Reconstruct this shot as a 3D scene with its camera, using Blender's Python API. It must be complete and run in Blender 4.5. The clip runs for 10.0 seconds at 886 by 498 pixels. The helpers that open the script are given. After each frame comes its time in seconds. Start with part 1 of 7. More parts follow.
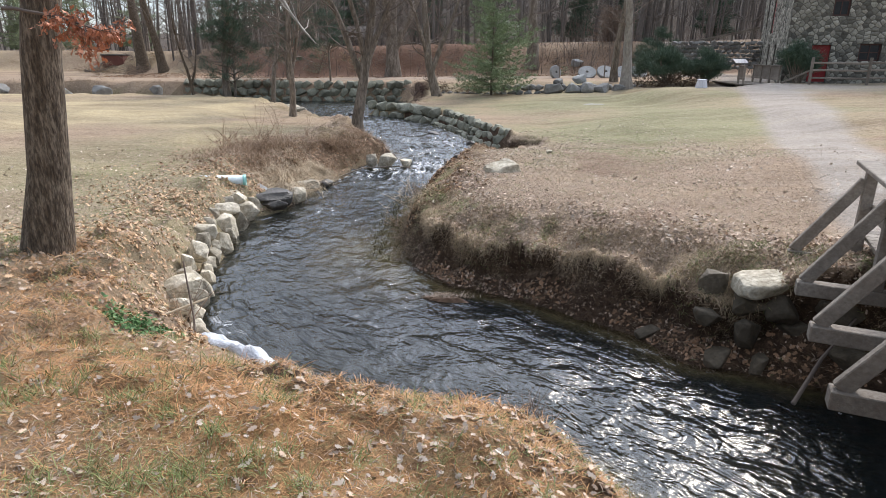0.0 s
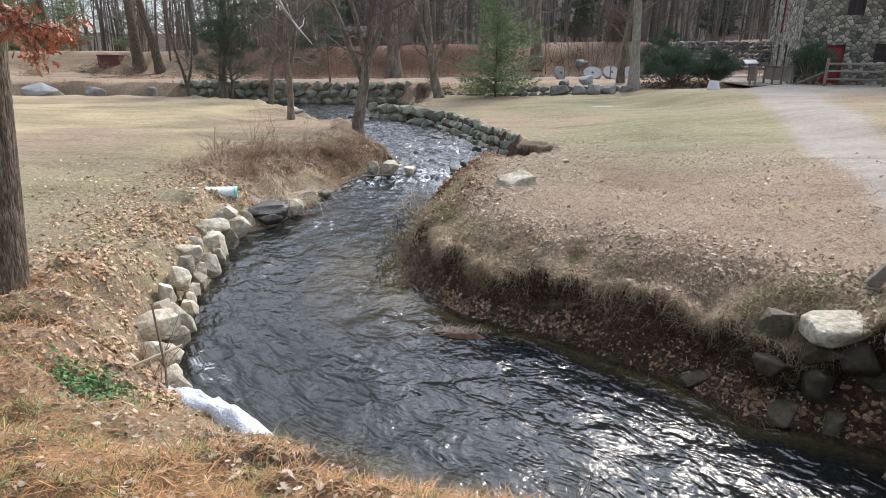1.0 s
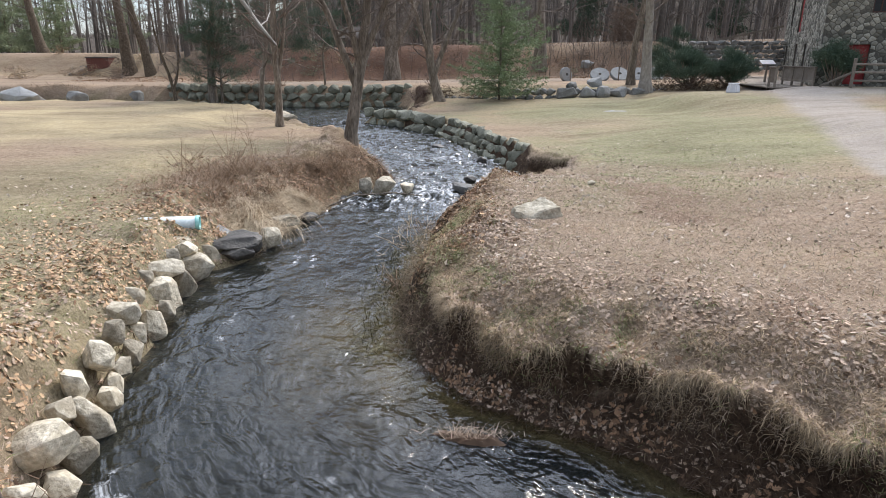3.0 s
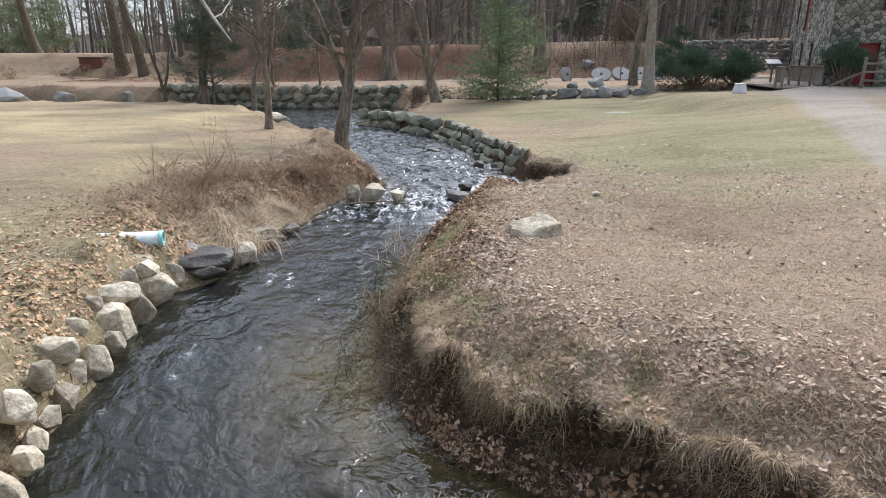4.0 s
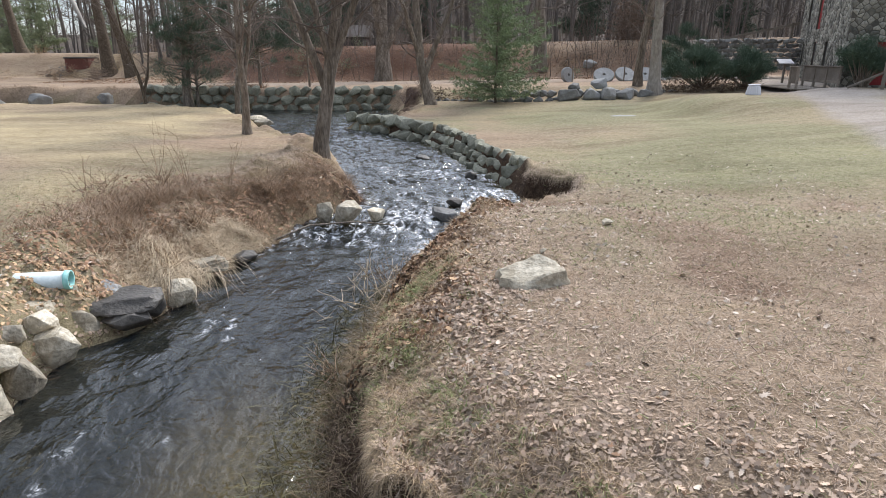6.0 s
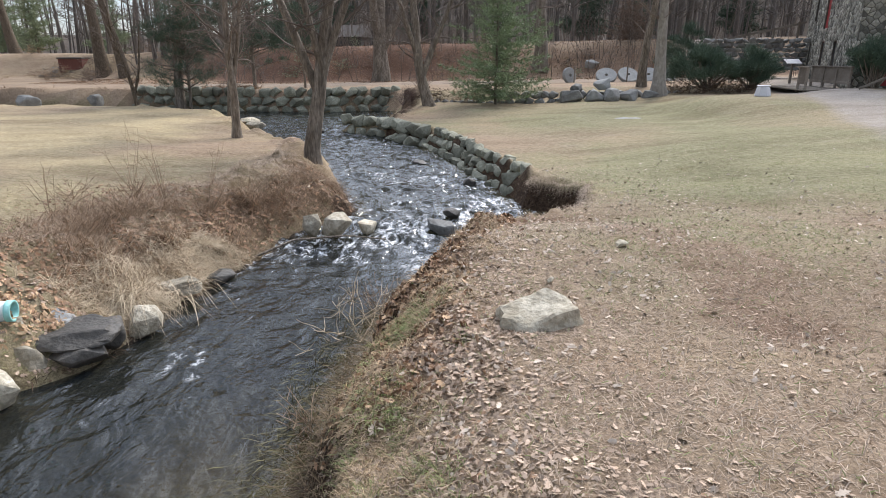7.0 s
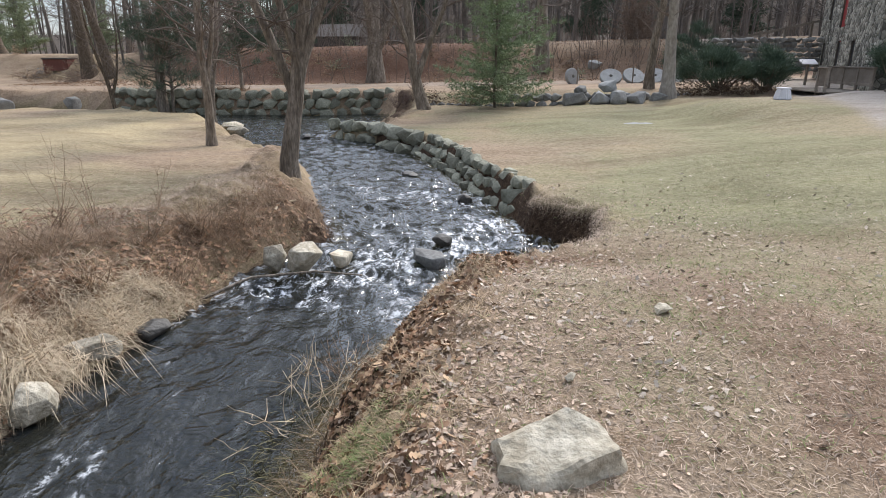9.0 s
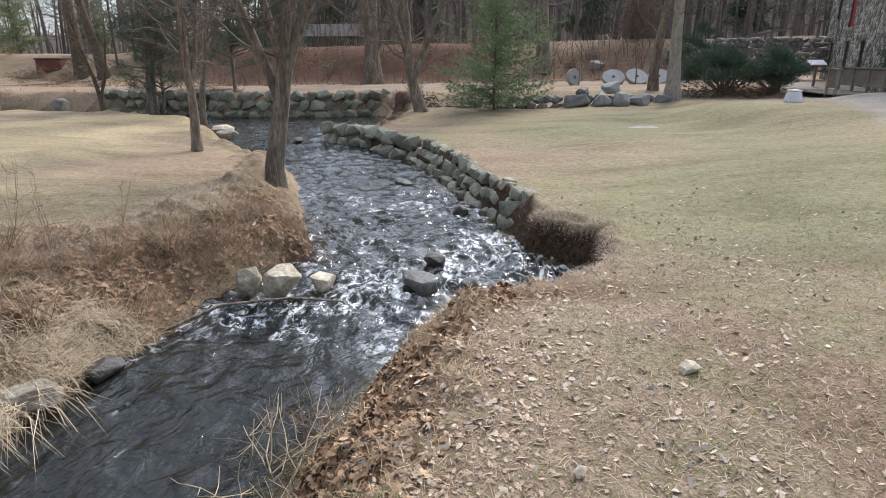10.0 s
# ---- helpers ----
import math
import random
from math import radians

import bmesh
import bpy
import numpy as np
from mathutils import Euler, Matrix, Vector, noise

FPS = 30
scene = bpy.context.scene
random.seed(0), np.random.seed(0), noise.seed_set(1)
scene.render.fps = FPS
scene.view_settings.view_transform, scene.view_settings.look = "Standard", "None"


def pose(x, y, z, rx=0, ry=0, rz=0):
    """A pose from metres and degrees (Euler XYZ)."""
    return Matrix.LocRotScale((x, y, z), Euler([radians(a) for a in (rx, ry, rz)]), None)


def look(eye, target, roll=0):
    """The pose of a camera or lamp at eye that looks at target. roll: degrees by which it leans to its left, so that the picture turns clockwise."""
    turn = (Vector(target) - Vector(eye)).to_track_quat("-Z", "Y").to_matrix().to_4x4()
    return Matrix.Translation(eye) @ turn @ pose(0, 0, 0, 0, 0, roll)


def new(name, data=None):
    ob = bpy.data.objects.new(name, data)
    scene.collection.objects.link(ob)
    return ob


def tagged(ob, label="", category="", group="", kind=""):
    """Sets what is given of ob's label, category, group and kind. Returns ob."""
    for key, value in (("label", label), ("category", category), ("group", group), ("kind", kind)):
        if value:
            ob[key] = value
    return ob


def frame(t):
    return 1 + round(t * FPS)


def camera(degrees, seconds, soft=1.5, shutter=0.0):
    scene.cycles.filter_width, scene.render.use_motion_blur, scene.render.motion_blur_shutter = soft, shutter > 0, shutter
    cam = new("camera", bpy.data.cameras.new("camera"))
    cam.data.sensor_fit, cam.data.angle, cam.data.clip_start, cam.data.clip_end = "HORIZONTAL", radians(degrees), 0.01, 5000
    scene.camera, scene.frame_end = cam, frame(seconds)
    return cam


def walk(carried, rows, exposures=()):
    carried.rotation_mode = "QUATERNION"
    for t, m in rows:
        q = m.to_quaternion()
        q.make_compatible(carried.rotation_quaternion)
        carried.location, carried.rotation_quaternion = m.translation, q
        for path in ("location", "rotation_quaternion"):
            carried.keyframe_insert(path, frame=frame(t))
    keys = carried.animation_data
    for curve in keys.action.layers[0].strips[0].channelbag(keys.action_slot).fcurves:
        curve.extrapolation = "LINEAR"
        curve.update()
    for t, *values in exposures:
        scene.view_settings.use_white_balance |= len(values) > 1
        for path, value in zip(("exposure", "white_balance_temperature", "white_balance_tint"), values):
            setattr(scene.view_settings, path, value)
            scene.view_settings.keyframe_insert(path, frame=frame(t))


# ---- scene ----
cam = camera(72.97, 10.0, soft=0.8)
# seconds, x, y, z, pitch, roll, yaw
ROWS = [
    (0.0, 0.000, 0.000, 3.350, -18.02, -0.22, 0.01),
    (0.5, -0.077, 0.538, 3.360, -18.02, -0.23, -0.01),
    (1.0, -0.166, 1.086, 3.372, -18.01, -0.21, -0.00),
    (1.5, -0.248, 1.628, 3.385, -18.00, -0.15, 0.01),
    (2.0, -0.295, 2.165, 3.397, -17.98, -0.10, -0.01),
    (2.5, -0.270, 2.678, 3.405, -17.96, -0.05, -0.02),
    (4.0, -0.038, 4.170, 3.374, -17.95, 0.02, -0.01),
    (4.5, 0.054, 4.637, 3.357, -17.95, 0.06, 0.01),
    (5.0, 0.148, 5.104, 3.339, -17.93, 0.06, 0.03),
    (5.5, 0.220, 5.573, 3.330, -17.92, 0.05, 0.02),
    (7.0, 0.347, 6.953, 3.339, -17.92, 0.09, 0.02),
    (7.5, 0.378, 7.431, 3.337, -17.91, 0.09, -0.01),
    (8.0, 0.419, 7.889, 3.345, -17.92, 0.11, -0.03),
    (8.5, 0.469, 8.364, 3.335, -17.90, 0.11, -0.03),
    (9.0, 0.530, 8.843, 3.329, -17.89, 0.11, -0.01),
    (9.5, 0.591, 9.298, 3.347, -17.90, 0.13, 0.03),
    (10.0, 0.661, 9.775, 3.377, -17.93, 0.11, 0.04),
]
walk(cam, [(t, pose(x, y, z, 90 + pitch, roll, yaw)) for t, x, y, z, pitch, roll, yaw in ROWS], exposures=[(0.0, 0.03), (4.0, 0.0), (10.0, -0.08)])

# ---------------------------------------------------------------- light
SUN_UP, SUN_TURN = 42.0, 31.0        # degrees above the horizon, degrees clockwise from ahead
world = bpy.data.worlds.new("world")
scene.world = world
world.use_nodes = True
wn, wl = world.node_tree.nodes, world.node_tree.links
sky = wn.new("ShaderNodeTexSky")
sky.sky_type = "NISHITA"
sky.sun_disc = False
sky.sun_elevation, sky.sun_rotation = radians(SUN_UP), radians(SUN_TURN)
sky.dust_density, sky.air_density = 1.0, 1.0
wco = wn.new("ShaderNodeTexCoord")
cloud = wn.new("ShaderNodeTexNoise")
cloud.inputs["Scale"].default_value, cloud.inputs["Detail"].default_value = 2.2, 6
cramp = wn.new("ShaderNodeValToRGB")
cramp.color_ramp.elements[0].position, cramp.color_ramp.elements[1].position = 0.40, 0.70
wmix = wn.new("ShaderNodeMix")
wmix.data_type = "RGBA"
wmix.inputs["B"].default_value = (9.3, 10.4, 12.5, 1)
wl.new(wco.outputs["Generated"], cloud.inputs["Vector"])
wl.new(cloud.outputs["Fac"], cramp.inputs["Fac"])
wl.new(cramp.outputs["Color"], wmix.inputs["Factor"])
wl.new(sky.outputs["Color"], wmix.inputs["A"])
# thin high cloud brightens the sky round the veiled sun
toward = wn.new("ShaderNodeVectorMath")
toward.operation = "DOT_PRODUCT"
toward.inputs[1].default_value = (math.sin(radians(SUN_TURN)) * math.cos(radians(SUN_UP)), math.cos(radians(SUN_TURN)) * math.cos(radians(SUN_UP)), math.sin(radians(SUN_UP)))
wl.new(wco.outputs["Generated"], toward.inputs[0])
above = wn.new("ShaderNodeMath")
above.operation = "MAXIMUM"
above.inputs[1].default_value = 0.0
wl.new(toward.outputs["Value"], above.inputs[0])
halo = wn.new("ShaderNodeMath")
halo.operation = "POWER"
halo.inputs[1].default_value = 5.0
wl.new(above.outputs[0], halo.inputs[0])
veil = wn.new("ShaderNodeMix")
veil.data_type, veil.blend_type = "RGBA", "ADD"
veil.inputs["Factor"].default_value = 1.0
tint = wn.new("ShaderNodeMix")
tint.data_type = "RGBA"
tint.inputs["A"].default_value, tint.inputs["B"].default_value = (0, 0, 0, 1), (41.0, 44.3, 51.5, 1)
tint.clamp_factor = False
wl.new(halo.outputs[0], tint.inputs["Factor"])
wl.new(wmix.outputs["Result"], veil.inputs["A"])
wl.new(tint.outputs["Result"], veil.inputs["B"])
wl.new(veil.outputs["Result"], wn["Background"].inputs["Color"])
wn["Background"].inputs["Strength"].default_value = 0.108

sun = new("sun", bpy.data.lights.new("sun", "SUN"))
sun.data.energy, sun.data.angle, sun.data.color = 2.2, radians(12.0), (1.0, 0.90, 0.76)
_a, _e = radians(SUN_TURN), radians(SUN_UP)
sun.matrix_world = look((0, 0, 40), Vector((0, 0, 40)) - Vector((math.sin(_a) * math.cos(_e), math.cos(_a) * math.cos(_e), math.sin(_e))))

# ---------------------------------------------------------------- materials


def material(name, colours, big=0.6, fine=14.0, rough=0.85, bump=0.3, spread=0.5, rnd=0.0, island=0.0, stretch=(1, 1, 1), bump_scale=None, metal=0.0, spec=0.4, local=False):
    """Three colours blended by a broad and a fine noise at real size; rnd / island vary the value from piece to piece."""
    m = bpy.data.materials.new(name)
    m.use_nodes = True
    n, l = m.node_tree.nodes, m.node_tree.links
    bs = n["Principled BSDF"]
    if local:
        src = n.new("ShaderNodeTexCoord").outputs["Object"]
    else:
        src = n.new("ShaderNodeNewGeometry").outputs["Position"]
    mp = n.new("ShaderNodeMapping")
    mp.inputs["Scale"].default_value = stretch
    l.new(src, mp.inputs["Vector"])
    a, b = n.new("ShaderNodeTexNoise"), n.new("ShaderNodeTexNoise")
    for tex, s, dt in ((a, big, 4), (b, fine, 6)):
        tex.inputs["Scale"].default_value, tex.inputs["Detail"].default_value = s, dt
        tex.inputs["Roughness"].default_value = 0.6
        l.new(mp.outputs["Vector"], tex.inputs["Vector"])
    ra, rb = n.new("ShaderNodeMapRange"), n.new("ShaderNodeMapRange")
    for r_, t_ in ((ra, a), (rb, b)):
        r_.inputs["From Min"].default_value, r_.inputs["From Max"].default_value = 0.5 - spread / 4, 0.5 + spread / 4
        l.new(t_.outputs["Fac"], r_.inputs["Value"])
    m1, m2 = n.new("ShaderNodeMix"), n.new("ShaderNodeMix")
    m1.data_type = m2.data_type = "RGBA"
    m1.inputs["A"].default_value, m1.inputs["B"].default_value = (*colours[0], 1), (*colours[1], 1)
    m2.inputs["B"].default_value = (*colours[2], 1)
    l.new(ra.outputs["Result"], m1.inputs["Factor"])
    l.new(m1.outputs["Result"], m2.inputs["A"])
    half = n.new("ShaderNodeMath")
    half.operation = "MULTIPLY"
    half.inputs[1].default_value = 0.6
    l.new(rb.outputs["Result"], half.inputs[0])
    l.new(half.outputs[0], m2.inputs["Factor"])
    col = m2.outputs["Result"]
    if rnd or island:
        src2 = n.new("ShaderNodeObjectInfo").outputs["Random"] if rnd else n.new("ShaderNodeNewGeometry").outputs["Random Per Island"]
        k = rnd or island
        mr = n.new("ShaderNodeMapRange")
        mr.inputs["To Min"].default_value, mr.inputs["To Max"].default_value = 1 - k, 1 + k
        l.new(src2, mr.inputs["Value"])
        hs = n.new("ShaderNodeHueSaturation")
        l.new(mr.outputs["Result"], hs.inputs["Value"])
        l.new(col, hs.inputs["Color"])
        col = hs.outputs["Color"]
    l.new(col, bs.inputs["Base Color"])
    bs.inputs["Roughness"].default_value, bs.inputs["Metallic"].default_value = rough, metal
    bs.inputs["Specular IOR Level"].default_value = spec
    if bump:
        c = n.new("ShaderNodeTexNoise")
        c.inputs["Scale"].default_value, c.inputs["Detail"].default_value = bump_scale or fine * 1.5, 8
        l.new(mp.outputs["Vector"], c.inputs["Vector"])
        bp = n.new("ShaderNodeBump")
        bp.inputs["Strength"].default_value, bp.inputs["Distance"].default_value = bump, 0.03
        l.new(c.outputs["Fac"], bp.inputs["Height"])
        l.new(bp.outputs["Normal"], bs.inputs["Normal"])
    return m


BARK = material("bark_oak", [(0.095, 0.067, 0.043), (0.22, 0.17, 0.12), (0.018, 0.012, 0.008)], 22, 55, 0.95, 1.0, 0.3, stretch=(1, 1, 0.22), bump_scale=45)
BARK2 = material("bark_grey_brown", [(0.17, 0.135, 0.10), (0.32, 0.265, 0.21), (0.06, 0.045, 0.034)], 5, 22, 0.95, 1.0, 0.4, stretch=(1, 1, 0.22), rnd=0.2)
BARK3 = material("bark_pale_grey", [(0.28, 0.25, 0.21), (0.38, 0.35, 0.31), (0.16, 0.13, 0.11)], 1.5, 9, 0.9, 0.5, 0.5, stretch=(1, 1, 0.4))
TWIG = material("twig_bark", [(0.17, 0.13, 0.105), (0.22, 0.175, 0.14), (0.11, 0.085, 0.07)], 1, 8, 0.9, 0.0, 0.6, rnd=0.2)
NEEDLE = material("evergreen_needles", [(0.072, 0.112, 0.07), (0.115, 0.158, 0.098), (0.042, 0.068, 0.045)], 1.2, 9, 0.75, 0, 0.6, island=0.35)
NEEDLE2 = material("white_pine_needles", [(0.225, 0.29, 0.15), (0.30, 0.36, 0.2), (0.14, 0.19, 0.1)], 1.2, 9, 0.7, 0, 0.6, island=0.35)
LEAF = material("oak_leaf_litter", [(0.43, 0.31, 0.22), (0.56, 0.435, 0.33), (0.31, 0.195, 0.125)], 2.0, 30, 0.7, 0, 0.9, island=0.5)
LEAF_PALE = material("bleached_oak_leaves", [(0.52, 0.42, 0.325), (0.64, 0.54, 0.44), (0.38, 0.28, 0.20)], 2.0, 30, 0.6, 0, 0.9, island=0.35)
LEAF_RUST = material("orange_brown_oak_leaves", [(0.50, 0.325, 0.18), (0.62, 0.44, 0.275), (0.35, 0.20, 0.10)], 2.0, 30, 0.7, 0, 0.9, island=0.4)
# russet leaves, brightened: the glow of light from behind is in the colour
LEAF_HANG = material("clinging_oak_leaves", [(0.46, 0.17, 0.085), (0.58, 0.27, 0.15), (0.28, 0.09, 0.045)], 3, 30, 0.6, 0, 0.9, island=0.4)
LEAF_RED = material("russet_oak_leaves", [(0.27, 0.15, 0.08), (0.39, 0.24, 0.14), (0.16, 0.08, 0.042)], 3, 30, 0.7, 0, 0.9, island=0.45)
DRY = material("dry_grass_blades", [(0.43, 0.32, 0.232), (0.56, 0.445, 0.34), (0.28, 0.195, 0.13)], 0.7, 9, 0.8, 0, 0.8, island=0.5)
DRYPALE = material("bleached_reed", [(0.54, 0.42, 0.28), (0.62, 0.51, 0.36), (0.40, 0.29, 0.18)], 1.4, 9, 0.75, 0, 0.8, island=0.3)
GREENBLADE = material("green_grass_blades", [(0.145, 0.195, 0.055), (0.205, 0.255, 0.085), (0.28, 0.25, 0.11)], 0.9, 9, 0.75, 0, 0.8, island=0.35)
PINEDUFF = material("orange_pine_needles", [(0.45, 0.225, 0.09), (0.55, 0.32, 0.145), (0.31, 0.14, 0.052)], 0.9, 9, 0.8, 0, 0.8, island=0.35)
STONE = material("grey_field_stone", [(0.42, 0.36, 0.265), (0.61, 0.545, 0.43), (0.20, 0.165, 0.11)], 3.5, 13, 0.85, 0.8, 0.45, rnd=0.42)
MOSSY = material("green_grey_wall_stone", [(0.25, 0.24, 0.18), (0.37, 0.355, 0.275), (0.12, 0.12, 0.082)], 2.5, 14, 0.9, 0.6, 0.6, rnd=0.32)
DARKSTONE = material("wet_dark_stone", [(0.075, 0.066, 0.055), (0.125, 0.11, 0.092), (0.035, 0.031, 0.027)], 3.0, 16, 0.6, 0.5, 0.6, rnd=0.3, spec=0.5)
GREYROCK = material("dull_grey_boulder", [(0.20, 0.19, 0.175), (0.31, 0.30, 0.28), (0.10, 0.095, 0.085)], 3, 16, 0.85, 0.6, 0.6, rnd=0.3)
BLUESTONE = material("pale_granite", [(0.31, 0.305, 0.29), (0.41, 0.405, 0.385), (0.20, 0.196, 0.185)], 4, 40, 0.8, 0.35, 0.6, rnd=0.12)
TIMBER = material("weathered_grey_timber", [(0.20, 0.165, 0.13), (0.29, 0.25, 0.205), (0.12, 0.095, 0.075)], 2.0, 26, 0.85, 0.4, 0.6, stretch=(1, 1, 1), rnd=0.2)
MORTAR = material("mill_mortar", [(0.10, 0.09, 0.075), (0.14, 0.125, 0.105), (0.065, 0.06, 0.05)], 1, 12, 0.95, 0.4)
REDPAINT = material("red_paint", [(0.30, 0.025, 0.025), (0.36, 0.04, 0.035), (0.23, 0.018, 0.02)], 1.5, 12, 0.55, 0.1)
DARKWOOD = material("dark_red_brown_wood", [(0.07, 0.032, 0.026), (0.10, 0.048, 0.036), (0.045, 0.02, 0.018)], 2, 14, 0.6, 0.2)
WHITEPAINT = material("white_plastic", [(0.66, 0.65, 0.67), (0.72, 0.71, 0.73), (0.6, 0.58, 0.6)], 3, 20, 0.5, 0.05)
SHINGLE = material("grey_brown_shingles", [(0.10, 0.085, 0.075), (0.14, 0.12, 0.105), (0.07, 0.06, 0.052)], 1.5, 14, 0.9, 0.3, rnd=0.1)
BRICKRED = material("faded_red_brick", [(0.17, 0.066, 0.05), (0.23, 0.092, 0.07), (0.11, 0.045, 0.036)], 1, 8, 0.9, 0.3)
SNOW = material("old_snow", [(0.62, 0.64, 0.68), (0.72, 0.735, 0.77), (0.47, 0.485, 0.52)], 4, 30, 0.6, 0.6, 0.6, bump_scale=40)
PVC = material("teal_green_pvc", [(0.30, 0.62, 0.58), (0.36, 0.68, 0.64), (0.25, 0.55, 0.50)], 5, 30, 0.35, 0.05)
PVCPALE = material("sun_bleached_pvc", [(0.66, 0.74, 0.74), (0.74, 0.80, 0.80), (0.55, 0.64, 0.64)], 5, 30, 0.4, 0.05)
GLASSDARK = material("dark_window_pane", [(0.02, 0.022, 0.025), (0.03, 0.032, 0.035), (0.014, 0.015, 0.017)], 1, 5, 0.35, 0.0, spec=0.3)
VINE = material("green_ground_leaf", [(0.11, 0.21, 0.07), (0.16, 0.27, 0.10), (0.065, 0.13, 0.045)], 4, 20, 0.6, 0, 0.8, island=0.3)
BRUSH = material("brown_brush_stems", [(0.33, 0.225, 0.145), (0.44, 0.32, 0.215), (0.19, 0.12, 0.075)], 1, 8, 0.9, 0.0, 0.7, island=0.4)
ROOT = material("dark_root_and_soil", [(0.085, 0.052, 0.032), (0.15, 0.095, 0.06), (0.04, 0.024, 0.015)], 1, 8, 0.95, 0.0, 0.7, island=0.45)
# bark of the far trees, greyed: distance haze put into the colour
HAZEBARK = material("hazed_woods_bark", [(0.155, 0.13, 0.11), (0.215, 0.185, 0.16), (0.09, 0.075, 0.065)], 0.5, 6, 0.95, 0.0, 0.6, island=0.3)

THATCH = material("brown_bank_thatch", [(0.37, 0.265, 0.155), (0.53, 0.405, 0.26), (0.19, 0.12, 0.065)], 2.5, 9, 0.9, 0.0, 0.8, island=0.5)
CRUMB = material("crumbled_leaf_bits", [(0.37, 0.275, 0.20), (0.46, 0.355, 0.27), (0.27, 0.19, 0.13)], 1.5, 20, 0.85, 0.0, 0.9, island=0.4)
BEECH = material("tan_beech_leaves", [(0.20, 0.135, 0.095), (0.29, 0.205, 0.15), (0.11, 0.075, 0.055)], 1.5, 12, 0.8, 0.0, 0.8, island=0.4)
OLIVE = material("olive_pine_needles", [(0.28, 0.32, 0.19), (0.36, 0.40, 0.25), (0.18, 0.21, 0.12)], 1.2, 9, 0.75, 0.0, 0.6, island=0.3)

CEDAR = material("dull_cedar_sprays", [(0.085, 0.10, 0.062), (0.13, 0.145, 0.09), (0.05, 0.058, 0.038)], 1.2, 9, 0.8, 0.0, 0.6, island=0.35)
STEMS = material("dark_dead_stems", [(0.16, 0.11, 0.06), (0.27, 0.20, 0.12), (0.08, 0.052, 0.03)], 2, 9, 0.9, 0.0, 0.8, island=0.5)
DROWNED = material("drowned_olive_grass", [(0.15, 0.135, 0.05), (0.23, 0.195, 0.085), (0.08, 0.07, 0.03)], 2, 9, 0.8, 0.0, 0.8, island=0.4)

WETMOSS = material("damp_mossy_stone", [(0.085, 0.066, 0.042), (0.14, 0.112, 0.078), (0.036, 0.028, 0.018)], 3, 14, 0.8, 0.6, 0.6, rnd=0.3)

# ---------------------------------------------------------------- small tools


def part(name, bm, mat, parent=None, label="", smooth=False):
    me = bpy.data.meshes.new(name)
    bm.to_mesh(me)
    bm.free()
    return part_mesh(name, me, mat, parent, label, smooth)


def part_mesh(name, me, mat, parent=None, label="", smooth=False):
    if mat and not me.materials:
        me.materials.append(mat)
    if smooth:
        me.polygons.foreach_set("use_smooth", [True] * len(me.polygons))
    ob = new(name, me)
    if parent is not None:
        ob.parent = parent
    if label:
        ob["label"] = label
    return ob


def mesh_of(name, verts, faces):
    """A mesh from arrays; faces all have the same number of corners."""
    verts, faces = np.asarray(verts, dtype=np.float32), np.asarray(faces, dtype=np.int32)
    me = bpy.data.meshes.new(name)
    k = faces.shape[1]
    me.vertices.add(len(verts))
    me.vertices.foreach_set("co", verts.ravel())
    me.loops.add(faces.size)
    me.loops.foreach_set("vertex_index", faces.ravel())
    me.polygons.add(len(faces))
    me.polygons.foreach_set("loop_start", np.arange(0, faces.size, k, dtype=np.int32))
    me.update(calc_edges=True)
    me.validate()
    return me


def empty(name, at, turn=0.0):
    ob = new(name)
    ob.empty_display_size = 0.2
    ob.matrix_world = pose(*at, 0, 0, turn)
    return ob


def _hash(ix, iy, seed):
    h = (ix.astype(np.int64) * 374761393 + iy.astype(np.int64) * 668265263 + seed * 974711) & 0x7FFFFFFF
    h = ((h ^ (h >> 13)) * 1274126177) & 0x7FFFFFFF
    return ((h ^ (h >> 16)) & 0xFFFF) / 65535.0


def vnoise(x, y, seed=0):
    x, y = np.asarray(x, float), np.asarray(y, float)
    ix, iy = np.floor(x), np.floor(y)
    fx, fy = x - ix, y - iy
    ux, uy = fx * fx * (3 - 2 * fx), fy * fy * (3 - 2 * fy)
    a, b = _hash(ix, iy, seed), _hash(ix + 1, iy, seed)
    c, d = _hash(ix, iy + 1, seed), _hash(ix + 1, iy + 1, seed)
    return (a * (1 - ux) + b * ux) * (1 - uy) + (c * (1 - ux) + d * ux) * uy


def fbm(x, y, freq, octaves=4, seed=0):
    out, amp, tot = 0, 1.0, 0
    for o in range(octaves):
        out = out + amp * (vnoise(np.asarray(x) * freq + 17.3 * o, np.asarray(y) * freq - 9.1 * o, seed + o) - 0.5)
        tot, amp, freq = tot + amp, amp * 0.5, freq * 2.03
    return out / tot * 2


def smooth(a, b, v):
    u = np.clip((np.asarray(v, float) - a) / (b - a), 0, 1)
    return u * u * (3 - 2 * u)


def blend(table, x, y, power=3.0):
    """Smooth field through a few known values (x, y, value)."""
    num, den = 0, 0
    for px, py, v in table:
        w = 1 / (((x - px) ** 2 + (y - py) ** 2) + 0.6) ** (power / 2)
        num, den = num + w * v, den + w
    return num / den


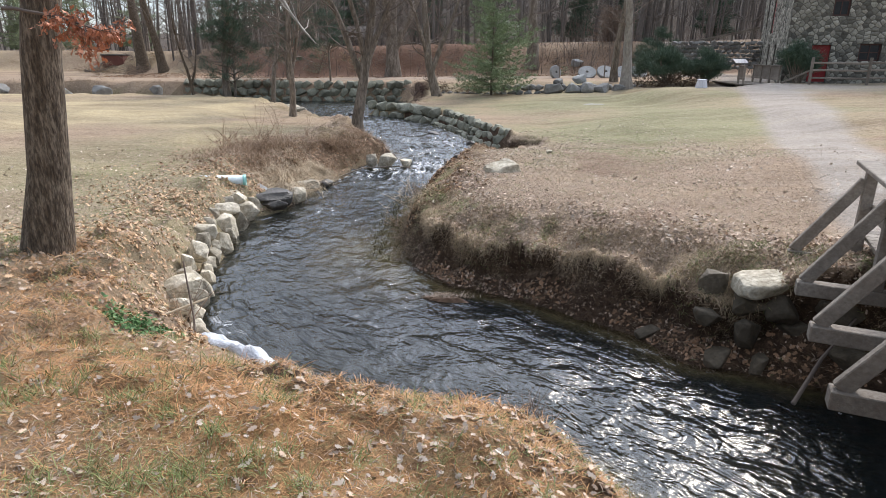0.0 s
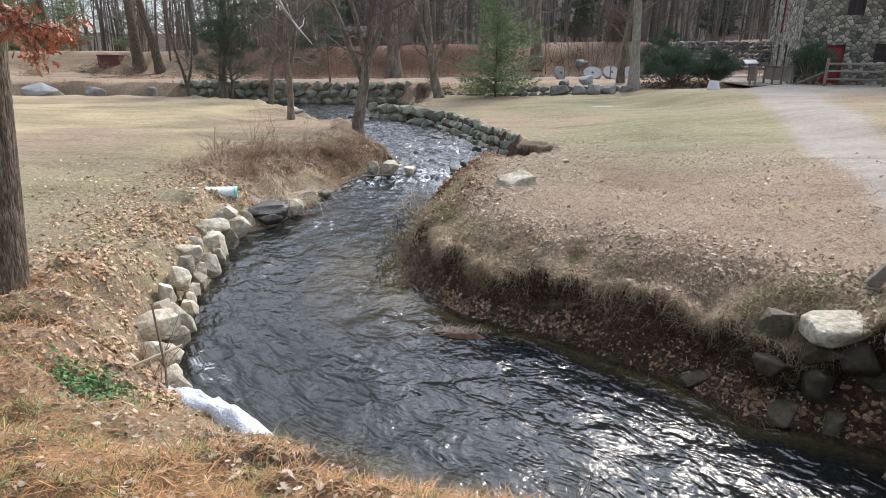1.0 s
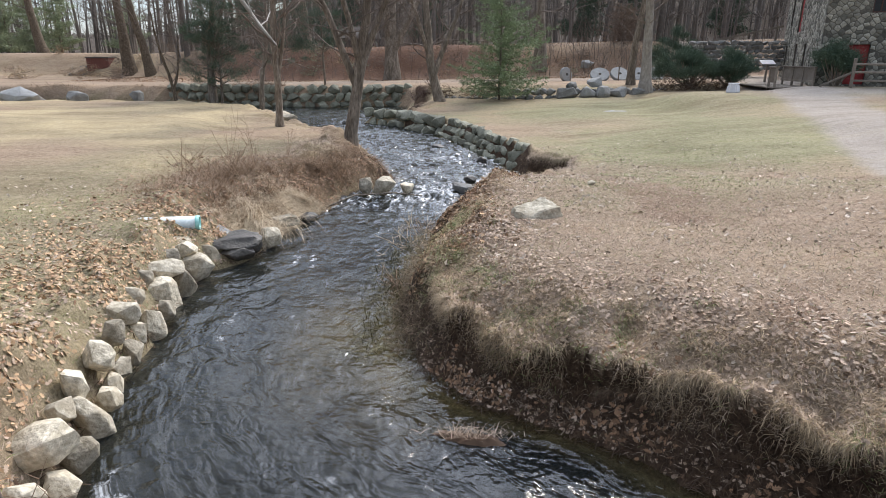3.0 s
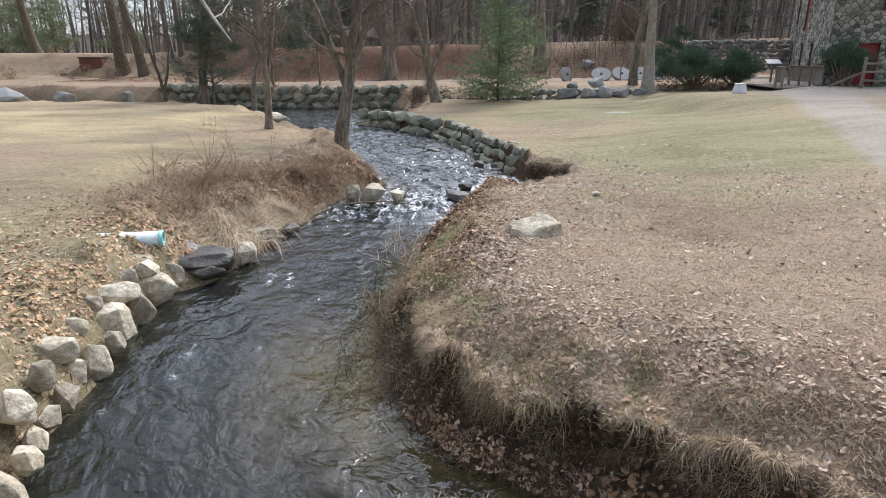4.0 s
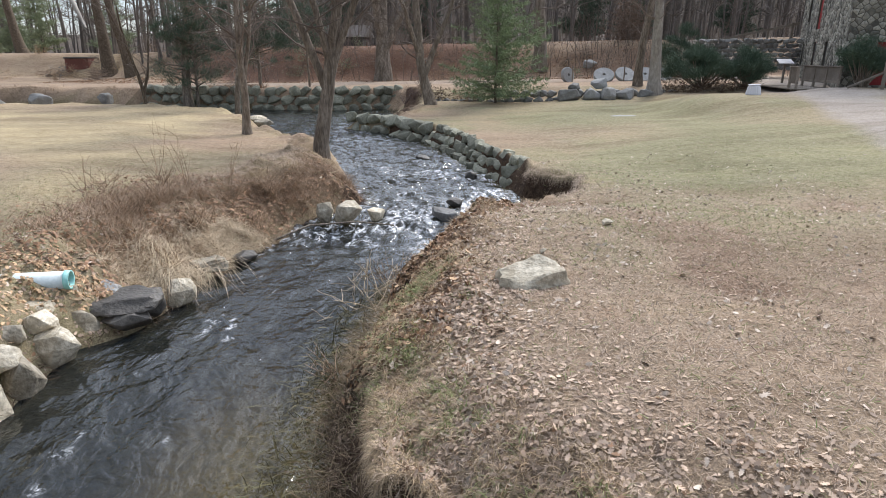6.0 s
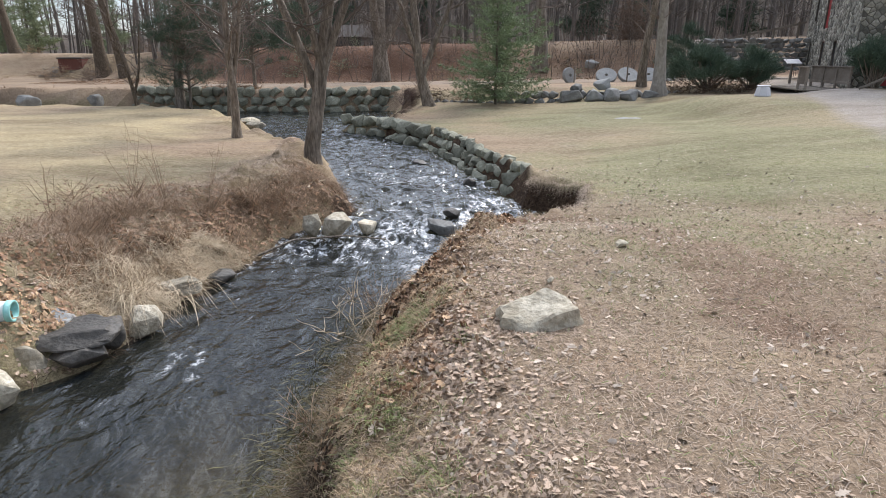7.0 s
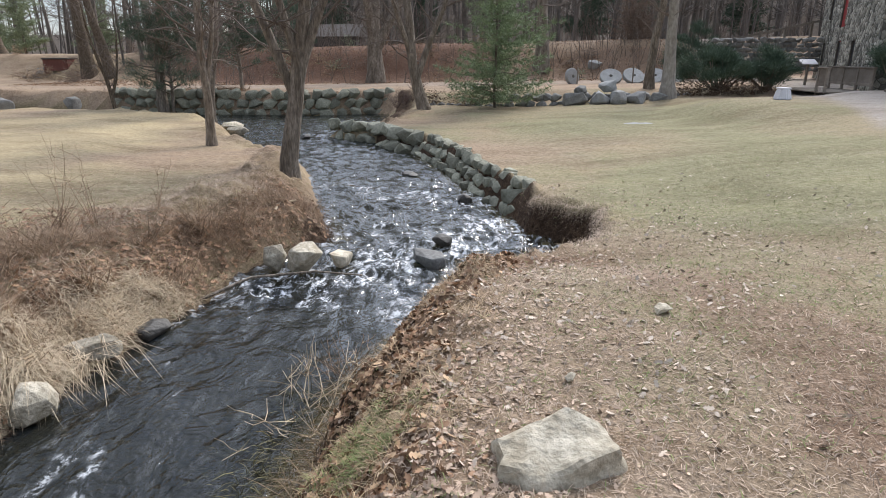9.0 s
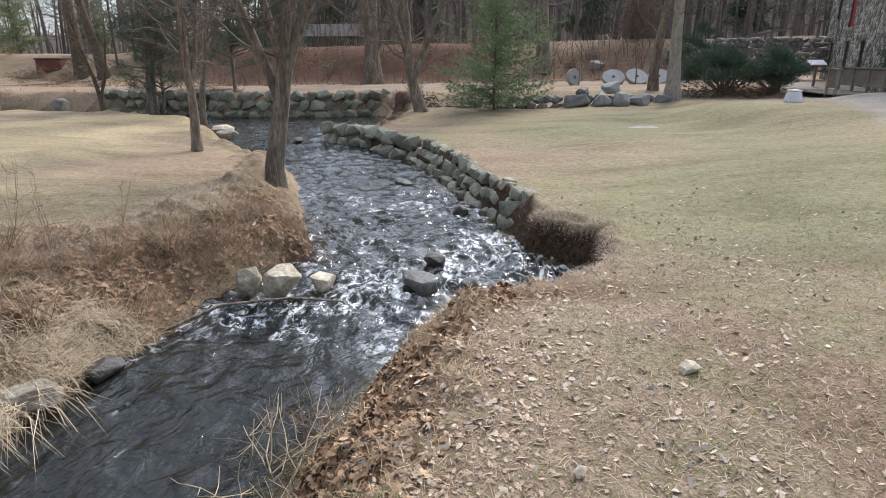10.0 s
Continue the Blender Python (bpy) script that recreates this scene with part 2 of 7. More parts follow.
# ---------------------------------------------------------------- the lie of the land
LEFT_SHORE = [(60.0, -12.0), (20.0, -4.0), (9.5, 0.2), (6.0, 1.2), (3.6, 2.2), (2.3, 3.0), (1.5, 3.8), (1.1, 4.4), (0.6, 4.7), (-0.2, 5.0), (-1.1, 5.5), (-1.9, 5.75), (-2.9, 6.5),
              (-3.25, 7.1), (-3.5, 7.9), (-3.7, 8.9), (-4.0, 11.0), (-4.1, 12.4), (-3.65, 12.95), (-3.5, 13.6), (-3.38, 15.0), (-3.1, 15.9), (-2.88, 16.6), (-2.65, 17.6),
              (-2.0, 18.6), (-1.5, 19.3), (-1.9, 20.7), (-2.7, 23.5), (-3.5, 26.3), (-4.5, 28.4), (-6.2, 30.2), (-7.3, 31.7), (-8.8, 35.1), (-11.0, 38.6), (-17.0, 40.5), (-40.0, 41.0)]
FAR_SHORE = [(-40.0, 47.0), (-24.0, 46.5), (-17.5, 44.4), (-11.0, 42.9), (-6.0, 42.8), (-3.3, 43.4), (-2.4, 42.6)]
RIGHT_SHORE = [(-2.3, 39.0), (-2.9, 35.2), (-4.1, 33.4), (-2.4, 32.0), (-0.5, 29.2), (0.6, 26.3), (1.1, 23.8), (1.65, 21.9), (2.0, 20.7), (2.1, 19.7), (2.5, 19.25),
               (2.9, 18.7), (2.78, 17.6), (2.35, 16.75), (1.9, 16.45), (1.35, 16.4), (0.95, 16.25), (0.5, 15.9), (0.12, 15.5), (-0.15, 15.0), (-0.4, 14.2), (-0.55, 13.2), (-0.68, 12.0),
               (-0.8, 11.0), (-0.7, 10.0), (-0.4, 9.2), (0.1, 8.5), (0.6, 8.2), (1.5, 7.6), (2.3, 6.8), (2.9, 6.15), (3.6, 5.8), (4.3, 5.4), (6.2, 4.4), (9.5, 2.8), (20.0, -0.8), (60.0, -8.0)]
SHORE = np.array(LEFT_SHORE + FAR_SHORE + RIGHT_SHORE, float)


def shore_distance(x, y):
    """Metres from the water's edge; below zero in the stream."""
    shape = np.shape(x)
    x, y = np.ravel(x).astype(float), np.ravel(y).astype(float)
    best, inside = np.full(x.shape, 1e9), np.zeros(x.shape, bool)
    for (ax, ay), (bx, by) in zip(SHORE, np.roll(SHORE, -1, axis=0)):
        dx, dy = bx - ax, by - ay
        s = np.clip(((x - ax) * dx + (y - ay) * dy) / (dx * dx + dy * dy), 0, 1)
        best = np.minimum(best, (x - ax - s * dx) ** 2 + (y - ay - s * dy) ** 2)
        cross = (ay > y) != (by > y)
        with np.errstate(divide="ignore", invalid="ignore"):
            xi = ax + (y - ay) / (dy if dy else 1e-9) * dx
        inside ^= cross & (x < xi)
    d = np.where(inside, -np.sqrt(best), np.sqrt(best)) + (0.05 + 0.10 * (x > -1.4) * smooth(10.5, 9.0, y)) * fbm(x, y, 1.3, 3, 17) * (y < 30)
    return d.reshape(shape)


LAWN = [(-4.2, 6.5, 1.23), (-2.5, 4.0, 1.05), (0.0, 2.6, 1.0), (0.8, 1.8, 1.0), (-6, 1, 1.35), (4, -3, 1.1), (-5, 14.5, 0.9), (-4.7, 11.5, 0.85), (-4.6, 9.0, 0.95), (-4.5, 19, 0.95), (-3.6, 24, 0.8),
        (-7, 28.3, 0.58), (-12, 25, 0.95), (-15, 35, 0.8), (-10, 34, 0.72), (-20, 20, 1.35), (-12, 10, 1.4), (-9, 17, 1.1), (-35, 38, 0.95), (-24, 38, 0.8), (-40, 20, 1.6)]
LAWN += [(1.3, 8.5, 1.16), (2.3, 8.2, 1.26), (3.6, 6.6, 1.25), (2.4, 13.5, 1.22), (1.3, 11.7, 1.18),
        (0.4, 10.0, 1.1), (2.2, 16.3, 1.0), (2.8, 19.6, 0.9), (3.4, 18.0, 0.98), (2.2, 21.8, 0.76), (0.8, 28, 0.75), (-1.8, 33.5, 0.72), (7.5, 30.4, 1.0), (13.4, 32.4, 1.72), (20, 33.6, 1.85), (8, 20, 1.25), (8, 10, 1.45),
        (14, 20, 1.7), (4, 37, 0.95), (9, 37, 1.1), (14, 38, 1.4), (22, 42, 1.6), (28, 30, 2.2), (16, 8, 1.8)]
BANK = [(1.0, 3.4, 1.5), (-1.0, 4.4, 1.8), (-2.2, 5.3, 2.6), (-3.5, 6.3, 1.2), (-4.2, 8, 0.8), (-4.4, 10.5, 0.75), (-4.6, 12.5, 0.8), (-4.2, 14, 1.9), (-3.8, 16, 2.1), (-3.2, 19, 2.0), (-2.8, 21.5, 1.6), (-4.0, 25, 1.1), (-7, 29.5, 0.8),
        (-10, 36, 0.8), (-6, 43.5, 0.3), (-14, 44.5, 0.3)]
BANK += [(0, 30, 0.45), (1.5, 25, 0.45), (2.3, 21.3, 0.5), (2.6, 19.6, 0.2), (3.3, 18.8, 0.2), (2.9, 17.0, 0.2), (2.0, 16.2, 0.2), (1.2, 16.1, 0.35), (0.6, 15.4, 1.0), (0.2, 14.5, 1.15),
        (0.0, 12.3, 1.0), (-0.3, 10.3, 0.5), (0.2, 9.0, 0.4), (1.3, 8.1, 0.4), (2.5, 7.0, 0.45), (3.4, 6.3, 0.5), (5.5, 5.2, 0.8), (-2.0, 38, 1.5), (-1.6, 42.8, 1.6), (-1.2, 41.5, 1.6)]


def water_level(y):
    return 0.16 * smooth(16.6, 18.6, y) + 0.06 * smooth(20, 40, y)


def land(x, y):
    """Height of the dry land away from the stream."""
    x, y = np.asarray(x, float), np.asarray(y, float)
    z = blend(LAWN, x, y, 4.0)
    road = 1.5 + 0.012 * np.clip(x + 3, -10, 30)
    edge = 41.5 - 0.10 * np.clip(x, 0, 14)
    far_z = road
    up = smooth(53.0, 57.5, y - 0.5 * np.clip(-x - 12, 0, 24) - 0.10 * np.clip(x, 0, 30) + 0.8 * fbm(x, y, 0.12, 2, 4))
    terrace = 4.2 + 0.02 * np.clip(x, -20, 30)
    far_z = far_z * (1 - up) + terrace * up
    side = smooth(-22, -34, x)
    far_z = far_z - side * 0.35 * up
    far_z = far_z + (0.25 * fbm(x, y, 0.09, 3, 5) * smooth(52, 60, y))
    hill = smooth(80, 155, y - 30 * smooth(-10, -60, x)) * 19 * (1 - 0.72 * smooth(-14, -60, x))
    far_z = far_z + hill
    k = smooth(edge - 1.2, edge + 1.2, y)
    z = z * (1 - k) + far_z * k
    # land rises gently behind and beside
    z = z + 0.02 * np.clip(np.abs(x) - 30, 0, 200) * (1 - k)
    return z


def ground(x, y):
    x, y = np.asarray(x, float), np.asarray(y, float)
    d = shore_distance(x, y)
    z = land(x, y)
    w = np.maximum(blend(BANK, x, y, 4.0) + (0.16 + 0.04 * (x > -1.5) * smooth(10.5, 9, y)) * fbm(x, y, 0.9, 3, 21), 0.1)
    wl_ = water_level(y)
    u = np.clip(d / w, 0, 1)
    rise = 1 - (1 - u) ** 2.0
    cut = (x > -1.2) * smooth(11.6, 9.8, y) * (y > 4.5)
    rise = rise * (1 - cut) + cut * (0.40 * smooth(0, 0.62, u) + 0.60 * smooth(0.60, 1.0, u))
    # the turf rolls over to a ragged lip, lowest round the inner bend
    lip = (0.40 + 0.16 * smooth(1.2, -0.4, x) + 0.20 * fbm(x, y, 1.1, 3, 25)) * np.exp(-(np.maximum(d - w, 0) / (0.50 + 0.2 * smooth(1.2, -0.4, x))) ** 1.4)
    z = z - cut * smooth(4.4, 3.2, x) * lip + cut * smooth(0.5, 1.0, u) * smooth(1.8, 0.6, d) * (0.08 * fbm(x, y, 2.2, 3, 26) + 0.04 * fbm(x, y, 5.5, 2, 28))
    rise = rise * 0.93 + 0.07 * smooth(0, 1.2, d - w * 0.4)
    rough = smooth(0.0, 0.3, d) * (1 - smooth(0.9, 1.6, d / w))
    top = wl_ + (z - wl_) * rise + rough * (0.26 * fbm(x, y, 1.5, 4, 3) + 0.10 * fbm(x, y, 6.0, 3, 8))
    bed = wl_ - 0.04 - 0.42 * smooth(0, 1.3, -d) + 0.05 * fbm(x, y, 2.5, 3, 12)
    # a shoal of drowned grass along the inner bend
    shoal = np.exp(-(((x + 1.15) / 0.6) ** 2 + ((y - 12.2) / 2.6) ** 2))
    shoal = shoal + np.exp(-(((x + 0.55) / 0.6) ** 2 + ((y - 9.2) / 1.1) ** 2)) + 0.9 * np.exp(-(((x + 1.65) / 0.5) ** 2 + ((y - 10.1) / 1.2) ** 2))
    bed = bed + shoal * 0.22 * smooth(0, 0.5, -d)
    bed = np.minimum(bed, wl_ - 0.05)
    out = np.where(d > 0, top, bed)
    fine = (0.03 + 0.04 * smooth(-3.5, -6, x)) * fbm(x, y, 0.8, 3, 31) + 0.018 * fbm(x, y, 4.0, 3, 33)
    # slumped hummocks on the near bank
    fine = fine + 0.22 * fbm(x, y, 1.3, 3, 35) * np.exp(-(((x + 4.1) / 1.3) ** 2 + ((y - 5.5) / 0.9) ** 2))
    fine = fine - 0.24 * np.exp(-(((x + 4.0) / 0.42) ** 2 + ((y - 5.95 - 0.3 * (x + 4.0)) / 0.13) ** 2))
    return out + np.where(d > 0.3, fine, 0)


def hollow(x, y):
    """1 where the stream has eaten a bare dark hollow under the turf."""
    h = smooth(0.02, 0.32, fbm(x, y, 0.9, 3, 91))
    for hx, hy, hr in ((1.3, 8.05, 0.42), (0.35, 8.6, 0.3), (2.55, 6.9, 0.4), (-0.5, 9.5, 0.3)):
        h = np.maximum(h, np.exp(-((x - hx) ** 2 + (y - hy) ** 2) / hr ** 2))
    return h


def overhang(x, y):
    """How far the turf lip leans out over the cut bank, and the hollow below it leans in."""
    x, y = np.asarray(x, float), np.asarray(y, float)
    ox, oy = np.zeros(x.shape), np.zeros(x.shape)
    near = (x > -1.2) & (x < 4.4) & (y > 5.0) & (y < 11.4)
    if near.any():
        px, py = x[near], y[near]
        d = shore_distance(px, py)
        gx_, gy_ = shore_distance(px + 0.15, py) - shore_distance(px - 0.15, py), shore_distance(px, py + 0.15) - shore_distance(px, py - 0.15)
        ln = np.maximum(np.hypot(gx_, gy_), 0.05)
        w = np.maximum(blend(BANK, px, py, 4.0) + 0.2 * fbm(px, py, 0.9, 3, 21), 0.1)
        u = d / w
        k = (d > 0) * smooth(11.4, 10.0, py) * (0.3 + 0.8 * hollow(px, py) + 0.4 * fbm(px, py, 2.6, 3, 73)) * (0.20 * np.exp(-((u - 1.05) / 0.28) ** 2) - 0.20 * np.exp(-((u - 0.58) / 0.2) ** 2))
        ox[near], oy[near] = -gx_ / ln * k, -gy_ / ln * k
    return ox, oy


def gz(x, y):
    return float(ground(np.array([x]), np.array([y]))[0])


def lines(*spans):
    out = []
    for a, b, s0, s1 in spans:
        n = max(1, int(round(abs(b - a) / ((s0 + s1) / 2))))
        if abs(s0 - s1) < 1e-6:
            out += list(np.linspace(a, b, n, endpoint=False))
        else:
            r = (s1 / s0) ** (1 / max(n, 2))
            st = r ** np.arange(n)
            out += list(a + (b - a) * np.r_[0, np.cumsum(st)[:-1]] / st.sum())
    return np.array(out)


gx = lines((-600, -60, 120, 6), (-60, -16, 5, 0.6), (-16, -6, 0.35, 0.09), (-6, 5, 0.07, 0.07), (5, 16, 0.09, 0.5), (16, 60, 0.6, 5), (60, 601, 6, 120))
gy = lines((-300, -10, 60, 3), (-10, 1, 2, 0.1), (1, 22, 0.07, 0.07), (22, 36, 0.08, 0.14), (36, 48, 0.16, 0.4), (48, 70, 0.4, 0.8), (70, 240, 0.9, 12), (240, 900, 14, 140))
GX, GY = np.meshgrid(gx, gy)
GZ = ground(GX, GY)
nx, ny = len(gx), len(gy)
idx = np.arange(nx * ny).reshape(ny, nx)
quads = np.stack([idx[:-1, :-1], idx[:-1, 1:], idx[1:, 1:], idx[1:, :-1]], -1).reshape(-1, 4)
OX, OY = overhang(GX, GY)
gme = mesh_of("ground", np.stack([GX + OX, GY + OY, GZ], -1).reshape(-1, 3), quads)
fx, fy = GX.ravel(), GY.ravel()
fd = shore_distance(fx, fy)


def trail(x, y):
    """1 on the gravel path that leads from the footbridge to the mill."""
    cx = np.interp(y, [4, 7.7, 10.2, 14, 22, 34.4, 43.7, 60], [4.2, 5.7, 7.0, 8.6, 12.2, 17.6, 20.5, 22])
    wdt = np.interp(y, [4, 10, 22, 34, 44], [0.8, 0.95, 1.3, 1.9, 2.2])
    return 1 - smooth(0.6, 1.25, np.abs(x - cx - 0.3) / wdt)


def greenness(x, y):
    g = smooth(-0.25, 0.35, fbm(x, y, 0.16, 3, 61) + 0.15) * np.where(x > -1, 0.12 + 0.33 * smooth(15, 21, y), 0.4) + 0.1 * (x < -2) * smooth(13, 16, y) + 0.22 * (x < -3.5) * smooth(5.5, 8, y) * smooth(16, 12.5, y)
    g = g + 0.28 * smooth(0.05, 0.35, fbm(x, y, 0.45, 3, 67)) * (x > -1) * smooth(11, 14, y)
    g = g + 0.85 * np.exp(-(((x - 6.5) / 4.2) ** 2 + ((y - 20.5) / 5.5) ** 2)) + 0.5 * np.exp(-(((x - 8) / 5) ** 2 + ((y - 32) / 5) ** 2))
    return np.clip(g, 0, 1)


def duffness(x, y):
    """fallen orange pine needles on the near bank"""
    return smooth(6.6, 3.8, y) * smooth(2.5, 0.5, x) * np.clip(0.75 + 0.5 * fbm(x, y, 0.7, 3, 71), 0, 1)


def soilness(d, w):
    return smooth(-0.16, -0.06, d) * (1 - smooth(0.55, 1.0, d / w))


fw = np.maximum(blend(BANK, fx, fy, 4.0), 0.1)
steep = np.hypot(*np.gradient(GZ, gy, gx)).ravel()
masks = {
    "bed": smooth(-0.02, -0.14, fd),
    "soil": np.clip(np.maximum(soilness(fd, fw) * np.where(fx > -2, 1.0, 0.2), smooth(1.3, 2.3, steep) * (fy < 36) * np.where(fx > -1.5, 1.0, 0.35)) * (fd > -0.2), 0, 1),
    "scar": np.exp(-(((fx + 4.0) / 0.45) ** 2 + ((fy - 5.98 - 0.3 * (fx + 4.0)) / 0.16) ** 2)),
    "trail": np.maximum(trail(fx, fy) * (fd > 0.4) * (fy > 3), 0.8 * np.exp(-((fx - 19.5) / 5.0) ** 2 - ((fy - 32.0) / 3.0) ** 2)),
    "green": greenness(fx, fy) * (fy < 42),
    "duff": duffness(fx, fy),
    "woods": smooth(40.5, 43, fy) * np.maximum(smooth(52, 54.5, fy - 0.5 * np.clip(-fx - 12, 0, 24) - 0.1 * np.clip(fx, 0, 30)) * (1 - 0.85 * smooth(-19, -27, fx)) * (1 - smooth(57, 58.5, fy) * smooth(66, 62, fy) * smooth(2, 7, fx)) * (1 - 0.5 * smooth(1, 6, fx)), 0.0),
    "road": smooth(46.5, 48.0, fy) * smooth(53.5, 51.5, fy) * (0.25 + 0.75 * smooth(-24, -12, fx)),
    # hill floor, and a darker strip along the ditch beyond the lawn
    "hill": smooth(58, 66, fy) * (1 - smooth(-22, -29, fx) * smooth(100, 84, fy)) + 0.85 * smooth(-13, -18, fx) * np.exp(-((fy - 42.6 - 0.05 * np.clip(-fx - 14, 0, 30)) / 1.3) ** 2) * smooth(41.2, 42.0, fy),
    "gold": 0.85 * smooth(-2.0, -3.5, fx) * smooth(14.5, 18, fy) * smooth(44, 40, fy) * np.clip(0.45 + 1.3 * fbm(fx, fy, 0.35, 3, 23), 0, 1) + 0.45 * smooth(-19, -25, fx) * smooth(53, 57, fy) * smooth(100, 84, fy) * np.clip(0.5 + 1.5 * fbm(fx, fy, 0.2, 4, 24), 0, 1),
    "leafmat": 0.6 * smooth(0.02, 0.45, fbm(fx, fy, 0.6, 3, 27)) * (fx > -1) * (fd > 0.3) * smooth(17.5, 14, fy),
    "drift": 1.25 * np.exp(-((fd - 0.45) / 0.75) ** 2) * (fd > 0) * (fx > -1.6) * smooth(9.5, 11.5, fy) * smooth(16.4, 15.4, fy) + 0.85 * np.exp(-((fd - 0.8) / 0.75) ** 2) * (fx < -1.3) * smooth(13.2, 14.5, fy) * smooth(24.5, 20.5, fy) + 0.12 * np.exp(-((fd - 0.8) / 0.6) ** 2) * (fx > -1.0) * smooth(10.5, 9.5, fy) * (fy > 5),
}
for key, v in masks.items():
    at = gme.attributes.new(key, "FLOAT", "POINT")
    at.data.foreach_set("value", np.asarray(v, dtype=np.float32))


def ground_material():
    m = bpy.data.materials.new("winter_ground")
    m.use_nodes = True
    n, l = m.node_tree.nodes, m.node_tree.links
    bs = n["Principled BSDF"]
    pos = n.new("ShaderNodeNewGeometry").outputs["Position"]

    def noise_(scale, detail=6, rough=0.6):
        t = n.new("ShaderNodeTexNoise")
        t.inputs["Scale"].default_value, t.inputs["Detail"].default_value, t.inputs["Roughness"].default_value = scale, detail, rough
        l.new(pos, t.inputs["Vector"])
        return t.outputs["Fac"]

    def ramp_(fac, stops):
        r = n.new("ShaderNodeValToRGB")
        e = r.color_ramp.elements
        while len(e) < len(stops):
            e.new(0.5)
        for k, (p, c) in zip(e, stops):
            k.position, k.color = p, (*c, 1)
        l.new(fac, r.inputs["Fac"])
        return r.outputs["Color"]

    def mix_(fac, a, b, mode="MIX"):
        x = n.new("ShaderNodeMix")
        x.data_type, x.blend_type = "RGBA", mode
        if isinstance(fac, float):
            x.inputs["Factor"].default_value = fac
        else:
            l.new(fac, x.inputs["Factor"])
        l.new(a, x.inputs["A"])
        l.new(b, x.inputs["B"])
        return x.outputs["Result"]

    def attr(name, wobble=0.5, scale=3.0):
        a = n.new("ShaderNodeAttribute")
        a.attribute_name = name
        mth = n.new("ShaderNodeMath")
        mth.operation = "MULTIPLY_ADD"
        l.new(noise_(scale, 5), mth.inputs[0])
        mth.inputs[1].default_value = wobble
        sub = n.new("ShaderNodeMath")
        sub.operation = "SUBTRACT"
        l.new(a.outputs["Fac"], sub.inputs[0])
        sub.inputs[1].default_value = wobble / 2
        l.new(sub.outputs[0], mth.inputs[2])
        mr = n.new("ShaderNodeMapRange")
        mr.inputs["From Min"].default_value, mr.inputs["From Max"].default_value = 0.08, 0.92
        l.new(mth.outputs[0], mr.inputs["Value"])
        return mr.outputs["Result"]

    f1, f2, f3 = noise_(0.5, 5), noise_(9, 9, 0.78), noise_(45, 6, 0.75)
    tan = mix_(f1, ramp_(f2, [(0.3, (0.185, 0.128, 0.083)), (0.5, (0.33, 0.24, 0.16)), (0.72, (0.475, 0.36, 0.255))]),
               ramp_(f2, [(0.3, (0.20, 0.135, 0.093)), (0.5, (0.34, 0.246, 0.176)), (0.72, (0.49, 0.376, 0.282))]))
    green = ramp_(f2, [(0.3, (0.165, 0.155, 0.075)), (0.5, (0.265, 0.24, 0.14)), (0.72, (0.385, 0.34, 0.225))])
    duff = ramp_(f2, [(0.3, (0.20, 0.10, 0.045)), (0.5, (0.34, 0.19, 0.09)), (0.7, (0.33, 0.25, 0.11))])
    soil = ramp_(f2, [(0.3, (0.022, 0.014, 0.009)), (0.5, (0.07, 0.044, 0.028)), (0.72, (0.17, 0.11, 0.072))])
    bed = ramp_(f2, [(0.3, (0.05, 0.042, 0.022)), (0.5, (0.12, 0.10, 0.05)), (0.72, (0.21, 0.175, 0.095))])
    grav = ramp_(f2, [(0.3, (0.27, 0.225, 0.185)), (0.5, (0.36, 0.31, 0.265)), (0.72, (0.44, 0.39, 0.345))])
    road = ramp_(f2, [(0.3, (0.24, 0.18, 0.13)), (0.5, (0.33, 0.255, 0.195)), (0.72, (0.42, 0.34, 0.27))])
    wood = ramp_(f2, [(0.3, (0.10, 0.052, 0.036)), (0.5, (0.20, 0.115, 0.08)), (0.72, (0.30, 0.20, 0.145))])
    col = mix_(attr("green", 0.5, 2.0), tan, green)
    gold = ramp_(f2, [(0.3, (0.29, 0.215, 0.115)), (0.5, (0.45, 0.36, 0.22)), (0.72, (0.57, 0.475, 0.315))])
    col = mix_(attr("gold", 0.5, 1.2), col, gold)
    col = mix_(attr("duff", 0.8, 1.6), col, duff)
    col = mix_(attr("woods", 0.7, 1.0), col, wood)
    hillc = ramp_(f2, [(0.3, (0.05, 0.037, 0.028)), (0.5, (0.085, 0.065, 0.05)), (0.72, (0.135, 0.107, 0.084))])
    drift = ramp_(f2, [(0.3, (0.06, 0.034, 0.02)), (0.5, (0.145, 0.082, 0.048)), (0.72, (0.26, 0.16, 0.10))])
    mat_ = ramp_(f2, [(0.3, (0.12, 0.07, 0.046)), (0.5, (0.255, 0.16, 0.112)), (0.72, (0.40, 0.28, 0.21))])
    col = mix_(attr("leafmat", 0.6, 4.0), col, mat_)
    col = mix_(attr("drift", 0.7, 5.0), col, drift)
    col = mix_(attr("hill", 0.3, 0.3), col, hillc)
    col = mix_(attr("road", 0.4, 1.0), col, road)
    col = mix_(attr("trail", 0.9, 0.9), col, grav)
    col = mix_(attr("soil", 0.6, 4.0), col, soil)
    col = mix_(attr("scar", 0.4, 5.0), col, soil)
    col = mix_(attr("bed", 0.1, 4.0), col, bed)
    col = mix_(0.9, col, ramp_(f3, [(0.28, (0.32, 0.31, 0.30)), (0.5, (1, 1, 1)), (0.74, (1.5, 1.46, 1.38))]), "MULTIPLY")
    # streaks along x: mown ground, with soft tree shade put into the colour
    mpb = n.new("ShaderNodeMapping")
    mpb.inputs["Scale"].default_value = (0.22, 0.75, 0.3)
    l.new(pos, mpb.inputs["Vector"])
